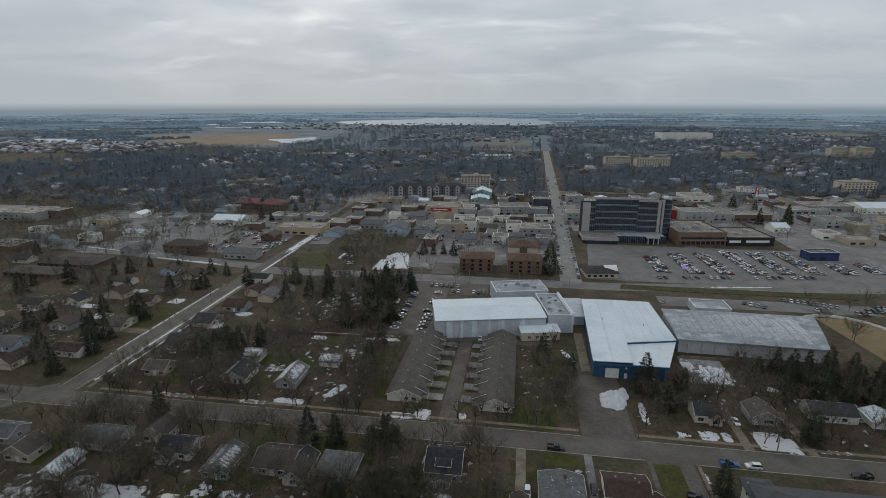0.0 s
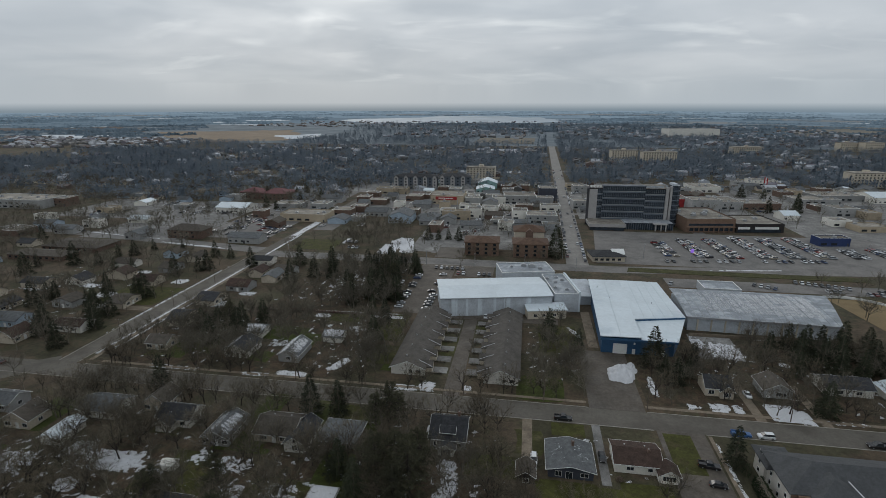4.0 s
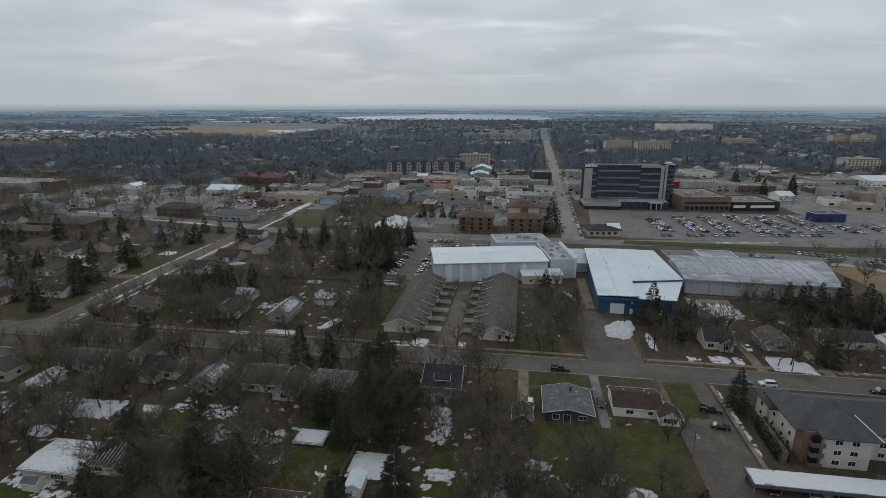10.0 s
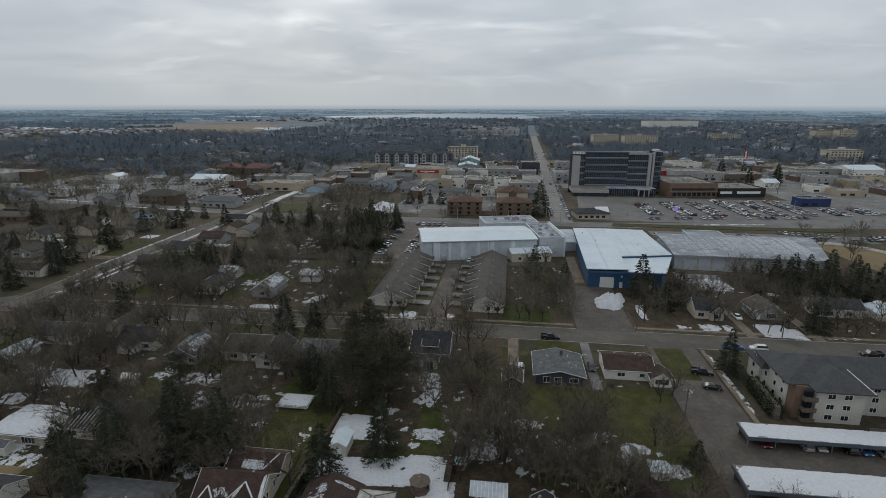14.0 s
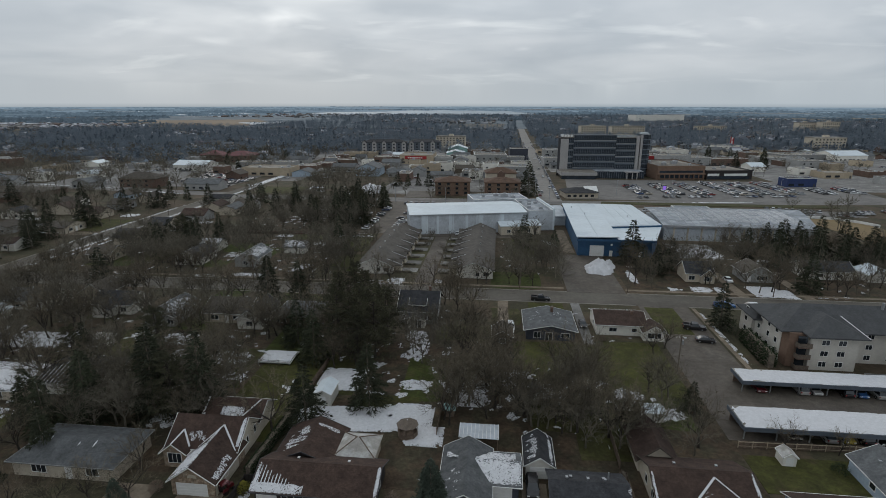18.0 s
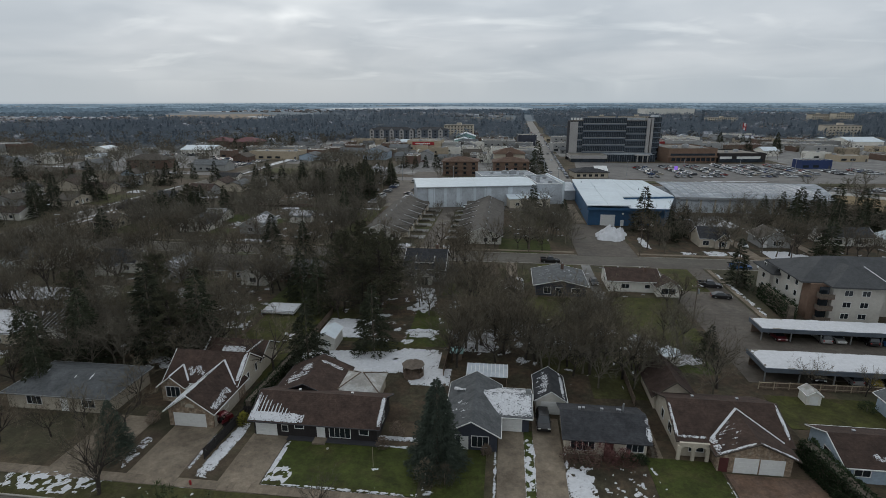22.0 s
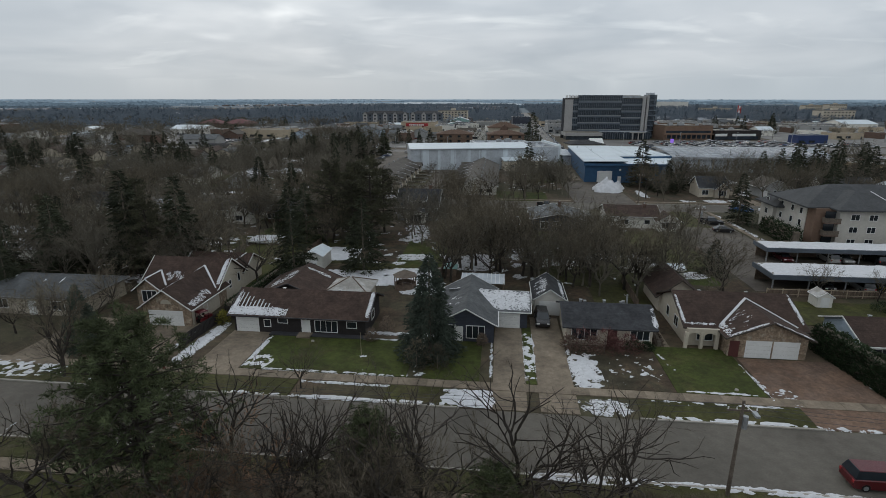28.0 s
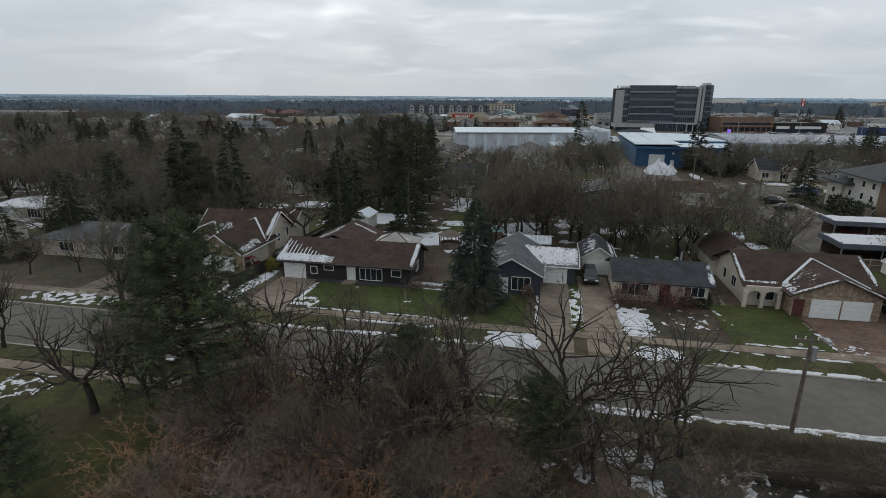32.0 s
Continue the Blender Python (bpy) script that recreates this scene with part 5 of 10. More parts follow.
TOWN_4 = [
    ("tower_block", 394, 692, 39, 18, 17.2, "m", "beige", 8.3),
    ("tower_block", 639, 1204, 35, 18, 18.1, "m", "beige", 8.3),
    ("tower_block", 675, 1186, 37, 18, 20.0, "m", "beige", 8.3),
    ("tower_block", 420, 1125, 59, 16, 13.1, "m", "beige", 8.3),
    ("factory", 462, 1662, 144, 60, 22.4, "f", "white", 8.3),
    ("church_hall", 352, 588, 34, 30, 9.5, "g", "white", 8.3),
    ("store", 143, 533, 15, 30, 8.7, "f", "redp", 8.3),
    ("store", 161, 514, 27, 20, 10.6, "f", "grey", 8.3),
    ("store", 186, 530, 20, 30, 7.5, "f", "grey", 8.3),
    ("store", 195, 631, 29, 30, 6.3, "f", "white", 8.3),
    ("store", 279, 688, 29, 20, 6.8, "f", "white", 8.3),
    ("store", 214, 529, 35, 20, 6.4, "f", "brick", 8.3),
    ("store", 282, 573, 42, 26, 4.5, "f", "grey", 8.3),
]
TOWN_5 = [
    ("store", 311, 592, 46, 26, 5.8, "f", "grey", 8.3),
    ("store", 263, 446, 22, 16, 4.6, "f", "tan", 8.3),
    ("store", 275, 508, 20, 20, 7.5, "f", "grey", 8.3),
    ("hotel", 211, 394, 21, 10, 6.0, "f", "bluep", 8.3),
]
WALLS = {"blue": M_SIDING_BLUE, "grey": M_SIDING_G, "tan": M_TAN, "white": M_SIDING_W, "teal": M_TEAL, "dark": M_SIDING_NAVY, "condo": M_DARKCLAD, "beige": M_STUCCO,
         "red": M_BRICK, "brown": M_BRICK, "brick": M_BRICK, "bluep": M_BLUEPAINT, "redp": M_RED}
TOWN_ROOFS = {"blue": M_SHINGLE_GREY, "grey": M_SHINGLE_GREY, "white": M_METALROOF, "red": M_SHINGLE_RED, "brown": M_SHINGLE_TAUPE, "teal": M_METALROOF}
TOWN_WORDS = {"blue": "pale blue sided", "grey": "grey sided", "tan": "tan panelled", "white": "white sided", "teal": "teal metal", "dark": "dark blue sided", "condo": "charcoal sided and pale bay",
              "beige": "cream stucco", "red": "red-brown brick", "brown": "brown brick", "brick": "red-brown brick", "bluep": "deep blue painted", "redp": "bright red painted"}


def block(name, u, v, w, d, h, kind, key, rot, plain=False):
    """A town building: f flat roofed, g gabled, h hipped, m of several storeys."""
    wall = WALLS[key]
    shape = {"f": "building with flat roof", "g": "building with gabled roof", "h": "building with hipped roof", "m": "apartment block of several storeys"}[kind]
    top = thing(name, at(u, v, 0, rot), TOWN_WORDS[key] + " " + name.replace("_", " ") + ", " + shape, "building")
    x0, x1, y0, y1 = -w / 2, w / 2, -d / 2, d / 2
    if kind == "f":
        parapet_box(top, x0, x1, y0, y1, h, wall, lip=0.5, coping=M_TRIM if key != "tan" else M_TAN)
        for k in range(1 if plain else max(1, int(w / 9))):
            window(top, pose(x0 + 3 + k * 7, y0 - 0.02, 0.9), min(4.0, w / 3), 1.6, M_TRIM_DK, 2, True)
        if h > 6.5 and not plain:
            for k in range(max(1, int(w / 7))):
                window(top, pose(x0 + 3 + k * 6, y0 - 0.02, 4.2), 1.4, 1.3, M_TRIM, 0, True)
        plain or door(top, pose(x1 - 1.5, y0 - 0.02, 0), 1.0, 2.1, M_TRIM_DK)
        for k in range(max(1, int(w * d / 220))):
            roof_unit(top, CATCH.uniform(x0 + 2, x1 - 2), CATCH.uniform(y0 + 2, y1 - 2), h - 0.45, CATCH.uniform(0.7, 1.4))
    elif kind in "gh":
        eave = h * 0.62
        hp = kind == "h"
        ax = "x" if w > d or key == "white" else "y"
        part("wall", Geo().body(x0, x1, y0, y1, -0.3, eave, 0 if hp else h - eave, ax), wall, top)
        g = Geo()
        g.hip(x0, x1, y0, y1, eave, h - eave, 0.6) if hp else g.gable(x0, x1, y0, y1, eave, h - eave, ax, 0.5)
        part("roof", g, TOWN_ROOFS[key], top)
        for k in range(1 if plain else max(1, int(w / 5))):
            window(top, pose(x0 + 2 + k * 4.5, y0 - 0.02, 1.0), 1.8, 1.2, M_TRIM, 1, True)
        if h > 9 and key != "white":
            for k in range(max(1, int(w / 5))):
                window(top, pose(x0 + 2 + k * 4.5, y0 - 0.02, 3.9), 1.8, 1.2, M_TRIM, 1, True)
        plain or door(top, pose(0.4, y0 - 0.02, 0), 1.2, 2.1, M_TRIM_DK)
    else:
        nf = max(3, round(h / 3.3))
        part("wall", Geo().box(x0, x1, y0, y1, -0.3, h - 0.8), wall, top)
        nb = max(4, round(w / (5.6 if key == "condo" else 4.2)))
        if key == "condo":
            for k in range(nb):
                x = x0 + w * (k + 0.5) / nb
                if k % 2 == 0:
                    part("bay", Geo().body(x - 2.4, x + 2.4, y0 - 1.2, y0 + 0.2, -0.3, h - 1.2, 2.6, "y"), M_END, top, "pale projecting bay")
                    part("bay_roof", Geo().gable(x - 2.4, x + 2.4, y0 - 1.2, y0 + 6, h - 1.2, 2.6, "y", 0.5), M_SHINGLE_DARK, top)
            part("roof", Geo().hip(x0, x1, y0, y1, h - 0.8, 3.0, 0.6), M_SHINGLE_DARK, top)
        else:
            part("roof", Geo().box(x0 - 0.3, x1 + 0.3, y0 - 0.3, y1 + 0.3, h - 0.8, h), M_FLATROOF, top)
            part("lift_house", Geo().box(-3, 3, -2, 3, h, h + 2.4), wall, top)
        for j in range(nf):
            for k in range(nb):
                x = x0 + w * (k + 0.5) / nb
                y = y0 - (1.22 if key == "condo" and k % 2 == 0 else 0.02)
                window(top, pose(x, y, 1.0 + j * (h - 1.2) / nf), 1.8, 1.5, M_SIDING_G if key == "condo" else M_TRIM, 1, True)
    return top


for row in TOWN_1 + TOWN_2 + TOWN_3 + TOWN_4 + TOWN_5:
    block(*row)


# ---- the rest of the town: shops, sheds and houses between the streets ----
def town_filler():
    rng = random.Random(77)
    taken = [(u, v, max(w, d) / 2) for n, u, v, w, d, h, k, key, r in TOWN_1 + TOWN_2 + TOWN_3 + TOWN_4 + TOWN_5]
    taken += [(84, 436, 44), (150, 428, 36), (190, 440, 40), (-45, 330, 9), (-22, 330, 9), (-35, 345, 18)]
    zones = [(-70, 20, 385, 640, 34, 0), (-165, -72, 408, 640, 22, 0), (48, 190, 470, 640, 20, 8.3), (195, 420, 455, 700, 28, 8.3), (-420, -185, 330, 560, 22, 0), (240, 330, 360, 460, 5, 8.3)]
    for u0, u1, v0, v1, n, rot in zones:
        k = tries = 0
        while k < n and tries < n * 40:
            tries += 1
            u, v = rng.uniform(u0, u1), rng.uniform(v0, v1)
            w, d = rng.uniform(9, 19), rng.uniform(9, 16)
            if any(math.hypot(u - a, v - b) < r + max(w, d) * 0.55 for a, b, r in taken) or abs(v - 470) < 8 or abs(v - 560) < 7 or (u1 > 24 > u - w / 2 and u > 18):
                continue
            taken.append((u, v, max(w, d) * 0.5))
            k += 1
            kind = rng.choice("fffgg")
            key = rng.choice(("white", "grey", "grey", "brown", "grey", "blue") if kind == "g" else ("white", "grey", "tan", "grey", "brick", "tan"))
            block("shop" if kind == "f" else "house_far", u, v, w, d, rng.uniform(3.8, 6.4) if kind == "f" else rng.uniform(5.2, 7.6), kind, "grey" if kind == "g" and key == "tan" else key, rot + rng.choice((0, 0, 90)), True)


town_filler()

# ---- the near row of houses ----
def near_houses():
    # long bungalow, nearly black, with hipped wing and sun room behind
    t = house(-25.0, 64.9, 17.6, 8.0, 2.6, 1.9, "x", M_SIDING_BLACK, M_SHINGLE_BROWN, "dark brown bungalow with white door and snowy roof", over=0.6, fascia=M_TRIM_DK,
              openings=[("f", -7.0, 0, 2.9, 2.1, "g"), ("f", -4.3, 0.9, 0.8, 0.9, "w"), ("f", -2.2, 1.5, 1.2, 0.6, "w"), ("f", 0.9, 0, 1.0, 2.05, "d"), ("f", 3.6, 0.5, 2.9, 1.5, "w"), ("f", 7.0, 1.2, 1.2, 0.8, "w"),
                        ("r", 0, 1.0, 1.4, 1.1, "w"), ("l", 0, 1.0, 1.4, 1.1, "w")],
              wings=[(-4.0, 7.2, 9.0, 8.5, 2.5, 1.9, "y", None, None)])
    s = slope(2.6, 1.9, 4.0, "f")
    roof_snow(t, -9.4, -1.6, -4.95, -3.5, s, 0.98, 1, 0.05, 1.4)
    for k in range(11):
        x = -9.2 + 0.52 * k
        roof_snow(t, x, x + 0.20, -4.0, -4.0 + (3.4 - 0.24 * k) * (0.8 + 0.4 * (k * 7 % 5) / 5), s, 0.86, 2 + k, 0.05, 0.6)
    roof_snow(t, 8.75, 9.35, -4.6, -0.1, s, 0.72, 3)
    roof_snow(t, -9.35, -8.7, -4.6, -0.1, s, 0.72, 3)
    sl = slope(2.5, 1.9, 4.5, "l", -4.0)
    roof_snow(t, -10.5, -4.0, -4.6, -0.2, sl, 0.44, 4, 0.05, 0.6)
    roof_snow(t, 9.6, 10.6, -4.7, -0.2, slope(2.5, 1.9, 4.5, "r", -4.0), 0.5, 4, 0.05, 0.5)
    part("step", Geo().box(0.0, 1.8, -5.4, -4.0, 0, 0.3, 0.03), M_CONCRETE, t)
    part("porch_deck", Geo().box(-3.8, 9.2, -4.9, -4.0, -0.2, 0.22), M_TRIM_DK, t)
    sun_room = thing("sun_room", at(-21.3, 72.6), "glazed sun room with pale pyramid roof", "sun room")
    part("wall", Geo().box(-3, 3, -2.8, 2.8, -0.3, 2.4), M_SIDING_B, sun_room)
    g = Geo().hip(-3, 3, -2.8, 2.8, 2.4, 1.5, 0.4, 0.12)
    rf = part("roof", g, M_FROST, sun_room, "pale frosted pyramid roof")
    g = Geo()
    for sx in (-1, 1):
        for sy in (-1, 1):
            g.bar((sx * 3.4, sy * 3.2, 2.6), (sx * 0.2, 0, 4.12), 0.14, 0.1)
    part("hip_rib", g, M_WOOD, rf)
    for x in (-2, 0, 2):
        window(sun_room, pose(x, -2.82, 0.8), 1.4, 1.3)

    # gabled two-garage house with brick front
    t = house(-46.15, 72.9, 11.5, 8.4, 3.0, 3.05, "x", M_STUCCO, M_SHINGLE_BROWN, "cream house with brown gabled roof and brick garage", over=0.5,
              openings=[("r", -2.6, 1.2, 0.6, 1.2, "w"), ("r", -0.4, 1.6, 0.6, 1.2, "w"), ("r", 2.4, 1.8, 0.6, 1.3, "w"), ("r", -1.2, 1.1, 0.9, 0.7, "w", 1), ("f", -0.2, 0, 4.7, 2.1, "g", 1), ("f", 0, 0.9, 2.2, 1.7, "w", 2), ("b", 0, 1, 2.0, 1.2, "w")],
              wings=[(2.55, -6.7, 6.8, 9.4, 2.7, 2.4, "y", M_STONE, None), (-3.95, -3.9, 3.8, 3.4, 2.9, 1.5, "y", M_STONE, None), (0.6, 7.4, 10.0, 6.6, 2.8, 1.9, "x", None, None)])
    g = Geo()
    for k in range(9):
        a = math.pi * k / 8
        g.v.append((2.55 + math.cos(a) * 0.75, -11.44, 3.15 + math.sin(a) * 0.65))
    g.f.append(tuple(range(8, -1, -1)))
    part("arched_window", g, M_STUCCO, t, "half-round cream panel over the garage")
    part("side_wall", Geo().box(5.95, 5.99, -11.2, -4.2, 0.0, 2.6), M_STUCCO, t, "cream stucco side of the garage")
    sl, sr, sf = slope(2.7, 2.4, 3.4, "l", 2.55), slope(2.7, 2.4, 3.4, "r", 2.55), slope(3.0, 3.05, 4.2, "f")
    roof_snow(t, 4.8, 11.8, -4.6, -0.1, sl, 0.92, 5)
    roof_snow(t, 1.6, 4.8, -1.7, -0.1, sl, 0.92, 6)
    roof_snow(t, -11.6, -7.0, -4.6, -3.3, sr, 0.46, 6, 0.05, 0.5)
    roof_snow(t, -8.8, -5.4, -4.4, -3.0, sr, 0.44, 7, 0.05, 0.5)
    for a, b, w in (((2.55, -1.25, 5.40), (5.75, -4.55, 3.06), 0.32), ((2.5, -1.25, 5.40), (-0.5, -4.5, 3.16), 0.22), ((-3.95, -2.2, 4.74), (-2.0, -4.4, 3.18), 0.28), ((-3.95, -2.2, 4.74), (-3.95, -6.0, 4.68), 0.24)):
        part("snow_line", Geo().bar(a, b, w, 0.09), M_SNOW, t, "line of snow along the roof valley")
    roof_snow(t, -3.2, 0.4, -4.6, -2.6, sf, 0.42, 8, 0.05, 0.4)
    roof_snow(t, 5.5, 6.15, -4.9, -0.1, sf, 0.78, 8)
    back = slope(2.8, 1.9, 3.3, "f", 7.4)
    roof_snow(t, -1.6, 2.6, -3.4, -1.6, back, 0.9, 9, 0.05, 0.6)
    part("snow_line", Geo().bar((2.6, 4.6, 3.35), (4.9, 7.4, 4.96), 0.3, 0.08), M_SNOW, t, "line of snow along the rear roof")
    part("snow_line", Geo().bar((-4.75, 4.0, 2.92), (-4.75, 7.4, 4.96), 0.24, 0.08), M_SNOW, t, "line of snow along the rear roof edge")
    # compact red tractor beside the garage
    t = thing("tractor", at(-39.2, 63.0, 0.05, 62), "small red garden tractor parked beside the garage", "tractor")
    part("hood", Geo().prism([(0.0, -0.38), (1.05, -0.32), (1.15, 0.0), (1.05, 0.32), (0.0, 0.38)], 0.5, 1.05, [(0.0, -0.3), (0.95, -0.24), (1.0, 0.0), (0.95, 0.24), (0.0, 0.3)]), M_VAN, t)
    for sy in (-1, 1):
        part("fender", Geo().prism([(-1.1, sy * 0.62 - 0.16), (-0.1, sy * 0.62 - 0.16), (-0.1, sy * 0.62 + 0.16), (-1.1, sy * 0.62 + 0.16)], 0.62, 1.0, [(-0.9, sy * 0.62 - 0.14), (-0.3, sy * 0.62 - 0.14), (-0.3, sy * 0.62 + 0.14), (-0.9, sy * 0.62 + 0.14)]), M_VAN, t)
        part("wheel", Geo().tube((-0.6, sy * 0.5, 0.42), (-0.6, sy * 0.76, 0.42), 0.44, 0.44, 14), M_RUBBER, t)
        part("wheel", Geo().tube((0.75, sy * 0.42, 0.26), (0.75, sy * 0.62, 0.26), 0.27, 0.27, 12), M_RUBBER, t)
    part("seat", Geo().box(-0.85, -0.35, -0.25, 0.25, 0.75, 0.9, 0.05).box(-0.92, -0.82, -0.25, 0.25, 0.8, 1.25, 0.03), M_RUBBER, t)
    part("steering_wheel", Geo().tube((-0.05, 0, 1.0), (-0.18, 0, 1.3), 0.03, 0.03, 6).tube((-0.19, 0, 1.28), (-0.21, 0, 1.31), 0.19, 0.19, 12), M_RUBBER, t)
    part("canopy", Geo().prism([(-1.1, -0.6), (0.3, -0.6), (0.3, 0.6), (-1.1, 0.6)], 1.75, 1.9, [(-0.9, -0.45), (0.1, -0.45), (0.1, 0.45), (-0.9, 0.45)]), M_VAN, t, "red sun roof")
    for x in (-1.0, 0.2):
        for sy in (-0.52, 0.52):
            part("roof_post", Geo().tube((x, sy, 0.6), (x, sy, 1.78), 0.03, 0.03, 6), M_RUBBER, t)

    # grey-roofed navy house with snow-white garage wing
    t = house(-3.3, 67.2, 7.0, 12.5, 2.6, 1.9, "y", M_SIDING_NAVY, M_SHINGLE_GREY, "navy house with grey roof and snowy garage wing", over=0.5,
              openings=[("f", 1.2, 0.6, 2.2, 1.6, "w"), ("f", -1.7, 0.6, 0.8, 1.6, "w"), ("f", -0.9, 0, 0.9, 2.0, "d"), ("f", 0.0, 0, 2.8, 2.1, "g", 1), ("l", 0, 0.9, 1.6, 1.2, "w")],
              wings=[(5.4, 2.0, 4.9, 7.0, 2.5, 1.3, "x", None, None)])
    roof_snow(t, -0.9, 8.2, -3.9, 0.0, slope(2.5, 1.3, 3.5, "f", 2.0), 0.95, 9, 0.05)
    roof_snow(t, -2.5, 8.2, -3.8, 0.0, pose(5.0, 0, 0) @ slope(2.5, 1.3, 3.5, "b", 2.0), 0.9, 9, 0.05)
    roof_snow(t, -0.5, 6.5, -3.6, -0.4, slope(2.6, 1.9, 3.5, "l"), 0.26, 9, 0.05, 0.6)
    lean = thing("lean_to", at(-1.8, 78.5), "open lean-to with ribbed pale metal roof", "lean-to")
    g = Geo()
    g.v = [(-3.4, -1.8, 2.3), (3.4, -1.8, 2.3), (3.4, 1.8, 2.7), (-3.4, 1.8, 2.7), (-3.4, -1.8, 2.25), (3.4, -1.8, 2.25), (3.4, 1.8, 2.65), (-3.4, 1.8, 2.65)]
    g.f = [(0, 1, 2, 3), (7, 6, 5, 4), (0, 4, 5, 1), (1, 5, 6, 2), (2, 6, 7, 3), (3, 7, 4, 0)]
    rf = part("roof", g, M_GREYCLAD, lean)
    for k in range(11):
        part("rib", shared(("rib",), lambda: Geo().bar((0, -1.8, 2.38), (0, 1.8, 2.78), 0.08, 0.08), M_TRIM), None, rf, m=pose(-3.3 + k * 0.66, 0, 0))
    for x in (-3.2, 3.2):
        for y in (-1.6, 1.6):
            part("post", shared(("post", 1), lambda: Geo().box(-0.07, 0.07, -0.07, 0.07, -0.2, 2.35), M_WOOD), None, lean, m=pose(x, y, 0))

    # detached garage
    t = house(7.9, 74.2, 4.2, 7.0, 2.4, 1.4, "y", M_SIDING_W, M_SHINGLE_DARK, "small white detached garage with dark roof", name="garage", over=0.35, vents=0,
              openings=[("f", 0, 0, 2.7, 2.0, "g")])
    roof_snow(t, -3.6, 3.6, -2.6, -0.1, slope(2.4, 1.4, 2.1, "l"), 0.42, 10, 0.05, 0.7)
    roof_snow(t, -3.6, 3.6, -2.6, -1.9, slope(2.4, 1.4, 2.1, "r"), 0.7, 11, 0.06, 0.7)

    # low cream bungalow with charcoal roof
    t = house(14.4, 65.6, 10.4, 7.6, 2.5, 1.5, "x", M_STUCCO, M_SHINGLE_DARK, "cream bungalow with charcoal roof and dark red door", over=0.5, fascia=M_TRIM_DK,
              openings=[("f", -3.0, 0.7, 3.0, 1.4, "w"), ("f", 0.4, 0, 0.95, 2.05, "x"), ("f", 3.7, 1.0, 2.2, 1.1, "w"), ("l", 0, 1.0, 1.2, 1.0, "w"), ("r", 0, 1.0, 1.2, 1.0, "w")])
    part("flue", Geo().tube((3.0, 1.2, 3.6), (3.0, 1.2, 5.0), 0.12, 0.12, 8), M_STEEL, t)
    for x in (-3, 0, 2.4):
        part("roof_vent", shared(("vent",), lambda: Geo().box(-0.15, 0.15, -0.15, 0.15, 0, 0.32), M_STEEL), None, t, m=pose(x, 0.6, 4.0))
    roof_snow(t, 5.2, 5.9, -4.3, -0.2, slope(2.5, 1.5, 3.8, "f"), 0.7, 12)

    # cream hipped house with arches and two garage doors
    t = house(30.7, 68.6, 13.4, 11.0, 2.7, 2.4, "x", M_STUCCO, M_SHINGLE_BROWN, "cream house with brown roof, arches and double garage", over=0.6, fascia=M_SHINGLE_TAUPE,
              openings=[("l", 1.5, 0.9, 1.4, 1.3, "w"), ("l", -2.0, 0.9, 1.0, 1.3, "w"), ("f", -1.0, 0, 2.7, 2.1, "g", 1), ("f", 2.1, 0, 2.7, 2.1, "g", 1), ("f", -3.7, 0, 0.9, 2.0, "x", 1), ("f", -4.5, 0.8, 1.8, 1.4, "w"), ("f", -1.8, 0.8, 1.2, 1.4, "w"), ("r", 0, 1.0, 1.8, 1.2, "w")],
              wings=[(1.6, -5.0, 8.8, 6.4, 2.7, 1.9, "y", M_STONE, None), (-4.2, 9.5, 5.6, 8.0, 2.6, 2.2, "y", None, None)])
    arc = part("arcade", Geo().box(-7.0, -3.2, -6.6, -6.3, 2.15, 2.7), M_STUCCO, t, "cream arcade over the porch")
    for x in (-7.0, -5.2, -3.4):
        part("pillar", shared(("porch_pillar",), lambda: Geo().box(-0.2, 0.2, -0.2, 0.2, -0.2, 2.2, 0.04), M_STUCCO), None, arc, m=pose(x, -6.45, 0))
    for x in (-6.1, -4.3):
        g = Geo()
        for k in range(8):
            a0, a1 = math.pi * k / 8, math.pi * (k + 1) / 8
            p0, p1 = (x + 0.7 * math.cos(a0), 1.55 + 0.6 * math.sin(a0)), (x + 0.7 * math.cos(a1), 1.55 + 0.6 * math.sin(a1))
            g.poly((p0[0], -6.58, p0[1]), (p0[0], -6.58, 2.2), (p1[0], -6.58, 2.2), (p1[0], -6.58, p1[1]))
        part("arch", g, M_STUCCO, arc)
    roof_snow(t, -7.25, -6.8, -6.0, -0.1, slope(2.7, 2.4, 5.5, "f"), 0.74, 13)
    roof_snow(t, 6.8, 7.25, -6.0, -0.1, slope(2.7, 2.4, 5.5, "f"), 0.74, 13)
    sl = slope(2.7, 1.9, 4.4, "l", 1.6)
    roof_snow(t, 1.4, 8.3, -5.1, -0.6, sl, 0.24, 15, 0.05, 0.4)
    roof_snow(t, 1.0, 8.4, -5.2, -4.2, sl, 0.62, 16, 0.05, 0.6)
    roof_snow(t, -6.9, -2.9, -6.15, -5.7, slope(2.7, 2.4, 5.5, "f"), 0.66, 17, 0.05, 0.5)
    part("snow_line", Geo().bar((1.6, -1.15, 4.97), (-2.9, -5.6, 2.98), 0.30, 0.07), M_SNOW, t, "line of snow along the roof valley")
    part("snow_line", Geo().bar((1.6, -1.15, 4.97), (6.1, -5.6, 2.98), 0.20, 0.08), M_SNOW, t, "line of snow along the roof valley")
    roof_snow(t, 8.3, 8.75, -5.2, -0.1, sl, 0.78, 15)
    roof_snow(t, -8.75, -8.3, -5.2, -0.1, slope(2.7, 1.9, 4.4, "r", 1.6), 0.78, 15)
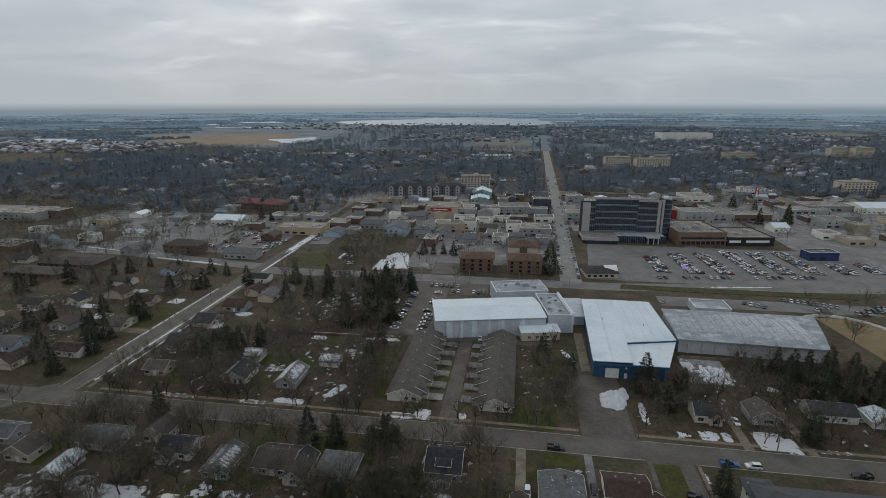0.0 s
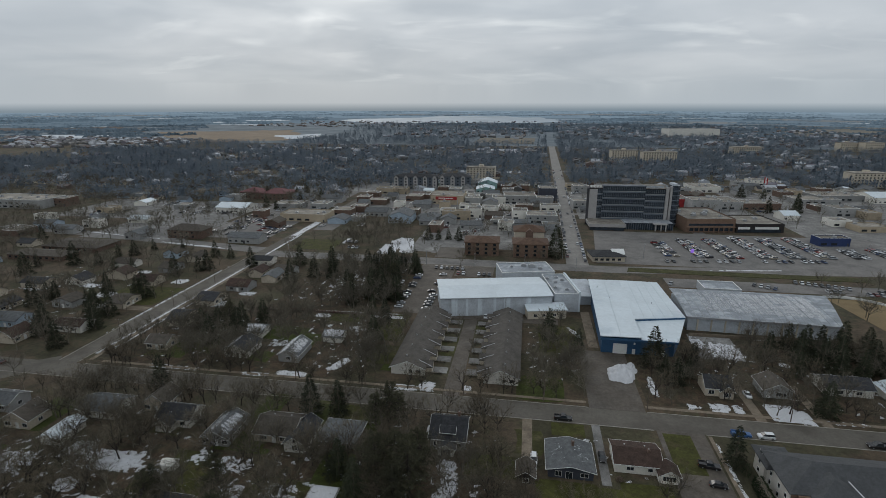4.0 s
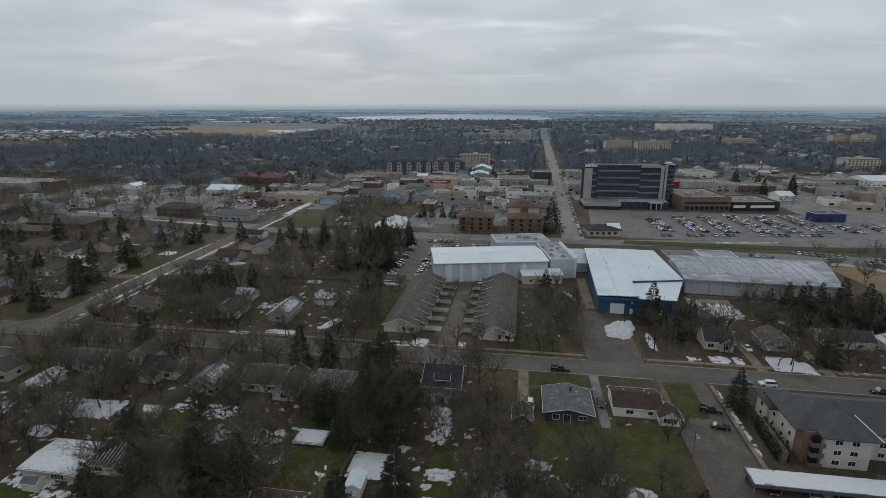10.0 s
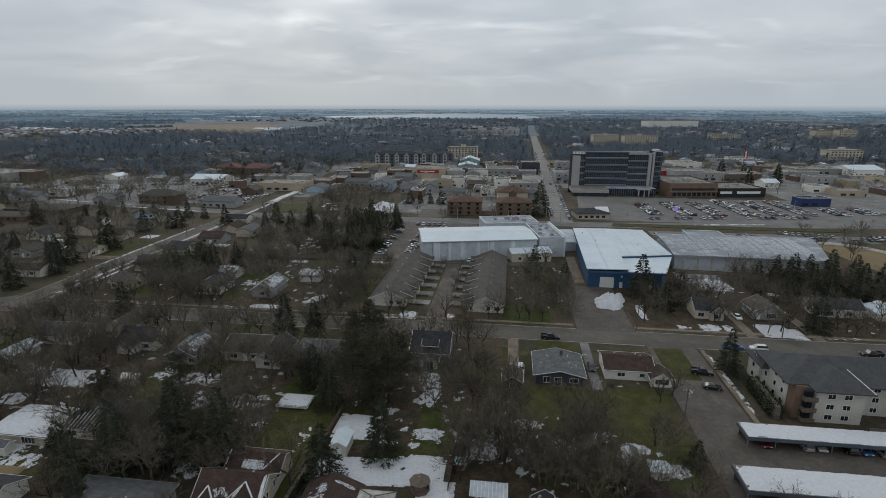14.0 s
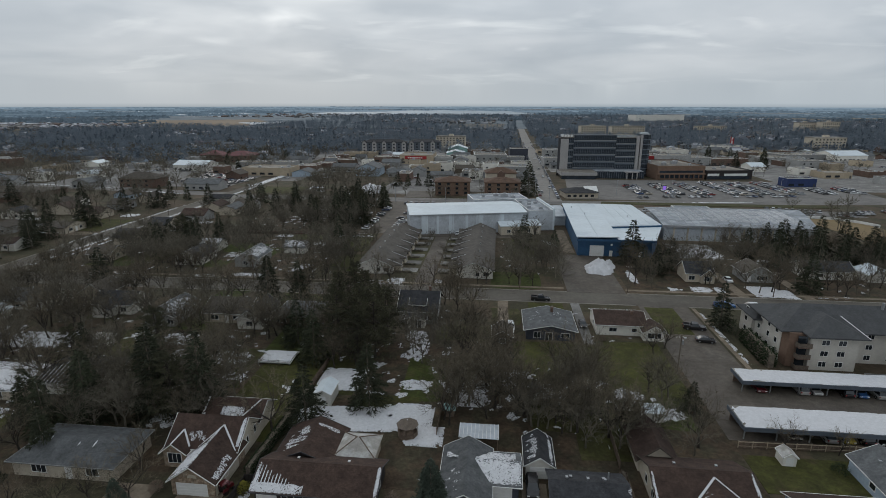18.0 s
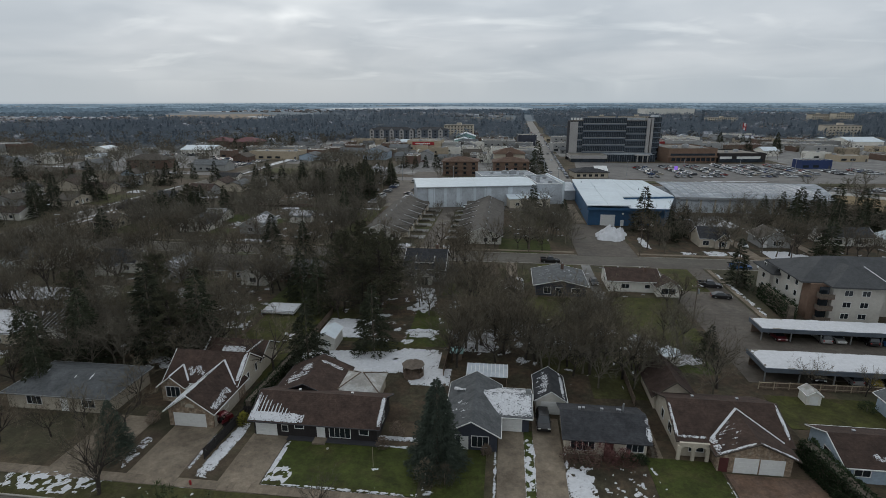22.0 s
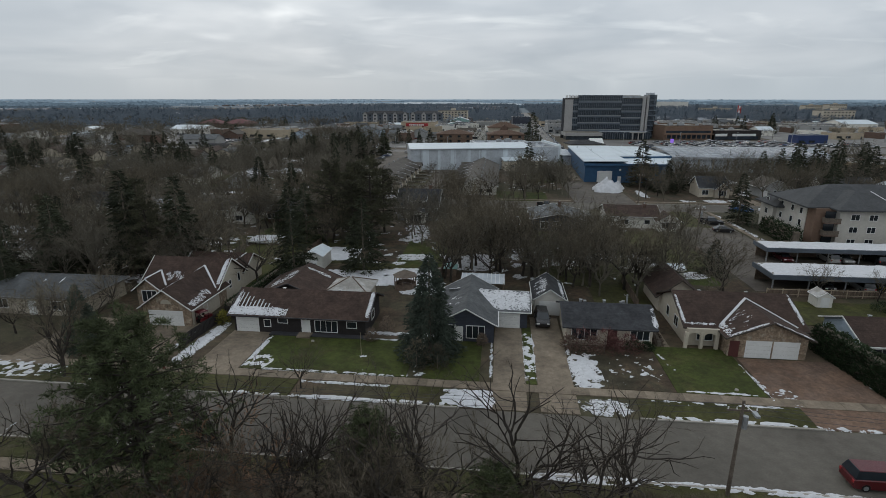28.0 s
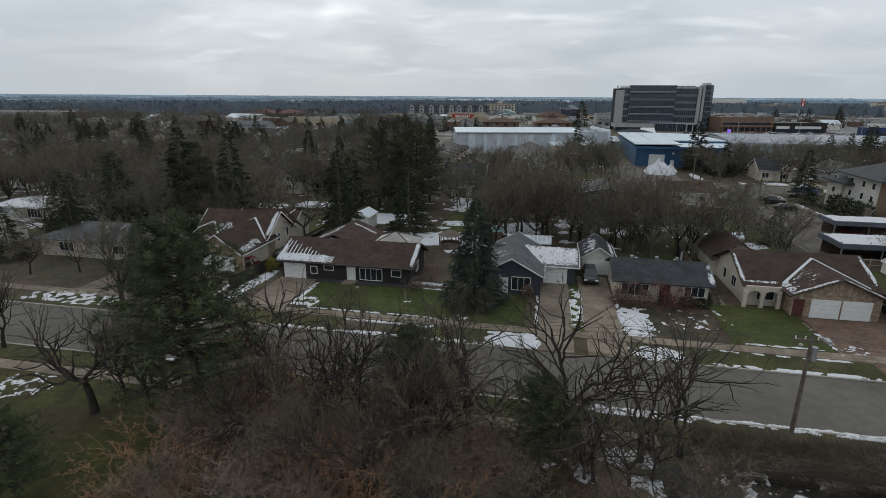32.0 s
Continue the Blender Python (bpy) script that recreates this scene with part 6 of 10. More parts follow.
    # pale blue house behind the hedge
    t = house(49.2, 64.2, 13.0, 8.0, 2.4, 1.7, "x", M_SIDING_BLUE, M_SHINGLE_BROWN, "pale blue bungalow with brown roof and white door", over=0.5,
              openings=[("f", -4.6, 1.0, 1.8, 0.9, "w"), ("f", -0.8, 0, 1.0, 2.05, "d"), ("f", 2.8, 0.6, 3.4, 1.5, "w"), ("l", 0, 1.0, 1.2, 1.0, "w")], trim=M_TRIM)
    roof_snow(t, -3.5, 1.5, -3.9, -2.6, slope(2.4, 1.7, 4.0, "f"), 0.38, 16, 0.05, 0.6)
    part("stair_rail", Geo().bar((-1.5, -4.0, 0.9), (-1.5, -5.6, 0.5), 0.05, 0.05).bar((-0.1, -4.0, 0.9), (-0.1, -5.6, 0.5), 0.05, 0.05).box(-1.4, -0.2, -5.2, -4.0, -0.1, 0.35), M_STEEL, t)
    house(61.2, 73.4, 8.0, 9.0, 2.6, 2.0, "y", M_SIDING_BLUE, M_SHINGLE_GREY, "pale blue cottage with light grey roof", openings=[("f", 0, 1, 2.0, 1.2, "w"), ("l", 1, 1, 1.2, 1.2, "w")])
    # grey bungalow at the end of the row
    t = house(-66.0, 67.5, 17.0, 9.0, 2.6, 1.7, "x", M_SIDING_B, M_SHINGLE_GREY, "beige bungalow with pale grey hipped roof", hip=True, over=0.6, fascia=M_SIDING_G,
              openings=[("f", -4, 0.9, 2.4, 1.3, "w"), ("f", 1, 0, 1.0, 2.0, "d"), ("f", 5, 0.9, 2.0, 1.2, "w")])
    for k in range(13):
        x, y = -5.6 + 0.88 * k, -4.6 + 1.1 * (k * 5 % 3)
        roof_snow(t, x, x + 0.28, y, y + 1.1 + 0.7 * (k * 7 % 4) / 2, slope(2.6, 1.7, 4.5, "f"), 0.78, 44 + k, 0.04, 0.6)
    house(-93, 66, 15, 9, 2.6, 2.0, "x", M_SIDING_W, M_SHINGLE_DARK, "white bungalow with dark roof among trees", openings=[("f", -4, 0.9, 2.4, 1.3, "w"), ("f", 1, 0, 1.0, 2.0, "d")])
    house(-120, 67, 15, 9, 2.6, 2.0, "x", M_SIDING_B, M_SHINGLE_TAUPE, "beige bungalow with taupe roof among trees", openings=[("f", -4, 0.9, 2.4, 1.3, "w"), ("f", 1, 0, 1.0, 2.0, "d")])
    house(-150, 66, 15, 9, 2.6, 2.0, "x", M_SIDING_W, M_SHINGLE_GREY, "white bungalow with grey roof among trees", openings=[("f", -4, 0.9, 2.4, 1.3, "w")])


near_houses()


# ---- houses of the middle block and across the second street ----
def mid_houses():
    W = [("f", -3, 0.9, 2.0, 1.2, "w"), ("f", 0.3, 0, 1.0, 2.05, "d"), ("f", 3, 0.9, 1.6, 1.2, "w"), ("l", 0, 0.9, 1.4, 1.1, "w"), ("r", 0, 0.9, 1.4, 1.1, "w")]
    t = house(-20.0, 134.0, 10.0, 12.0, 3.6, 3.4, "x", M_SIDING_G, M_SHINGLE_DARK, "one-and-a-half storey grey house with dark roof and dormer", over=0.6,
              openings=[("f", -3.3, 1.0, 1.2, 1.4, "w"), ("f", 3.3, 1.0, 1.2, 1.4, "w"), ("f", 0, 0, 2.6, 2.1, "w", 1), ("r", -2, 1, 1.2, 1.4, "w"), ("r", 0, 4.2, 1.2, 1.2, "w")],
              wings=[(0.0, -7.2, 4.6, 3.2, 2.6, 1.0, "y", M_SIDING_W, None), (0.0, -3.4, 3.6, 3.0, 5.2, 0.9, "x", M_SIDING_W, None)], chimney=(2.5, 1.5, 7.8))
    window(t, pose(0, -4.92, 4.1), 2.4, 0.8)
    t = house(14.2, 127.2, 11.8, 12.0, 2.7, 1.3, "y", M_SIDING_NAVY, M_SHINGLE_GREY, "wide low house with pale grey-blue roof", over=0.7,
          openings=[("f", -3.2, 0.6, 1.6, 1.5, "w"), ("f", -0.4, 0, 1.7, 2.1, "w"), ("f", 3.6, 0.9, 2.0, 1.1, "w"), ("r", 3, 1, 1.6, 1.1, "w")], chimney=(1.0, 3.0, 5.2))
    for sd in "lr":
        roof_snow(t, -6.2, 6.2, -5.8, -0.2, slope(2.7, 1.3, 5.9, sd), 0.14, 31, 0.04, 0.5)
    house(32.2, 131.0, 12.0, 10.0, 2.8, 1.7, "x", M_SIDING_W, M_SHINGLE_BROWN, "white bungalow with brown roof and sun porch", over=0.5,
          openings=[("f", 3.2, 1.1, 1.2, 0.9, "w"), ("f", -2, 1.0, 1.8, 1.0, "w"), ("f", 0, 0.8, 3.2, 1.3, "w", 1), ("l", 0, 1, 1.4, 1, "w")], wings=[(7.4, -5.4, 5.0, 4.6, 2.4, 1.5, "y", None, None)], chimney=(3.2, -1.0, 5.0))
    house(2.4, 120.5, 4.6, 6.0, 2.2, 1.4, "y", M_SIDING_BLACK, M_SHINGLE_TAUPE, "small dark garage with white fascia", name="garage", over=0.4, vents=0, openings=[("f", 0, 0.4, 1.4, 1.2, "w")])
    t = house(-51.6, 128.0, 11.0, 10.0, 2.7, 2.0, "x", M_BRICK, M_SHINGLE_GREY, "brick bungalow with pale snow-streaked hipped roof", hip=True, over=0.7,
              openings=[("f", -4, 0.9, 2.6, 1.2, "w"), ("f", 1.2, 0, 1.0, 2.0, "d"), ("f", 4, 0.9, 1.4, 1.1, "w")])
    t = house(-71.0, 128.5, 12.0, 11.0, 2.8, 2.4, "x", M_SIDING_B, M_SHINGLE_TAUPE, "beige house with dark taupe roof", openings=W)
    house(-62.8, 125.8, 6.5, 12.0, 2.8, 2.2, "y", M_SIDING_W, M_SHINGLE_DARK, "white gabled house with dark roof and carport", openings=[("f", 0, 0.9, 1.6, 1.2, "w"), ("r", 2, 1, 1.4, 1.2, "w"), ("f", 0, 3.2, 0.8, 0.9, "w")])
    house(-105.0, 129.5, 11.0, 8.0, 3.0, 2.4, "x", M_SIDING_W, M_SHINGLE_DARK, "white house with dark roof and small porch", openings=W, wings=[(-1.5, -5.0, 5.0, 4.0, 2.6, 1.6, "y", None, None)])
    t = house(-87.0, 125.0, 8.0, 12.0, 2.8, 2.0, "y", M_SIDING_G, M_SHINGLE_GREY, "grey house with pale frosted roof", openings=W)
    roof_snow(t, -6.3, 6.3, -4.2, -0.4, slope(2.8, 2.0, 4.0, "r"), 0.5, 20, 0.05, 0.7)
    roof_snow(t, -6.3, 6.3, -4.2, -0.4, slope(2.8, 2.0, 4.0, "l"), 0.45, 20, 0.05, 0.7)
    house(-116.0, 136, 8.0, 8.0, 3.4, 2.6, "y", M_SIDING_B, M_SHINGLE_TAUPE, "beige gabled house among trees", openings=W)
    house(-132.0, 130.5, 13.0, 9.5, 2.8, 2.0, "x", M_SIDING_W, M_SHINGLE_GREY, "white bungalow with blue-grey roof", openings=W)
    t = house(-135.0, 116.5, 6.0, 10.0, 2.4, 1.2, "y", M_SIDING_W, M_METALROOF, "long white shed with pale metal roof", name="shed", vents=0, openings=[("f", 0, 0, 2.4, 2.0, "g")])
    house(-152.0, 121.0, 9.0, 8.0, 3.2, 2.6, "y", M_SIDING_B, M_SHINGLE_TAUPE, "tan gabled house among bare trees", openings=W)
    house(-168.0, 128.0, 11.0, 8.0, 2.8, 2.0, "x", M_SIDING_G, M_SHINGLE_GREY, "grey bungalow near the corner", openings=W)
    # back-lot roofs seen in the yards
    t = house(-99.4, 87.4, 13.6, 10.0, 2.2, 0.5, "x", M_SIDING_B, M_SHINGLE_GREY, "low garage under a thick white snow cover", name="garage", vents=0, openings=[("f", 2, 0.4, 3.0, 1.6, "w")])
    for sd in "fb":
        roof_snow(t, -7.2, 7.2, -5.4, 0.2, slope(2.2, 0.5, 5.0, sd), 1.15, 21, 0.10, 1.5)
    t = house(-86.0, 91.0, 14.0, 11.0, 2.5, 2.0, "x", M_SIDING_W, M_SHINGLE_DARK, "white house with dark hipped metal roof streaked with snow", hip=True, openings=[("f", -4, 0.9, 2.0, 1.1, "w"), ("f", 1.5, 0.9, 1.4, 1.1, "w")])
    for k in range(17):
        x = -6.8 + k * 0.85
        f = min(1.0, (7.5 - abs(x)) / 6.0)
        part("snow_line", Geo().bar((x, -6.0, 2.74), (x, -6.0 + 6.0 * f, 2.74 + 2.0 * f), 0.22, 0.03), M_SNOW, t, "snow lying in the roof rib" if k == 0 else "")
    t = house(-48.4, 104.6, 6.4, 4.6, 0.55, 0.2, "x", M_WOOD, M_FLATROOF, "low snow-covered wooden platform on the lawn", name="shed", vents=0)
    roof_snow(t, -3.5, 3.5, -2.7, 0.1, slope(0.55, 0.2, 2.3, "f"), 1.1, 23, 0.1)
    roof_snow(t, -3.5, 3.5, -2.7, 0.1, slope(0.55, 0.2, 2.3, "b"), 1.1, 24, 0.1)
    t = house(-32.3, 89.5, 3.2, 5.0, 2.5, 0.8, "y", M_SIDING_W, M_METALROOF, "white garden shed with snow on its roof", name="shed", vents=0, over=0.2, openings=[("f", 0, 0, 1.0, 1.9, "d")])
    t = house(9.0, 94.5, 2.4, 3.0, 2.0, 0.8, "y", M_WOOD, M_SHINGLE_GREY, "small grey wooden garden shed", name="shed", vents=0, over=0.2, openings=[("f", 0, 0, 0.9, 1.8, "d")])
    t = house(25.5, 93.0, 3.0, 3.2, 2.0, 0.7, "y", M_SIDING_W, M_SHINGLE_GREY, "pale garden shed with frosted roof", name="shed", vents=0, over=0.2)
    roof_snow(t, -1.8, 1.8, -1.8, 0.0, slope(2.0, 0.7, 1.5, "l"), 0.9, 25)
    t = house(30.0, 89.5, 3.4, 3.0, 1.9, 0.5, "x", M_SIDING_W, M_METALROOF, "pale garden shed with snowy roof", name="shed", vents=0, over=0.2)
    t = house(48.3, 78.9, 2.1, 2.3, 1.6, 0.7, "y", M_SIDING_W, M_FROST, "small white barn-shaped garden shed", name="shed", vents=0, over=0.15, openings=[("f", 0, 0, 1.0, 1.5, "d")])
    t = house(-114, 80, 4.0, 3.6, 2.0, 1.0, "x", M_SIDING_G, M_SHINGLE_GREY, "blue-grey garden shed among trees", name="shed", vents=0, over=0.2, openings=[("f", 0, 0, 1.0, 1.8, "d")])
    t = house(-93.5, 108.0, 3.6, 2.6, 2.0, 0.8, "x", M_SIDING_W, M_SIDING_W, "white garden shed beside snow", name="shed", vents=0, over=0.2)
    t = house(-100.5, 79.6, 3.6, 2.2, 1.9, 0.6, "x", M_SIDING_W, M_SHINGLE_GREY, "white garden shed with grey roof", name="shed", vents=0, over=0.2)
    # across the second street
    house(66.8, 175.0, 8.5, 8.5, 3.0, 2.8, "x", M_SIDING_B, M_SHINGLE_DARK, "grey-beige cottage with steep dark roof and gabled bay", over=0.4,
          openings=[("f", -2.4, 0.8, 1.8, 1.4, "w"), ("f", 0, 0.8, 2.2, 1.4, "w", 1), ("r", 0, 1, 1.2, 1.3, "w")], wings=[(2.2, -4.6, 4.2, 2.0, 2.8, 1.9, "y", None, None)])
    house(86.0, 177.0, 9.0, 9.0, 3.0, 2.4, "y", M_SIDING_G, M_SHINGLE_TAUPE, "grey house with taupe gable roof and wide window", openings=[("f", 1.0, 0.8, 3.0, 1.4, "w"), ("f", -3, 0, 1.0, 2.0, "d")])
    house(110.5, 182.0, 15.0, 9.0, 3.0, 2.2, "x", M_SIDING_W, M_SHINGLE_DARK, "white house with dark roof among spruces", openings=W)
    house(126.0, 180.0, 9.0, 8.0, 2.6, 1.6, "y", M_SIDING_W, M_METALROOF, "white garage with snow-pale roof", name="garage")
    house(150.0, 176.0, 12.0, 9.0, 3.0, 2.2, "x", M_SIDING_B, M_SHINGLE_BROWN, "beige house with brown roof", openings=W)
    t = house(-110.5, 176.5, 10.0, 11.0, 3.0, 2.2, "y", M_SIDING_W, M_SHINGLE_DARK, "white house with dark blue-grey roof", openings=[("f", -2.6, 1.0, 2.2, 1.2, "w"), ("f", 0.6, 0.5, 0.9, 1.5, "w"), ("f", 2.8, 0.8, 0.8, 1.4, "w")])
    roof_snow(t, -5.8, 5.8, -5.2, -2.6, slope(3.0, 2.2, 5.0, "l"), 0.7, 26)
    t = house(-88.5, 177.0, 8.0, 13.0, 3.0, 2.4, "y", M_SIDING_G, M_SHINGLE_GREY, "grey house with snow-covered roof", openings=[("f", 0, 1.0, 1.6, 1.3, "w"), ("f", 0, 3.4, 0.8, 0.8, "w")])
    roof_snow(t, -6.8, 6.8, -4.4, -0.2, slope(3.0, 2.4, 4.0, "l"), 0.95, 27)
    roof_snow(t, -6.8, 6.8, -4.4, -0.2, slope(3.0, 2.4, 4.0, "r"), 0.6, 28)
    t = house(-78.0, 193.0, 8.0, 7.0, 2.6, 1.6, "x", M_SIDING_W, M_SHINGLE_GREY, "white garage with snowy roof", name="garage")
    roof_snow(t, -4.4, 4.4, -3.8, 0, slope(2.6, 1.6, 3.5, "f"), 0.8, 29)
    t = house(-113.0, 193.0, 8.0, 8.0, 2.6, 1.6, "x", M_SIDING_W, M_SHINGLE_GREY, "white garage under snow", name="garage")
    roof_snow(t, -4.4, 4.4, -4.3, 0, slope(2.6, 1.6, 4.0, "f"), 0.9, 29)
    house(-146.0, 176.0, 9.0, 8.0, 2.8, 2.2, "x", M_SIDING_B, M_SHINGLE_TAUPE, "beige house among bare trees", openings=W)


mid_houses()


# ---- row houses ----
def row_houses(u, v0, v1, label, end_label):
    top = thing("row_house", at(u, (v0 + v1) / 2), label, "row house")
    n, L = 6, (v1 - v0)
    part("wall", Geo().body(-6.2, 6.2, -L / 2, L / 2, -0.3, 2.9, 2.6, "y"), M_SIDING_W, top, end_label)
    rf = part("roof", Geo().gable(-6.2, 6.2, -L / 2, L / 2, 2.9, 2.6, "y", 0.6), M_SHINGLE_ROW, top)
    s = -1 if u > -20 else 1
    for i in range(n):
        y = -L / 2 + L * (i + 0.5) / n
        x = s * 6.2
        part("porch_gable", Geo().body(min(x, x + s * 2.4), max(x, x + s * 2.4), y - 2.2, y + 2.2, -0.3, 2.6, 1.4, "x"), M_SIDING_B, top, "small gabled porch")
        pr = part("porch_roof", Geo().gable(min(x - s * 3, x + s * 2.4), max(x - s * 3, x + s * 2.4), y - 2.2, y + 2.2, 2.6, 1.4, "x", 0.4), M_SHINGLE_ROW, top)
        part("snow_line", Geo().bar((x - s * 3, y - 0.3, 4.3), (x + s * 2.7, y - 2.4, 2.9), 0.16, 0.05), M_SNOW, pr, "line of snow along the valley")
        window(top, pose(x + s * 2.42, y, 0.9, 0, 0, 90 if s > 0 else -90), 1.6, 1.2)
        door(top, pose(x + s * 0.03, y + 3.1, 0, 0, 0, 90 if s > 0 else -90), 0.9, 2.0, M_TRIM_DK)
        part("chimney", shared(("row_vent",), lambda: Geo().box(-0.2, 0.2, -0.2, 0.2, 0, 0.8, 0.03), M_STEEL), None, top, m=pose(-s * 1.2, y, 5.0))
    for x, w in ((1.2, 0.9), (4.0, 1.6)):
        window(top, pose(x, -L / 2 - 0.02, 1.0), w, 1.0, M_TRIM_DK)
    part("fascia", Geo().bar((-6.9, -L / 2 - 0.64, 2.85), (0, -L / 2 - 0.64, 5.72), 0.08, 0.25).bar((6.9, -L / 2 - 0.64, 2.85), (0, -L / 2 - 0.64, 5.72), 0.08, 0.25), M_TRIM, rf)


row_houses(-41.0, 168.5, 223.0, "long low row of townhouses with taupe shingle roof", "pale beige end wall")
row_houses(-6.8, 166.8, 226.0, "long low row of townhouses with white gable end", "white siding end wall")
for i in range(6):
    for u in (-31.5, -15.5):
        flat("parking_bay", u - 3.2 if u < -20 else u - 4.4, u + 4.6 if u < -20 else u + 2.8, 171.5 + i * 9, 176.0 + i * 9, 0.058, M_GRAVEL, "gravel parking bay between low hedges", "parking bay")


# ---- walk-up apartments and carports ----
def apartments():
    top = thing("apartment_block", at(0, 0), "cream three-storey walk-up apartments with grey roof", "apartment building")
    h = 8.0
    part("wall", Geo().box(65.0, 110, 116.5, 128.5, -0.3, h), M_PALEWALL, top)
    part("wing_wall", Geo().box(69.0, 78.8, 112.2, 116.5, -0.3, h), M_PALEWALL, top, "cream projecting front")
    part("wing_wall", Geo().box(92, 101, 112.2, 116.5, -0.3, h), M_PALEWALL, top, "cream projecting front")
    part("wing_wall", Geo().box(64.2, 70.5, 128.5, 134.5, -0.3, h - 2.2), M_PALEWALL, top, "cream rear wing")
    part("brick_pier", Geo().box(65.1, 69.0, 113.4, 116.5, -0.3, h, 0.02), M_BROWNBRICK, top, "brown brick corner")
    rf = part("roof", Geo().hip(64.4, 110.5, 115, 129, h, 3.6, 1.1, 0.3), M_SHINGLE_SLATE, top, "dark grey shingle hip roof")
    part("wing_roof", Geo().hip(68.6, 79.2, 111.6, 124.5, h, 2.9, 0.8, 0.3), M_SHINGLE_SLATE, top)
    part("wing_roof", Geo().hip(91.6, 101.4, 111.6, 124.5, h, 2.9, 0.8, 0.3), M_SHINGLE_SLATE, top)
    part("wing_roof", Geo().hip(63.8, 71, 126, 134.9, h - 2.2, 2.0, 0.7, 0.3), M_SHINGLE_SLATE, top)
    for a, b in (((79.9, 110.9, 8.35), (76.5, 116.4, 11.3)), ((91.0, 110.9, 8.35), (94.5, 116.2, 11.3))):
        part("snow_line", Geo().bar(a, b, 0.3, 0.06), M_SNOW, rf)
    part("flue", Geo().tube((88, 121, 11), (88, 121, 13), 0.3, 0.3, 8), M_STEEL, top)
    for x, y in ((70, 125), (74, 126), (82, 125), (86, 125.5)):
        part("roof_vent", shared(("vent",), lambda: Geo().box(-0.15, 0.15, -0.15, 0.15, 0, 0.32), M_STEEL), None, top, m=pose(x, y, 9.6))
    for j in range(3):
        z = 0.9 + j * 2.55
        for x in (72.0, 75.4, 94.5, 98.0):
            window(top, pose(x, 112.18, z), 1.5, 1.1, M_TRIM, 1)
        for x in (80.3, 83.8, 88.5):
            window(top, pose(x, 116.48, z), 1.3, 1.1, M_TRIM, 1)
        for y in (118.5, 122.0, 126.5):
            window(top, pose(64.98, y, z, 0, 0, 270), 1.0, 1.2, M_TRIM, 0)
        for y in (131.5,):
            window(top, pose(64.18, y, z - 0.1, 0, 0, 270), 1.2, 1.2, M_TRIM, 0)
        b = part("balcony", Geo().box(66.2, 69.0, 111.4, 112.9, j * 2.6 + 0.1, j * 2.6 + 0.3), M_BRICK, top, "small brown recessed balcony")
        g = Geo().prism([(66.2, 111.4), (69.0, 111.4), (69.0, 111.46), (66.26, 111.46), (66.26, 112.9), (66.2, 112.9)], j * 2.6 + 0.3, j * 2.6 + 1.25)
        part("railing", g, M_POLE, b)
        part("balcony_door", Geo().box(66.6, 68.6, 112.8, 112.9, j * 2.6 + 0.3, j * 2.6 + 2.4), M_GLASS, b)
    door(top, pose(79.4, 116.45, 0), 1.0, 2.1, M_TRIM_DK)
    part("fence", Geo().box(79, 92, 109.3, 109.36, 0, 1.2), M_STEEL, top)
    for name, u0, u1, v0, v1 in (("carport", 50.2, 96, 100.0, 105.4), ("carport", 43.6, 84, 83.6, 90.6)):
        c = thing(name, at(0, 0), "long flat carport with snow on its grey roof", "carport", "carports")
        rf = part("roof", Geo().box(u0, u1, v0, v1, 2.75, 2.95), M_FLATROOF, c)
        part("fascia", Geo().box(u0 - 0.1, u1 + 0.1, v0 - 0.12, v0, 2.25, 3.05).box(u0 - 0.12, u0, v0, v1, 2.25, 3.05), M_DARKCLAD, rf, "slate grey metal fascia")
        part("back_wall", Geo().box(u0 + 0.5, u1, v1 - 0.35, v1 - 0.2, -0.3, 2.6), M_WOOD, c)
        for k in range(int((u1 - u0) / 5.4) + 1):
            part("post", shared(("carport_post",), lambda: Geo().box(-0.09, 0.09, -0.09, 0.09, -0.2, 2.75), M_STEEL), None, c, m=pose(u0 + 0.6 + k * 5.4, v0 + 1.0, 0))
        SNOW_N[0] += 1
        sn = snow_sheet(u1 - u0 - 0.4, v1 - v0 - 0.3, 0.08, SNOW_N[0], 1.05, 0.45, 2.0)
        part("snow", sn, M_SNOW, c, "even old snow on the flat roof", pose((u0 + u1) / 2, (v0 + v1) / 2, 2.97), True)


apartments()


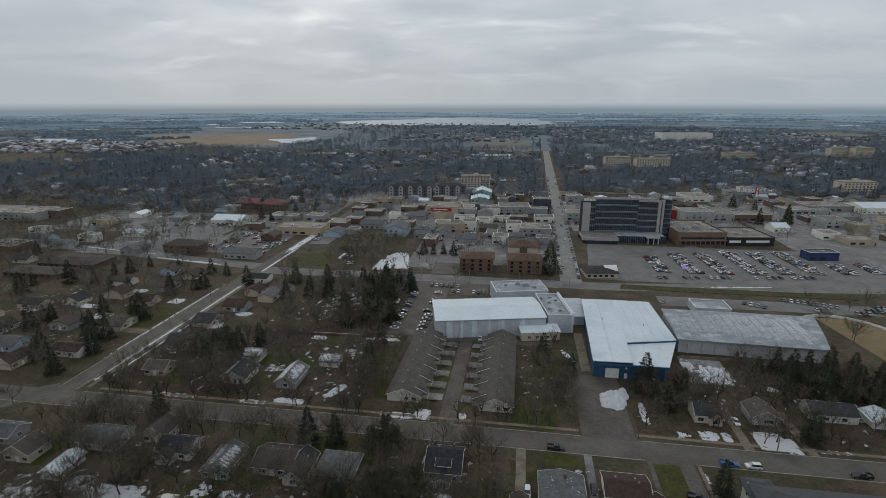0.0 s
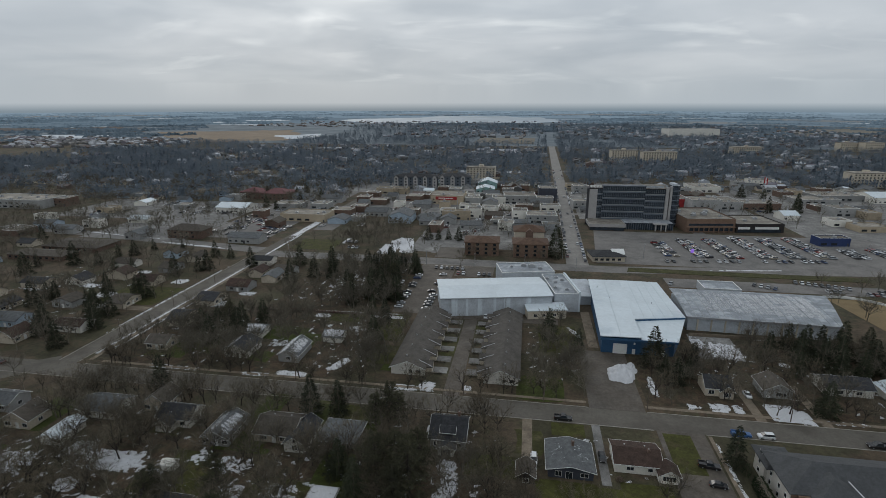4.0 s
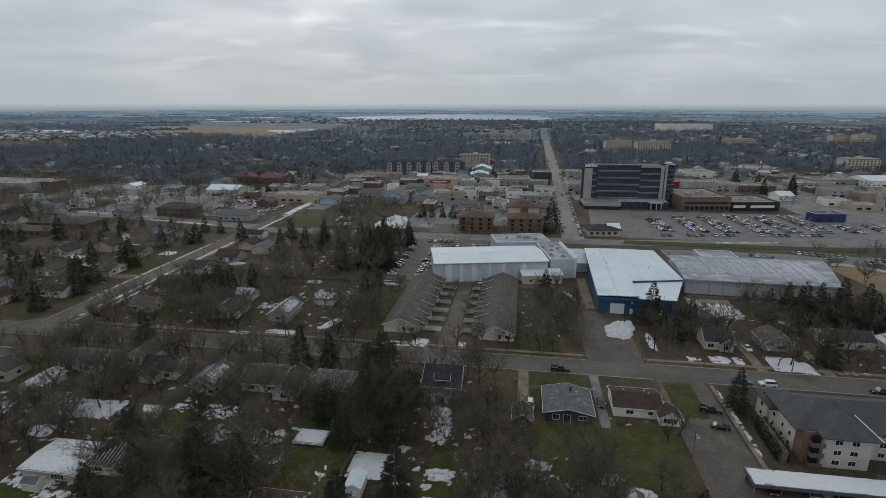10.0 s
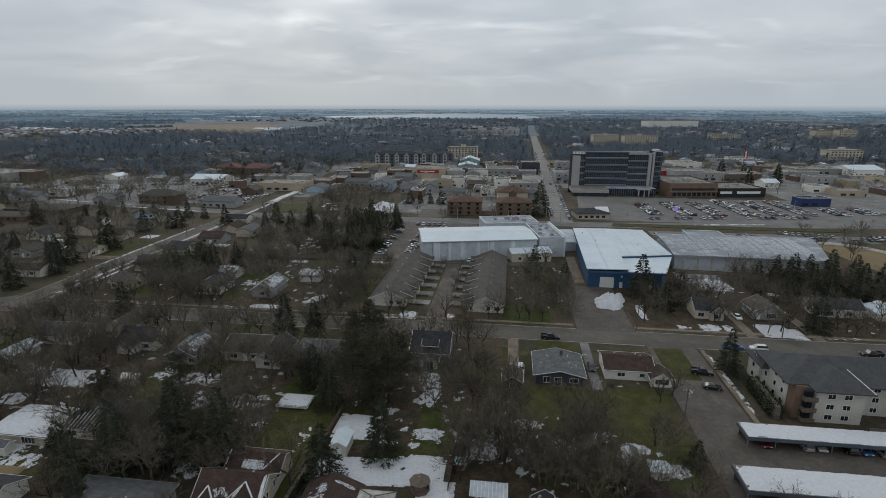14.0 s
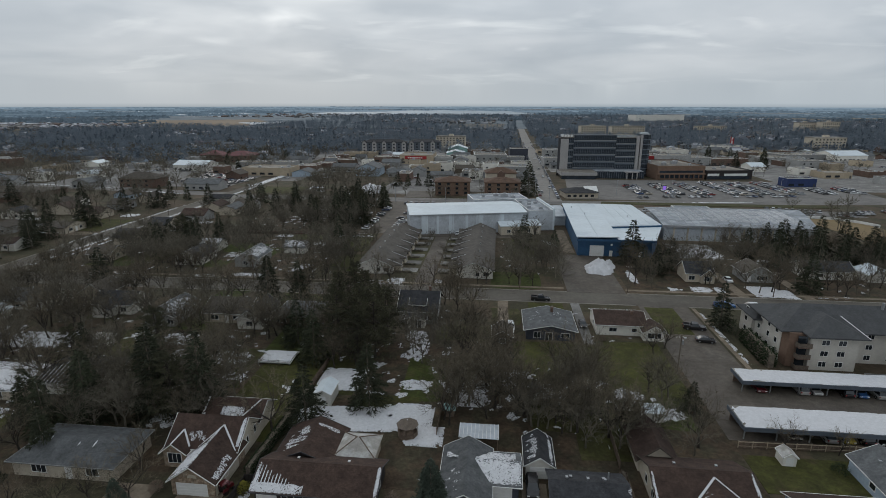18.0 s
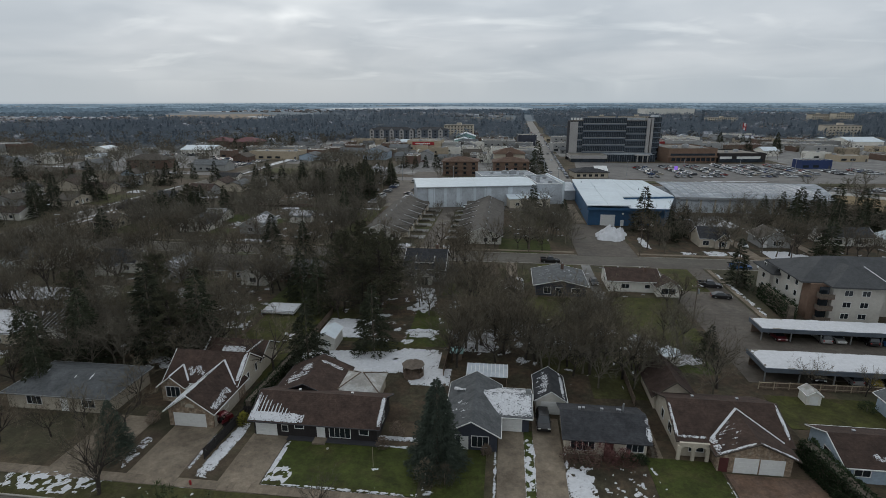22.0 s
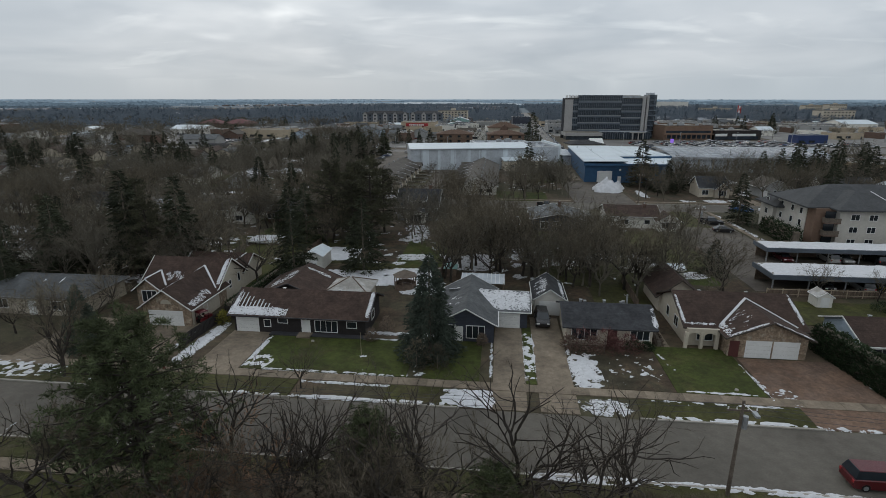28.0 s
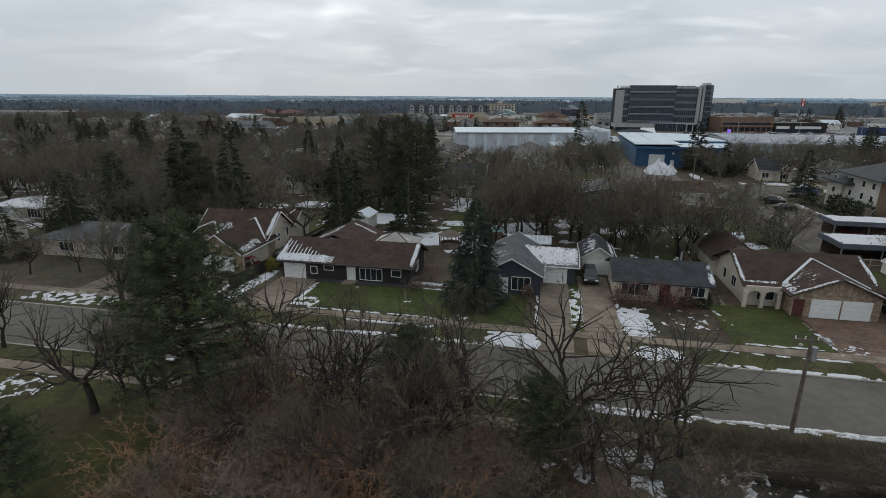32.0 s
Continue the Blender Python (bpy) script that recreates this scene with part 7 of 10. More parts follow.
# ---- brown walk-up flats by the boulevard ----
for u, w, rear in ((-28.5, 22, False), (3, 22, True)):
    t = thing("apartment_block", at(u, 337, 0, 3), "brown brick flats with cedar shake roof", "apartment building")
    part("wall", Geo().box(-w / 2, w / 2, -8.5, 8.5, -0.3, 8.6), M_BROWNBRICK, t)
    part("roof", Geo().hip(-w / 2, w / 2, -8.5, 8.5, 8.6, 2.4, 0.8), M_SHINGLE_ORANGE, t, "orange-brown shake roof")
    for j in range(3):
        for k in range(4):
            x = -w / 2 + w * (k + 0.5) / 4
            bl = part("balcony", Geo().box(x - 1.6, x + 1.6, -9.8, -8.5, 0.2 + j * 2.8, 0.4 + j * 2.8).box(x - 1.6, x + 1.6, -9.8, -9.7, 0.4 + j * 2.8, 1.3 + j * 2.8), M_WOOD, t)
            part("balcony_door", Geo().box(x - 0.9, x + 0.9, -8.6, -8.48, 0.4 + j * 2.8, 2.5 + j * 2.8), M_GLASS, bl)
    if rear:
        part("rear_wall", Geo().box(-w / 2 + 1, w / 2 - 1, 14, 30, -0.3, 11.6), M_STUCCO, t)
        part("rear_roof", Geo().hip(-w / 2 + 1, w / 2 - 1, 14, 30, 11.6, 3.2, 0.8), M_SHINGLE_ORANGE, t)
        part("rear_gable", Geo().body(-2.5, 2.5, 12.6, 16, 8, 11.8, 1.8, "y"), M_BRICK, t)
# bank with odd slanted roof by the lot
t = thing("bank", at(51, 334, 0, 8.3), "low dark-roofed bank with slanted white gable", "bank")
part("wall", Geo().box(-10, 10, -7.5, 7.5, -0.3, 3.4), M_SIDING_B, t)
part("roof", Geo().hip(-10, 10, -7.5, 7.5, 3.4, 2.2, 0.8), M_SHINGLE_DARK, t)
part("gable", Geo().body(3, 11, -4, 4, 3.0, 4.0, 2.6, "x"), M_TRIM, t, "white slanted gable")
for k in range(5):
    window(t, pose(-8 + k * 3.6, -7.52, 0.9), 2.0, 1.4, M_TRIM_DK, 1, True)


# ---- houses along the avenue and farther streets ----
def scattered_houses():
    rng = random.Random(11)
    walls = [(M_SIDING_W, "white"), (M_SIDING_B, "beige"), (M_SIDING_G, "grey"), (M_STUCCO, "cream"), (M_SIDING_BLUE, "pale blue")]
    roofs = [(M_SHINGLE_GREY, "grey"), (M_SHINGLE_DARK, "charcoal"), (M_SHINGLE_TAUPE, "taupe"), (M_SHINGLE_BROWN, "brown")]
    fixed = [(-153, 200), (-155, 225), (-152, 268), (-140, 262), (-137, 272), (-196, 185), (-212, 172), (-228, 186), (-205, 245), (-208, 268), (-228, 252), (-244, 240), (-262, 232), (-240, 272), (-196, 215),
             (-222, 210), (-250, 200), (-272, 214), (-238, 156), (-262, 168), (-288, 190), (-300, 225), (-206, 290), (-225, 296), (-330, 262), (-150, 245), (-160, 290)]
    rows = [(u, v, True) for u, v in fixed]
    for v, us in ((480, range(-420, -260, 20)), (640, range(-420, -20, 19)), (700, range(-440, 10, 21)), (760, range(-460, 20, 20)), (820, range(-500, 10, 22)), (640, range(70, 420, 21)), (720, range(70, 460, 22)),
                  (800, range(80, 140, 20)), (430, range(-600, -450, 20)), (560, range(-640, -290, 22)),
                  (350, range(-520, -380, 22)), (300, range(-520, -340, 22)), (250, range(-480, -330, 22)), (200, range(-420, -310, 21))):
        for u in us:
            if rng.random() < 0.72:
                rows.append((u + rng.uniform(-4, 4), v + rng.uniform(-8, 8), False))
    for u, v, near in rows:
        (wa, wn_), (ro, rn) = rng.choice(walls), rng.choice(roofs)
        w, d = rng.uniform(10, 14), rng.uniform(8, 10)
        ax = "x" if rng.random() < 0.7 else "y"
        rot = rng.choice((0, 0, 90, 180)) + rng.uniform(-2, 2)
        op = [("f", -3, 0.9, 2.0, 1.2, "w"), ("f", 0.4, 0, 1.0, 2.0, "d"), ("f", 3, 0.9, 1.4, 1.2, "w")] if near else ([("f", -2.5, 0.9, 2.0, 1.2, "w")] if v < 600 else [])
        if rot in range(80, 100):
            op.append(("l", 0, 0.9, 1.6, 1.2, "w"))
        t = house(u, v, w, d, rng.uniform(2.7, 3.4), rng.uniform(1.6, 2.6), ax, wa, ro, "%s house with %s shingle roof among trees" % (wn_, rn), rot, openings=op, vents=0)


scattered_houses()

# ---- trees ----
def sliver(g, p, d, L, w, rng):
    """One twig: a long thin triangle."""
    s = d.cross(Vector((rng.uniform(-1, 1), rng.uniform(-1, 1), rng.uniform(-1, 1))))
    s = s.normalized() * w / 2 if s.length > 1e-4 else Vector((w / 2, 0, 0))
    q = p + d * L
    k = len(g.v)
    g.v += [tuple(p - s), tuple(p + s), tuple(q)]
    g.f.append((k, k + 1, k + 2))


def bare_tree(seed, H, levels, twigs, width, open_=0.9, trunk=0.22, limbs=5, length=0.9, girth=0.024, wild=0.2, fine=9, segs=(3, 3, 2, 2, 2), reach=(1.2, 1.6), up=0.10):
    """A leafless tree: trunk with limbs, and a crown of twigs. It is grown once for its height and again at its true girth.
    fine: the level from which boughs are single blades."""

    def once(size, radius):
        rng = random.Random(seed)
        wood, crown = Geo(), Geo()
        v3 = lambda s: Vector((rng.uniform(-s, s), rng.uniform(-s, s), rng.uniform(-s, s)))

        def grow(p, d, L, r, lev):
            n_seg = segs[lev]
            for i in range(n_seg):
                d = (d + v3(wild if lev else 0.1) + Vector((0, 0, up if lev else 0.0))).normalized()
                q = p + d * L / n_seg
                r1 = r * (1 - 0.45 / n_seg if i < n_seg - 1 or lev == 0 else 0.6)
                if lev < fine:
                    wood.tube(p, q, r, r1, (7, 5, 3, 3, 3)[lev] if fine > 4 else (5, 4, 3, 3, 3)[lev], False)
                else:
                    sliver(crown, p, (q - p).normalized(), L / n_seg * 1.6, r * 2.2, rng)
                if lev < levels:
                    if lev > 0 or i == n_seg - 1:
                        n = limbs if lev == 0 else (1 if i == 0 or n_seg > 3 else 2)
                        spin = rng.uniform(0, 6.28)
                        for k in range(n):
                            a = spin + 6.283 * k / n + rng.uniform(-0.4, 0.4)
                            side = d.orthogonal().normalized()
                            side = side * math.cos(a) + d.cross(side) * math.sin(a)
                            tilt = rng.uniform(0.4, 0.95) * open_
                            nd = (d * math.cos(tilt) + side * math.sin(tilt)).normalized()
                            f = rng.uniform(0.6, 0.85) if lev else rng.uniform(*reach)
                            grow(q, nd, L * f, r1 * rng.uniform(0.62, 0.85), lev + 1)
                else:
                    for k in range(twigs):
                        t = (d + v3(0.9) + Vector((0, 0, 0.15))).normalized()
                        sliver(crown, p.lerp(q, rng.random()), t, length * size * rng.uniform(0.5, 1.2), width * size, rng)
                p, r = q, r1

        grow(Vector((0, 0, -0.3)), Vector((rng.uniform(-0.08, 0.08), rng.uniform(-0.08, 0.08), 1)).normalized(), H * trunk, radius, 0)
        return wood, crown, max(v[2] for v in crown.v)

    top = once(1.0, 0.2)[2]
    wood, crown, top = once(top / H, H * girth * top / H)
    for geo in (wood, crown):
        geo.v = [(x * H / top, y * H / top, z * H / top) for x, y, z in geo.v]
    return wood, crown


def spruce(seed, H, R, step, per, leaf, fill, ragged=0.25, low=0.06, droop=0.3):
    """A conifer: whorls of drooping fans of needle sprays on one trunk, thinning to a spire. leaf: a spray's length."""
    rng = random.Random(seed)
    wood, crown = Geo(), Geo()
    wood.tube((0, 0, -0.3), (0, 0, H * 0.96), H * 0.016 + 0.05, 0.03, 6)
    z = H * low
    while z < H * 0.985:
        f = 1 - z / H
        for k in range(max(4, int(per * (0.45 + f * 0.55)))):
            a = rng.uniform(0, 6.283)
            L = R * (f ** 0.8) * rng.uniform(1 - ragged * 1.7, 1 + ragged) + 0.12
            out = Vector((math.cos(a), math.sin(a), 0))
            side = Vector((-math.sin(a), math.cos(a), 0))
            dr = rng.uniform(0.4, 1.3) * droop
            p0 = Vector((0, 0, z + rng.uniform(-0.3, 0.3) * step))
            for b in range(max(3, int(fill * L))):
                s = math.sqrt(rng.uniform(0.05, 1.0))
                y = rng.uniform(-1, 1)
                c = p0 + out * (L * s) + side * (y * L * 0.24 * (1.15 - s * 0.7)) + Vector((0, 0, L * (0.12 * s - dr * s * s) - abs(y) * 0.06 * L))
                d = (out * 0.8 + side * (y * 0.9) + Vector((0, 0, rng.uniform(-0.6, 0.25)))).normalized()
                sliver(crown, c, d, leaf * rng.uniform(0.7, 1.3), leaf * rng.uniform(0.28, 0.45), rng)
        z += step * (0.5 + 0.5 * f)
    for k in range(10):
        sliver(crown, Vector((0, 0, H * rng.uniform(0.92, 0.97))), Vector((rng.gauss(0, 0.3), rng.gauss(0, 0.3), 1)).normalized(), H * 0.04, 0.12, rng)
    return wood, crown


def pine(seed, H, R, limbs=64, tufts=7):
    """A broad ragged pine: uneven upswept limbs with round tufts of long needles."""
    rng = random.Random(seed)
    wood, crown = Geo(), Geo()
    wood.tube((0, 0, -0.3), (0.1, 0, H * 0.95), H * 0.019, 0.04, 7)
    for k in range(limbs):
        f = 0.14 + 0.84 * (k + rng.random()) / limbs
        a = k * 2.4 + rng.uniform(-0.5, 0.5)
        L = R * min(1.0, (1.10 - f) * 1.7) ** 0.8 * rng.uniform(0.55, 1.15)
        out = Vector((math.cos(a), math.sin(a), 0))
        p0 = Vector((0, 0, H * f * 0.95))
        rise = rng.uniform(-0.12, 0.3) + 0.25 * f
        end = p0 + out * L + Vector((0, 0, L * rise))
        wood.tube(p0, end, 0.02 + 0.016 * L, 0.015, 4, False)
        side = Vector((-out.y, out.x, 0))
        for t in range(tufts):
            s = 0.3 + 0.75 * (t + rng.random()) / tufts
            c = p0.lerp(end, s) + side * rng.uniform(-0.3, 0.3) * L * min(1, s) + Vector((0, 0, rng.uniform(-0.2, 0.3)))
            size = rng.uniform(0.26, 0.44)
            for b in range(34):
                d = Vector((rng.gauss(0, 1), rng.gauss(0, 1), rng.gauss(0.35, 0.8))).normalized()
                sliver(crown, c + d * rng.uniform(0.0, 0.22), d, size * rng.uniform(0.55, 1.1), 0.06, rng)
    return wood, crown


def make_kind(name, geos, bark, leaf, label, category="tree", stems=False):
    """A prototype tree far below nothing else: it is the first of its kind and is moved to its own place."""
    t = thing(name, at(0, 0), label, category)
    part("stems" if stems else "trunk", geos[0], bark, t, "", None, True) if stems else part("trunk", geos[0], bark, t)
    part("crown", geos[1], leaf, t)
    return t


USED = {}


def plant(kind, u, v, h, rng, label=""):
    """Sets one tree: the first of a kind is the prototype itself, the others are copies that share its meshes."""
    t, h0 = kind
    m = at(u, v, 0, rng.uniform(0, 360))
    s = h / h0
    if USED.get(t.name):
        o = copy_thing(t, m)
    else:
        o = t
        USED[t.name] = True
        o.matrix_basis = m
    o.scale = (s * rng.uniform(0.9, 1.1), s * rng.uniform(0.9, 1.1), s)
    if label:
        o["label"] = label
    return o


BARE_NEAR = [(make_kind("bare_tree", bare_tree(40 + i, 11, 3, 7, 0.016, 0.98, 0.22, 2 + i % 2, 0.55, 0.024, 0.46, 9, (4, 7, 5, 3, 2), (1.6, 2.4), 0.07), M_BARK_DK, M_TWIG_DK, "tall leafless tree with dark twisting limbs"), 11) for i in range(4)]
BARE_MID = [(make_kind("bare_tree", bare_tree(60 + i, 11, 3, 8, 0.038, 0.85 + 0.1 * (i % 3), 0.19, 5, 1.15, 0.021, 0.26, 3, (3, 3, 2, 2, 2)), M_BARK_DK, M_TWIG, "leafless grey-brown tree with rounded crown"), 11) for i in range(6)]
FAR_SHAPES = [bare_tree(80 + i, 10, 2, 4, 0.15, 0.95, 0.22, 5, 2.0, 0.022, 0.2, 1, (2, 2, 2, 2, 2)) for i in range(4)]
MID_SHAPES = [bare_tree(90 + i, 11, 2, 6, 0.085, 0.9, 0.20, 6, 1.8, 0.020, 0.24, 2, (2, 3, 2, 2, 2)) for i in range(4)]
BRUSH = [(make_kind("brush", bare_tree(100 + i, 4.5, 3, 7, 0.017, 1.15, 0.06, 8, 0.32, 0.010, 0.5, 2, (2, 3, 3, 3, 2), (3.0, 4.5), 0.03), M_BARK, M_TWIG_RED, "tangled leafless grey-brown brush", "shrub", True), 4.5) for i in range(4)]
RUST = [(make_kind("brush", bare_tree(110 + i, 4.5, 3, 8, 0.030, 1.1, 0.06, 7, 0.24, 0.010, 0.5, 2, (2, 3, 3, 2, 2), (3.0, 4.5), 0.03), M_BARK, M_RUST, "rusty brown brush with some dead leaves", "shrub", True), 4.5) for i in range(2)]
SPRUCE = [(make_kind("spruce", spruce(120 + i, 13, 3.5 + 0.7 * (i % 2), 0.46, 11, 0.60, 6.4, 0.26), M_BARK, M_NEEDLE, "dark green spruce with ragged drooping branches"), 13) for i in range(4)]
SPRUCE_NEAR = [(make_kind("spruce", spruce(140 + i, 12.8, 4.1, 0.28, 19, 0.34, 13.0, 0.2, 0.03), M_BARK, M_NEEDLE_BLUE, "broad blue-green spruce, dense to the ground"), 12.8) for i in range(2)]
PINE = [(make_kind("pine", pine(150 + i, 13, 5.2, 118, 10), M_BARK_DK, M_PINE, "ragged olive-green pine with open branches"), 13) for i in range(2)]
DENSE_SHAPES = [bare_tree(160 + i, 11, 3, 8, 0.040, 0.95, 0.2, 5, 1.15, 0.021, 0.26, 3, (3, 3, 2, 2, 2)) for i in range(4)]


def stand(name, shapes, zones, seed, label, gap=6.5):
    """Trees too many to tell apart, in one mesh: u0, u1, v0, v1, number, heights."""
    rng = random.Random(seed)
    raw = [(np.array(w.v), w.f, np.array(c.v), c.f) for w, c in shapes]
    V, F, base = [], [], 0
    for u0, u1, v0, v1, n, h0, h1 in zones:
        k = tries = 0
        while k < n and tries < n * 30:
            tries += 1
            u, v = rng.uniform(u0, u1), rng.uniform(v0, v1)
            if not clear(u, v, gap):
                continue
            k += 1
            wv, wf, cv, cf = rng.choice(raw)
            a, s = rng.uniform(0, 6.283), rng.uniform(h0, h1) / max(cv[:, 2])
            turn = np.array([[math.cos(a), math.sin(a), 0], [-math.sin(a), math.cos(a), 0], [0, 0, 1]]) * s
            for vv, ff in ((wv, wf), (cv, cf)):
                V.append(vv @ turn + (u, v, 0))
                F += [tuple(i + base for i in q) for q in ff]
                base += len(vv)
    me = bpy.data.meshes.new(name)
    me.from_pydata(np.concatenate(V).tolist(), [], F)
    me.materials.append(M_TWIG_MASS)
    o = new(name, me)
    o.matrix_basis = at(0, 0)
    return tagged(o, label, "trees", "", "stuff")


# built ground that keeps trunks off
KEEP_OFF = [(-50.5, -36.5, 80, 110), (-112, -86, 67, 84), (-36, -12, 79, 101), (68, 88, 197, 224), (-420, 420, 36.5, 46.5), (-420, 200, 146.5, 157.5), (-180, 60, 303, 318), (-184, -162.5, 157, 620), (24, 47, 317, 1500), (31, 70, 197, 269), (71, 152, 216, 264), (-46, 24, 222, 296), (64, 111, 110, 142),
            (43, 97, 83, 106), (4, 40, 107, 147), (-48, -33, 167, 224), (-15, 1, 166, 227), (44, 240, 322, 440), (120, 200, 415, 470), (158, 186, 212, 282), (-20, 16, 78, 79)]
for u0, u1, v0, v1, m, l in DRIVES:
    KEEP_OFF.append((u0 - 0.5, u1 + 0.5, v0, v1))
HOUSE_SPOTS = [(o.matrix_basis.translation.x, o.matrix_basis.translation.y) for o in scene.objects if o.parent is None and o.get("category") in ("house", "garage", "shed", "building", "sun room", "lean-to", "apartment building")]


def clear(u, v, gap=6.5):
    for a, b, c, d in KEEP_OFF:
        if a < u < b and c < v < d:
            return False
    p = GRID @ Vector((u, v, 0))
    for x, y in HOUSE_SPOTS:
        if abs(x - p.x) < gap and abs(y - p.y) < gap:
            return False
    return True


def grove(kinds, u0, u1, v0, v1, n, h0, h1, seed, gap=6.5):
    rng = random.Random(seed)
    k = tries = 0
    while k < n and tries < n * 30:
        tries += 1
        u, v = rng.uniform(u0, u1), rng.uniform(v0, v1)
        if clear(u, v, gap):
            plant(rng.choice(kinds), u, v, rng.uniform(h0, h1), rng)
            k += 1


trng = random.Random(5)
# single spruces that stand out, zone by zone: u, v, height
for u, v, h in ((-89.6, 97.2, 10.6), (-53.4, 81.5, 17.5), (-62.2, 80.5, 18.5), (-23.4, 87.9, 13.4), (-33.1, 80.1, 12.5), (-47.0, 112.8, 11.7), (-78.8, 74.0, 11.0),
                (-72.8, 77.0, 14.5), (38.1, 92.6, 6.4), (-77.9, 82.5, 12.0), (-40.0, 104.5, 13.0), (-84.0, 76.5, 11.0)):
    plant(trng.choice(SPRUCE), u, v, h, trng)
for u, v, h in ((-65.3, 138.1, 14.8), (-56.7, 139.4, 13.0), (-122.4, 143.8, 13.9), (59.2, 134.0, 12.6), (11.4, 208.3, 13.7), (22.4, 197.7, 10.1), (49.3, 190.0, 16.5), (54.6, 176.3, 10.9),
                (65.0, 194.1, 9.0), (105.6, 212.0, 11.2), (104.1, 199.0, 13.9), (110.7, 195.9, 12.5), (119.3, 201.3, 11.5), (119.9, 188.2, 12.6), (97.0, 163.9, 11.6), (115.0, 207.0, 13.0), (127.0, 195.0, 13.5), (131.0, 187.0, 12.0), (100.0, 190.0, 9.0), (60.0, 183.0, 8.0), (137.0, 200.0, 13.0), (51.5, 181.0, 9.5), (108.0, 204.0, 14.0), (122.5, 207.0, 15.0), (113.0, 189.0, 12.0), (130.0, 205.0, 14.0), (95.0, 203.0, 11.0)):
    plant(trng.choice(SPRUCE), u, v, h * (1.08 if u > 90 else 1.0), trng)
for u, v, h in ((-122.5, 197.5, 13.0), (-131.0, 193.0, 12.0), (-128.9, 259.6, 13.3), (-165.0, 282.7, 12.6), (-136.6, 290.3, 12.8), (-88.3, 299.0, 9.3), (-77.6, 298.5, 8.1), (-191.4, 224.0, 16.0), (-198.1, 199.2, 13.5), (-191.4, 200.2, 12.1),
                (-204.0, 202.0, 12.0), (-351.7, 321.5, 10.5), (-275.6, 269.3, 15.3), (-287.5, 247.2, 14.1), (-260.6, 271.5, 9.0), (-249.1, 306.8, 7.9), (-222.8, 300.2, 8.8), (-191.7, 269.5, 9.5), (-200.8, 260.3, 13.6), (-229.8, 262.8, 8.6), (-198.2, 297.9, 11.4), (-187.1, 297.2, 9.5)):
    plant(trng.choice(SPRUCE), u, v, h, trng)
for u, v, h in ((-70.1, 364.0, 10.8), (-63.0, 365.0, 9.0), (-55.7, 366.2, 9.0), (-48.0, 364.5, 10.5), (19.5, 333.0, 22.0), (-82.0, 301.0, 10.0), (-95.0, 296.0, 11.0), (-101.0, 288.0, 10.0), (-76.0, 285.0, 12.0), (-70.0, 270.0, 13.0), (-78.0, 255.0, 12.0), (-70.0, 242.0, 12.5), (-240.0, 215.0, 9.0), (-256.0, 188.0, 9.0), (215.0, 505.0, 16.0), (242.0, 512.0, 18.0), (250.0, 530.0, 15.0), (232.0, 560.0, 14.0), (222.0, 590.0, 14.0)):
    plant(trng.choice(SPRUCE), u, v, h, trng)
for u, v, h in ((-72.0, 66.5, 9.5), (-77.0, 60.0, 8.0)):
    plant(trng.choice(SPRUCE), u, v, h, trng)
BROAD = [(make_kind("pine", pine(170 + i, 13, 4.5, 66, 9), M_BARK_DK, M_BROAD, "broad dark evergreen with a rounded ragged crown"), 13) for i in range(2)]
for u, v, h in ((-26.8, 107.8, 18.5), (-35.6, 109.1, 17.5), (-25.7, 115.6, 15.0), (-31.0, 112.0, 16.5), (-29.5, 103.0, 14.0), (-40.0, 140.0, 13.4), (-36.5, 137.0, 12.0), (-43.5, 136.0, 11.5), (-58.0, 79.5, 14.0), (-66.5, 86.5, 14.0), (-73.6, 99.0, 14.5), (-88.7, 92.8, 12.0), (-126.8, 195.4, 13.7), (-70.0, 262.0, 14.0), (-86.0, 240.0, 14.0), (-78.0, 275.0, 14.0)):
    plant(trng.choice(BROAD), u, v, h, trng)
plant(SPRUCE_NEAR[0], -7.4, 57.2, 12.8, trng, "large blue-green spruce on the front lawn")
plant(SPRUCE_NEAR[1], -50.2, 54.6, 8.2, trng, "bushy blue-green spruce beside the drive")
plant(PINE[0], -25.6, 31.2, 15.4, trng, "large olive pine beside the street")
plant(PINE[1], -8.9, 33.1, 7.8, trng)
plant(RUST[0], -19.8, 33.6, 8.6, trng)
plant(PINE[0], -30.0, 20.2, 6.4, trng)
plant(SPRUCE[1], -11.0, 33.5, 4.4, trng)
plant(PINE[1], 0.6, 29.8, 6.6, trng)
# large bare trees under the last part of the flight
for u, v, h in ((-32.8, 28.8, 15.2), (2.3, 32.0, 12.8), (7.4, 31.2, 12.0), (10.2, 32.4, 10.6), (-12.0, 31.3, 10.4), (4.2, 28.7, 7.2), (-50.0, 36.2, 9.5), (-20.4, 34.3, 11.6), (-7.0, 29.0, 10.8), (-4.2, 31.2, 12.6), (-19.5, 28.0, 9.6), (-14.5, 32.0, 10.0)):
    plant(trng.choice(BARE_NEAR), u, v, h, trng)
grove(BRUSH, -25, -3, 20, 32.5, 30, 2.4, 5.0, 21, 2.5)
grove(BARE_MID, -24, -4, 22, 32, 7, 6.0, 8.6, 24, 2.5)
grove(RUST, -24, -3, 20.5, 31, 13, 3.6, 6.0, 25, 2.5)
grove(BRUSH, -24, -3, 21, 32, 12, 4.6, 6.4, 27, 2.5)
grove(BARE_NEAR, -24, -4, 23, 33, 4, 7.0, 9.5, 26, 2.5)
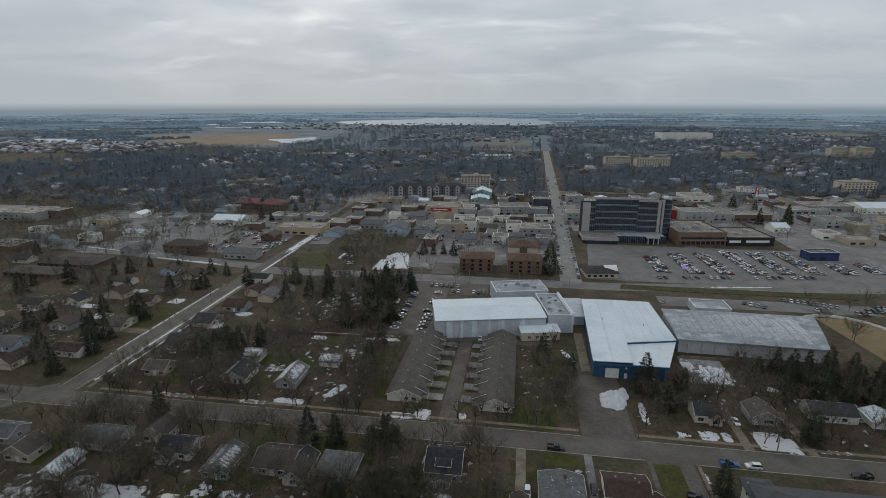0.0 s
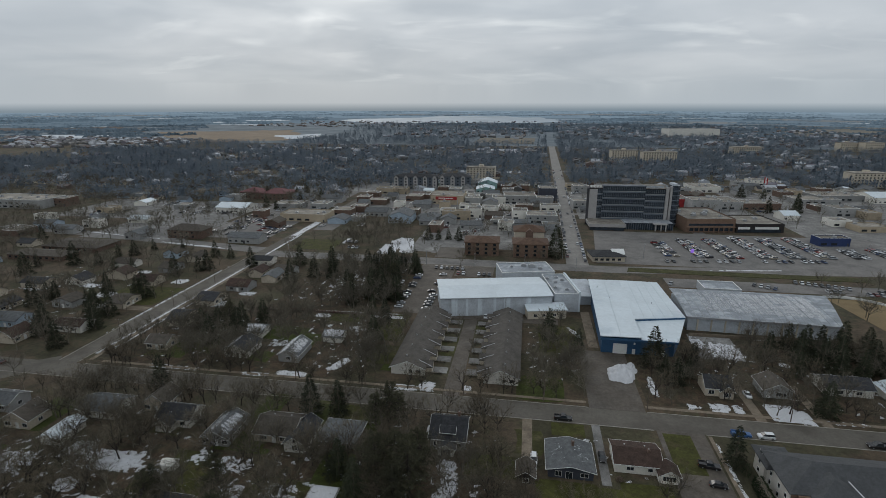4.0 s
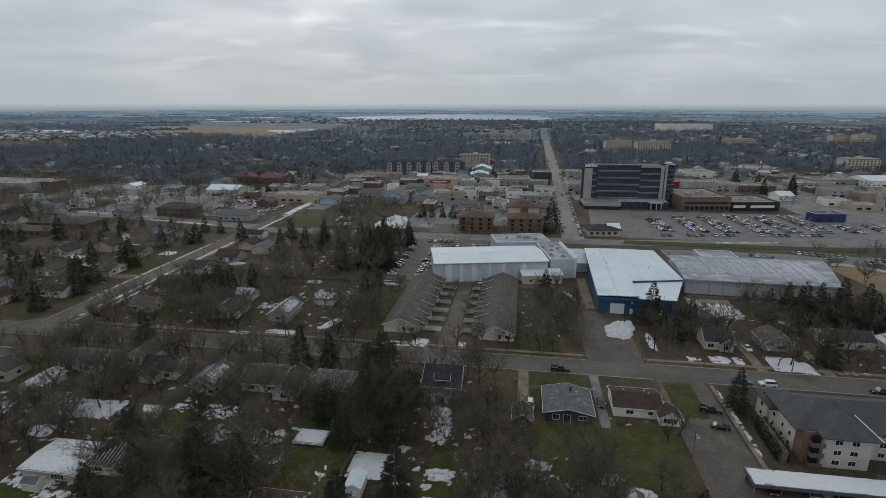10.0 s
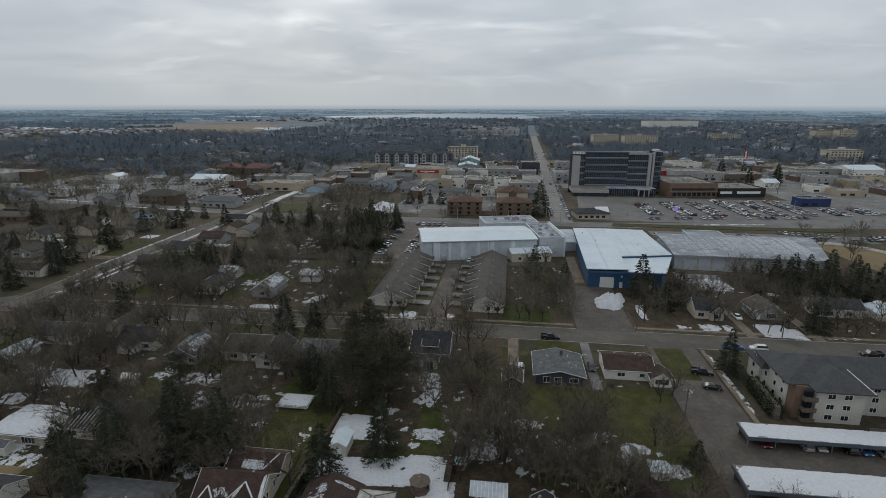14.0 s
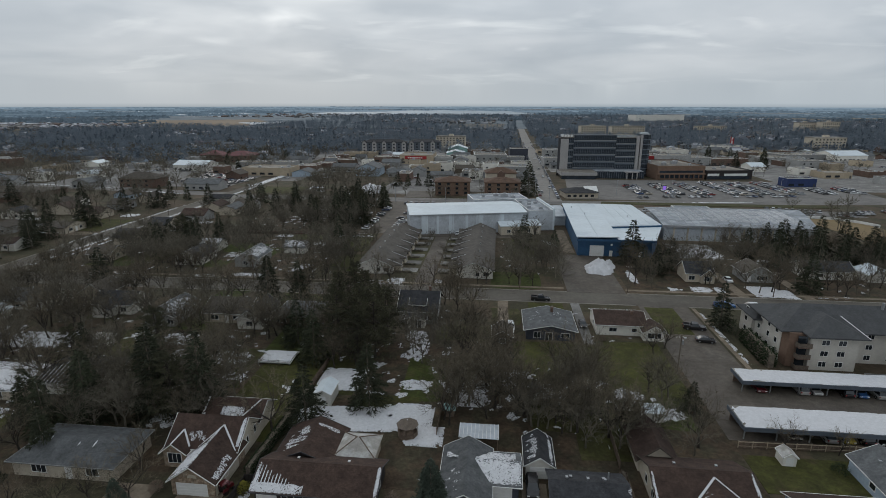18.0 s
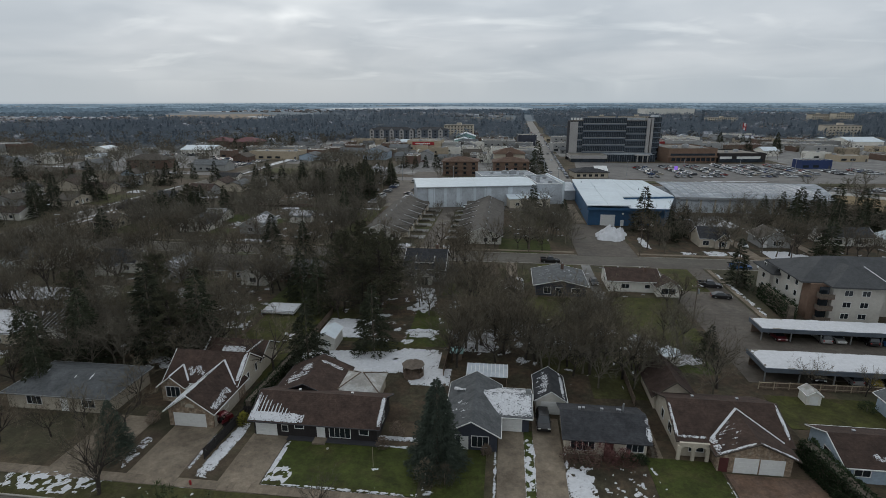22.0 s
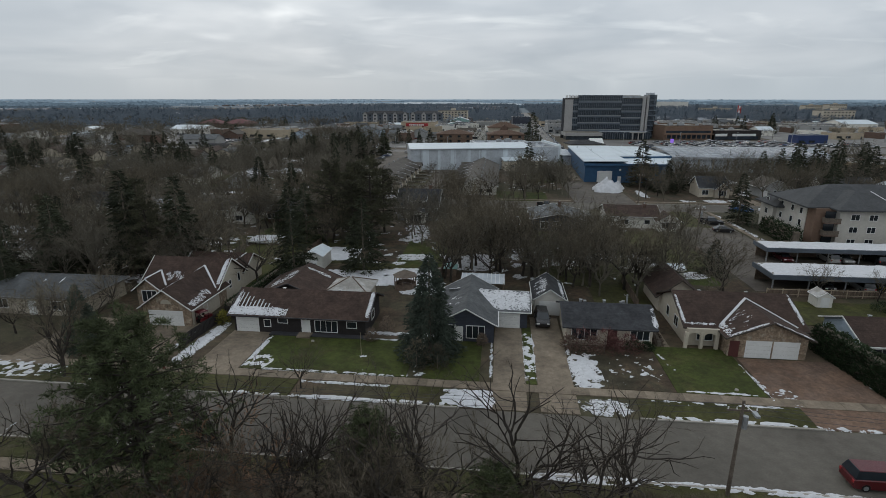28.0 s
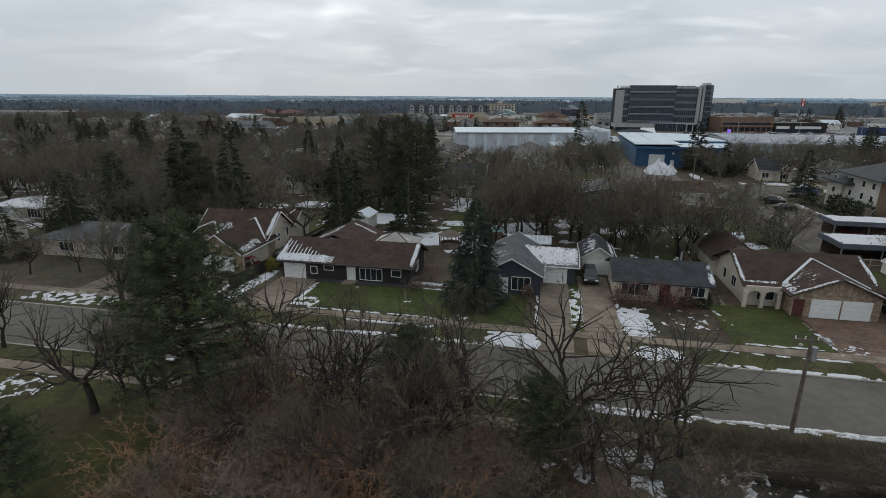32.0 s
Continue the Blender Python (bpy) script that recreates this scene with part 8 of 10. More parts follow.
grove(BRUSH, -3, 12, 20, 31, 16, 2.5, 4.5, 22, 2.5)
grove(BARE_MID, -9, 3, 28.5, 34, 6, 7.0, 9.8, 28, 2.0)
grove(BARE_MID, -37, -29, 30, 35, 4, 8.0, 11.0, 29, 2.0)
grove(BARE_MID, 3, 12, 28, 33, 3, 5.0, 7.0, 30, 2.0)
grove(BRUSH, 9, 32, 30, 34.5, 16, 1.6, 2.6, 23, 2.5)
# back yards and the middle block
for u, v, h in ((-7.3, 88.7, 13.2), (1.0, 89.5, 14.2), (-3.5, 92.5, 13.5), (5.0, 93.5, 12.5), (17.3, 88.9, 11.8), (49.4, 81.8, 6.8), (58.0, 81.5, 6.2), (-1.0, 97.0, 13.0), (-55.0, 66.0, 8.0), (-47.5, 48.0, 6.5), (-20.0, 48.0, 5.5), (-53.0, 60.0, 8.5), (-46.9, 47.4, 13.0), (-58.5, 59.0, 8.0), (-62.0, 57.0, 7.0), (-68.0, 55.0, 8.0), (37.5, 116.0, 9.0), (41.0, 119.5, 9.5)):
    plant(trng.choice(BARE_MID), u, v, h, trng)
grove(BARE_MID, -9, 36, 80, 124, 44, 9, 13.5, 31, 5.5)
grove(BARE_MID, -75, -36, 76, 126, 34, 9, 14, 32, 5.5)
grove(BARE_MID, -36, -20, 100, 126, 8, 9, 12, 32, 5.5)
grove(BARE_MID, -165, -75, 66, 126, 70, 9, 14, 33, 5.5)
grove(BARE_MID, -165, 40, 137, 146, 40, 8, 13, 34, 4.5)
grove(BARE_MID, -165, 22, 158.5, 164, 36, 8, 12, 35, 4.5)
grove(BARE_MID, 44, 150, 160, 216, 36, 9, 13, 40, 5.5)
stand("leafless_trees", MID_SHAPES, [(-162, -50, 165, 216, 92, 8, 12), (-121, -62, 226, 300, 92, 9, 14), (-161, -122, 160, 300, 34, 7, 10), (148, 210, 160, 300, 50, 8, 13), (1, 24, 166, 222, 24, 8, 12), (-165, -40, 80, 146, 60, 8, 13), (44, 150, 160, 214, 34, 8, 13), (-260, -168, 50, 146, 70, 9, 13), (100, 230, 48, 146, 40, 8, 12)], 36, "grey-brown leafless wood between the houses", 5.5)
stand("leafless_trees", DENSE_SHAPES, [(-9, 36, 79, 100, 26, 9, 12), (-60, -38, 78, 100, 10, 9, 13), (-110, -60, 72, 100, 24, 9, 13), (-22, 36, 98, 124, 16, 8, 11)], 47, "tall leafless trees behind the houses", 6.0)
stand("leafless_trees", DENSE_SHAPES, [(-150, -22, 118, 146, 30, 9, 13), (-150, -52, 165, 214, 42, 8, 12), (2, 22, 161, 200, 8, 8, 11), (44, 100, 161, 200, 14, 8, 12)], 53, "grey-brown leafless trees round the houses", 5.0)
stand("court_trees", MID_SHAPES, [(-28, -18, 172, 220, 9, 4, 6)], 41, "small leafless trees along the court", 1)
stand("leafless_trees", FAR_SHAPES, [(-300, -182, 110, 300, 190, 8, 13), (-460, -300, 150, 400, 260, 8, 13), (-132, -92, 340, 400, 40, 10, 14), (-420, -200, 320, 470, 160, 8, 12), (-165, 10, 300, 306, 16, 7, 10), (-165, 20, 319, 330, 20, 7, 10)], 43, "leafless garden trees along the far streets", 5.5)
stand("leafless_trees", FAR_SHAPES, [(-165, 24, 335, 640, 150, 6, 11), (50, 330, 440, 640, 110, 6, 11), (185, 300, 240, 350, 40, 8, 12), (-400, -182, 470, 640, 330, 8, 13), (-620, -400, 330, 640, 330, 8, 13)], 46, "scattered leafless trees about town", 7.0)
grove(SPRUCE, -300, -200, 440, 620, 14, 8, 13, 49)
grove(SPRUCE, -120, -62, 228, 300, 12, 10, 15, 50)
grove(SPRUCE, -165, -60, 165, 222, 7, 9, 14, 51)
grove(SPRUCE, -82, -63, 236, 300, 11, 11, 15, 55)
grove(SPRUCE, -250, -186, 165, 250, 9, 10, 15, 56)
grove(SPRUCE, -310, -185, 160, 300, 12, 8, 13, 52)


# ---- far woods and far suburbs: too many to count ----
def far_woods(name, zones, seed, label):
    """Leafless crowns and firs of the distance, in two meshes: blades scattered through an egg, and blades laid on a spire."""
    rng = np.random.default_rng(seed)
    for firs in (False, True):
        V, F, n0 = [], [], 0
        for u0, u1, v0, v1, n, hmin, hmax in zones:
            n = n // 6 if firs else n
            u, v = rng.uniform(u0, u1, n), rng.uniform(v0, v1, n)
            for f0, f1, g0, g1 in FIELDS:
                out = ~((u > f0) & (u < f1) & (v > g0) & (v < g1))
                u, v = u[out], v[out]
            n = len(u)
            keep = ~((u > 22 + (v - 318) * 0.019) & (u < 43 + (v - 318) * 0.019))
            clump = np.sin(u * 0.021 + seed) * np.sin(v * 0.017 + 2 * seed) + rng.uniform(-0.8, 0.8, n) > (-0.15 if firs else -0.40)
            u, v = u[keep & clump], v[keep & clump]
            m = len(u)
            h = rng.uniform(hmin, hmax, m) * (1.15 if firs else 1.0)
            z0 = rim_z(np.hypot(u, v))
            for k in range(22 if firs else 24):
                a, f = rng.uniform(0, 6.283, m), rng.random(m)
                if firs:
                    r, z, L, w = (1 - f) * h * 0.2, h * (0.06 + 0.92 * f), h * 0.16, h * 0.085
                else:
                    r, z = np.sqrt(rng.random(m)) * h * 0.40 * np.sqrt(np.clip(1 - (2 * f - 1) ** 2, 0.05, 1)), h * (0.16 + 0.78 * f)
                    L, w = h * 0.17, h * 0.055
                c = np.stack([u + r * np.cos(a), v + r * np.sin(a), z + z0], 1)
                d = rng.normal(size=(m, 3))
                d[:, 2] = -np.abs(d[:, 2]) - 0.8 if firs else d[:, 2] + 0.7
                d /= np.linalg.norm(d, axis=1)[:, None]
                e = np.cross(d, rng.normal(size=(m, 3)))
                e /= np.linalg.norm(e, axis=1)[:, None]
                V += [c - e * w[:, None], c + e * w[:, None], c + d * L[:, None]]
                q = np.arange(m)
                F.append(np.stack([n0 + q, n0 + m + q, n0 + 2 * m + q], 1))
                n0 += 3 * m
        me = bpy.data.meshes.new(name)
        me.from_pydata(np.concatenate(V).tolist(), [], np.concatenate(F).tolist())
        me.materials.append(M_HAZED_FIR if firs else M_HAZED_WOOD)
        o = new("far_firs" if firs else name, me)
        o.matrix_basis = at(0, 0)
        tagged(o, "dark firs among the far woods, blued by painted haze" if firs else label, "trees", "", "stuff")


RIMS = [(2700, 0.2), (3500, 4.0), (4300, 16.0), (4850, 27.0)]


def rim_z(r):
    """The height of the far land at a distance from the start."""
    return np.interp(r, [0, 2699] + [q[0] for q in RIMS], [0, 0] + [q[1] for q in RIMS])


def leaf_light(m):
    """Blades of far crowns take the light as the whole crown does, not one by one."""
    n, l = m.node_tree.nodes, m.node_tree.links
    geo, up, nz = n.new("ShaderNodeNewGeometry"), n.new("ShaderNodeVectorMath"), n.new("ShaderNodeVectorMath")
    up.operation, nz.operation = "MULTIPLY_ADD", "NORMALIZE"
    up.inputs[1].default_value, up.inputs[2].default_value = (0.2, 0.2, 0.2), (0.0, -0.3, 0.75)
    l.new(geo.outputs["Normal"], up.inputs[0])
    l.new(up.outputs[0], nz.inputs[0])
    l.new(nz.outputs[0], n["Principled BSDF"].inputs["Normal"])
    return m


# crown and fir colours are lightened and blued to stand in for air haze
M_HAZED_WOOD = leaf_light(mat("hazed_woodland", (0.146, 0.175, 0.206), 0.95, 0.15, 30.0, 0.4, 0.0))
M_HAZED_FIR = leaf_light(mat("far_firs", (0.080, 0.106, 0.132), 0.95, 0.15, 30.0, 0.4, 0.0))
far_woods("far_woods", [(-760, -190, 470, 640, 1500, 7, 13), (-900, 20, 600, 1000, 6400, 8, 14), (44, 600, 660, 1000, 3500, 8, 14), (0, 80, 620, 1000, 260, 7, 12)], 3, "leafless town woods with dark firs, blued by painted haze")
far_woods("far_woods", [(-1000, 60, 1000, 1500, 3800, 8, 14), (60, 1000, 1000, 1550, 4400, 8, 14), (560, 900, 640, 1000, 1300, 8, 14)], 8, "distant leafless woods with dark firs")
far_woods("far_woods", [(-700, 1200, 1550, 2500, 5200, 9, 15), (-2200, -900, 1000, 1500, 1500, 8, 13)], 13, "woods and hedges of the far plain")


def far_suburb(name, zones, seed, label):
    rng = random.Random(seed)
    g = Geo()
    for u0, u1, v0, v1, n in zones:
        for i in range(n):
            u, v, w, d, h = rng.uniform(u0, u1), rng.uniform(v0, v1), rng.uniform(9, 15), rng.uniform(8, 12), rng.uniform(3, 5)
            if 22 + (v - 318) * 0.019 - 8 < u < 50 + (v - 318) * 0.019:
                continue
            g.body(u - w / 2, u + w / 2, v - d / 2, v + d / 2, -0.2, h, rng.uniform(1.5, 3), rng.choice("xy"))
    o = solid(name, g, M_FARHOUSE, at(0, 0), label, "houses", "stuff")
    return o


def island_paint():
    m = mat("far_house_paint", (0.4, 0.4, 0.4), 0.8, 0.05)
    n, l = m.node_tree.nodes, m.node_tree.links
    geo, ramp = n.new("ShaderNodeNewGeometry"), n.new("ShaderNodeValToRGB")
    ramp.color_ramp.interpolation = "CONSTANT"
    cols = [(0.0, (0.10, 0.10, 0.10)), (0.25, (0.20, 0.19, 0.18)), (0.45, (0.34, 0.35, 0.37)), (0.62, (0.13, 0.10, 0.09)), (0.75, (0.36, 0.38, 0.41)), (0.92, (0.16, 0.15, 0.17))]
    for i, (p, c) in enumerate(cols):
        e = ramp.color_ramp.elements[i] if i < 2 else ramp.color_ramp.elements.new(p)
        e.position, e.color = p, (*c, 1)
    l.new(geo.outputs["Random Per Island"], ramp.inputs[0])
    l.new(ramp.outputs[0], n["Principled BSDF"].inputs["Base Color"])
    return m


M_FARHOUSE = island_paint()
far_suburb("far_suburb", [(-1500, -840, 1010, 1330, 480), (300, 1100, 1250, 1750, 420), (-420, 260, 1480, 2000, 260), (-640, 560, 860, 1180, 260), (-860, 10, 520, 1000, 190), (70, 600, 640, 1000, 150)], 4, "far rows of small grey and white houses")
far_suburb("far_suburb", [(-1200, 200, 2100, 2800, 260), (200, 1000, 1700, 2300, 160)], 6, "farthest small houses on the plain")
# the rim of the plain: wooded distance, too far to shift; haze painted ring by ring
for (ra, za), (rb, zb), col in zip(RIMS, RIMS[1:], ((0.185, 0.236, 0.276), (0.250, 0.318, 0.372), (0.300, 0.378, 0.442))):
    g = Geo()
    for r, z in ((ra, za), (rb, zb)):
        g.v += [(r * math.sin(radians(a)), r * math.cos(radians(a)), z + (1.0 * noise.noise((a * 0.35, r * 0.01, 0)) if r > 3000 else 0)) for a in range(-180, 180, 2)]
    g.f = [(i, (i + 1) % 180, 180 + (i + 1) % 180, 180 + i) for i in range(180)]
    M_RIM_HAZED = mat("hazed_rim_%d" % ra, col, 1.0, 0.05, 400.0, 0.02, 0.0, spec=0.0, second=tuple(c * 1.08 for c in col), cover=0.45)
    solid("backdrop", g, M_RIM_HAZED, at(0, 0), "far wooded plain at the horizon, haze painted in its colour", "backdrop", "structure")


def rim_patch(a0, a1, r0, r1, material, label, category="field", name="field", seed=1, lift=1.2):
    """A far field, water or snow that lies on the rising rim, between two bearings and two distances, with wandering shores."""
    g, n, k = Geo(), 40, 5
    for i in range(n + 1):
        f = i / n
        a = a0 + (a1 - a0) * f
        e = math.sin(math.pi * f) ** 0.4
        m, half = (r0 + r1) / 2, (r1 - r0) / 2 * e
        lo = m - half * (1 + 0.5 * noise.noise((f * 7, seed, 1.5)))
        hi = m + half * (1 + 0.5 * noise.noise((f * 6, seed, 8.5)))
        for q in range(k + 1):
            r = lo + (hi - lo) * q / k
            g.v.append((r * math.sin(radians(a)), r * math.cos(radians(a)), float(rim_z(r)) + lift))
    for i in range(n):
        for q in range(k):
            p = i * (k + 1) + q
            g.f.append((p, p + k + 1, p + k + 2, p + 1))
    return solid(name, g, material, at(0, 0), label, category, "structure")


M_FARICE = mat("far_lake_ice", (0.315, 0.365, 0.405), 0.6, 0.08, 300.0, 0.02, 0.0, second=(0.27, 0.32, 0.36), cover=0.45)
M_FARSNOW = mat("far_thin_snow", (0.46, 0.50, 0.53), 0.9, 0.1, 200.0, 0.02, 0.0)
# straw fields take a blue-grey base colour, haze painted over the dry tone
M_STRAW_HAZED = mat("hazed_dry_fields", (0.185, 0.195, 0.200), 0.95, 0.1, 300.0, 0.02, 0.0)
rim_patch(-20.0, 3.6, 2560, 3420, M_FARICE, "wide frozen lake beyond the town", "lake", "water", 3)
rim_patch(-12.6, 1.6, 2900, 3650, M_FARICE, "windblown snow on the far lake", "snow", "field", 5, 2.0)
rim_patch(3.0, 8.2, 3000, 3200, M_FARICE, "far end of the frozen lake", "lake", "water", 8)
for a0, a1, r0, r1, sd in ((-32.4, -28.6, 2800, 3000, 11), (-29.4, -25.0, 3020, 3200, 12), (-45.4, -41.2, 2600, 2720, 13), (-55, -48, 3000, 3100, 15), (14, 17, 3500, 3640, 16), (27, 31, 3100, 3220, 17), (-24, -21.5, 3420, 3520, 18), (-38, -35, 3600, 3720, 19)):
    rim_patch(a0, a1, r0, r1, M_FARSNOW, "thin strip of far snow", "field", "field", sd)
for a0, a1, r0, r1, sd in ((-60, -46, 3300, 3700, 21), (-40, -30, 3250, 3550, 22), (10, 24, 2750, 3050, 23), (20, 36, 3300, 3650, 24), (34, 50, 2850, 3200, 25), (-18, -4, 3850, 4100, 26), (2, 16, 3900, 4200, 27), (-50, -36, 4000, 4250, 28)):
    rim_patch(a0, a1, r0, r1, M_STRAW_HAZED, "pale dry fields of the far plain, greyed by painted haze", "field", "field", sd, 0.8)


def hazed_belts(count, seed, near, deep_, material):
    """Shelter belts and bluffs of the far plain: long low hedges of many pointed crowns, laid across the view."""
    rng = random.Random(seed)
    g = Geo()
    for i in range(count):
        a, r = rng.uniform(-62, 58), near + deep_ * rng.random()
        if (-20.5 < a < 4 and 2500 < r < 3700) or (r < 2550 and -34 < a < -12):
            continue
        span, deep, h = rng.uniform(1.0, 6.5), rng.uniform(10, 60), rng.uniform(5, 9) * (0.75 if r > 4100 else 1.0)
        n = max(4, int(span * 7))
        base = len(g.v)
        for k in range(n + 1):
            b = radians(a + span * (k / n - 0.5))
            rr = r + 60 * noise.noise((k * 0.3, seed, i))
            hh = h * (0.45 + 0.75 * rng.random()) * (1 if 0 < k < n else 0.2)
            z = float(rim_z(rr)) - 0.5
            for q, (dr, dz) in enumerate(((0, 0), (deep * 0.3, hh), (deep, hh * 0.8), (deep * 1.3, 0))):
                g.v.append(((rr + dr) * math.sin(b), (rr + dr) * math.cos(b), z + dz))
        for k in range(n):
            for q in range(3):
                p = base + 4 * k + q
                g.f.append((p, p + 4, p + 5, p + 1))
    return solid("shelter_belts", g, material, at(0, 0), "shelter belts and bluffs of the far plain, tinted with painted haze", "trees", "stuff")


# three copies of one belt colour, haze painted in more strongly with distance
M_BELT_HAZED = mat("hazed_belts", (0.122, 0.156, 0.184), 1.0, 0.15, 100.0, 0.05, 0.0, spec=0.0)
hazed_belts(210, 9, 1700, 900, M_BELT_HAZED)
M_BELT_HAZIER = mat("hazier_belts", (0.168, 0.222, 0.264), 1.0, 0.12, 100.0, 0.05, 0.0, spec=0.0)
hazed_belts(260, 10, 2600, 1300, M_BELT_HAZIER)
M_BELT_HAZIEST = mat("haziest_belts", (0.245, 0.312, 0.364), 1.0, 0.12, 100.0, 0.05, 0.0, spec=0.0)
hazed_belts(160, 12, 3700, 1000, M_BELT_HAZIEST)

# ---- vehicles ----
def vehicle(kind, paint, label, detail=True):
    """A parked vehicle: body, glass cabin, wheels with rims, lamps."""
    t = thing(kind, at(0, 0), label, "car" if kind != "pickup" else "truck")
    L, W, H, cab = {"car": (4.5, 1.8, 1.45, (-1.15, -0.45, 1.05, 1.75)), "suv": (4.7, 1.9, 1.75, (-1.35, -0.6, 1.9, 2.2)), "minivan": (5.0, 1.95, 1.75, (-1.7, -0.7, 2.1, 2.4)), "pickup": (5.6, 2.0, 1.85, (-1.3, -0.7, 0.7, 0.95))}[kind]
    w, x0, x1, b = W / 2, -L / 2, L / 2, 0.95 if kind == "car" else 1.08

    def loft(rows):
        g, n = Geo(), len(rows)
        for x, z0, z1, s in rows:
            g.v += [(x, -w * s, z0), (x, -w * s, z1 - 0.06), (x, -w * s * 0.93, z1), (x, w * s * 0.93, z1), (x, w * s, z1 - 0.06), (x, w * s, z0)]
        for i in range(n - 1):
            for k in range(6):
                j = (k + 1) % 6
                g.f.append((6 * i + k, 6 * i + j, 6 * i + 6 + j, 6 * i + 6 + k))
        g.f += [tuple(range(6)), tuple(range(6 * n - 1, 6 * n - 7, -1))]
        return g
    bed = b - 0.02
    body = loft([(x0, 0.42, b - 0.30, 0.86), (x0 + 0.12, 0.28, b - 0.12, 0.97), (cab[0] - 0.05, 0.25, b - 0.02, 1.0), (cab[0] + 0.3, 0.25, b, 1.0), (x1 - 0.35, 0.25, bed, 1.0), (x1 - 0.05, 0.32, bed - 0.08, 0.96), (x1, 0.45, bed - 0.2, 0.9)])
    zt = H - 0.05
    k = len(body.v)
    body.v += [(cab[1] + 0.05, -w * 0.74, zt), (cab[2], -w * 0.74, zt), (cab[2], w * 0.74, zt), (cab[1] + 0.05, w * 0.74, zt), (cab[1] + 0.15, -w * 0.70, H), (cab[2] - 0.1, -w * 0.70, H), (cab[2] - 0.1, w * 0.70, H), (cab[1] + 0.15, w * 0.70, H)]
    body.f += [(k + 4, k + 5, k + 6, k + 7), (k, k + 1, k + 5, k + 4), (k + 1, k + 2, k + 6, k + 5), (k + 2, k + 3, k + 7, k + 6), (k + 3, k, k + 4, k + 7), (k + 3, k + 2, k + 1, k)]
    if kind == "pickup":
        body.box(cab[3] + 0.1, x1 - 0.08, -w, -w + 0.12, b - 0.1, b + 0.28).box(cab[3] + 0.1, x1 - 0.08, w - 0.12, w, b - 0.1, b + 0.28).box(x1 - 0.14, x1 - 0.04, -w, w, b - 0.1, b + 0.28)
    part("body", body, paint, t)
    g = Geo()
    g.v = [(cab[0], -w * 0.92, b - 0.03), (cab[3], -w * 0.92, b - 0.03), (cab[3], w * 0.92, b - 0.03), (cab[0], w * 0.92, b - 0.03), (cab[1], -w * 0.73, zt + 0.01), (cab[2] + 0.03, -w * 0.73, zt + 0.01), (cab[2] + 0.03, w * 0.73, zt + 0.01), (cab[1], w * 0.73, zt + 0.01)]
    g.f = [(0, 1, 5, 4), (1, 2, 6, 5), (2, 3, 7, 6), (3, 0, 4, 7), (4, 5, 6, 7)]
    part("cabin_glass", g, M_GLASS, t)
    if not detail:
        g = Geo()
        for x in (-L * 0.31, L * 0.31):
            g.tube((x, -w + 0.02, 0.34), (x, w - 0.02, 0.34), 0.34, 0.34, 8)
        part("wheel_set", g, M_RUBBER, t, "black tyres under the car")
        return t
    for sx in (-1, 1):
        for sy in (-1, 1):
            x, y = sx * L * 0.31, sy * (w - 0.1)
            wh = part("wheel", shared(("wheel",), lambda: Geo().tube((0, -0.11, 0), (0, 0.11, 0), 0.34, 0.34, 12), M_RUBBER), None, t, m=pose(x, y, 0.34))
            if detail:
                part("rim", shared(("rim",), lambda: Geo().tube((0, -0.125, 0), (0, 0.125, 0), 0.2, 0.2, 8), M_STEEL), None, wh)
    if detail:
        for sy in (-1, 1):
            part("headlight", Geo().box(x0 - 0.01, x0 + 0.14, sy * w * 0.72 - 0.2, sy * w * 0.72 + 0.2, b - 0.38, b - 0.22), M_TRIM, t)
            part("tail_light", Geo().box(x1 - 0.1, x1 + 0.015, sy * w * 0.8 - 0.12, sy * w * 0.8 + 0.12, b - 0.36, b - 0.12), M_RED, t)
            part("mirror", Geo().box(cab[0] + 0.2, cab[0] + 0.36, sy * (w + 0.02) - 0.1, sy * (w + 0.02) + 0.1, b, b + 0.16), paint, t)
    return t


M_BLACKPAINT = mat("black_car_paint", (0.019, 0.018, 0.019), 0.25, 0.05, spec=0.5)
M_SILVER = mat("silver_car_paint", (0.373, 0.370, 0.357), 0.3, 0.05, spec=0.5, metal=0.2)
M_BLUECAR = mat("blue_car_paint", (0.03, 0.09, 0.22), 0.3, 0.05, spec=0.5)
M_WHITECAR = mat("white_car_paint", (0.62, 0.63, 0.64), 0.3, 0.04, spec=0.5)
M_YELLOW = mat("yellow_car_paint", (0.435, 0.330, 0.028), 0.35, 0.05, spec=0.5)
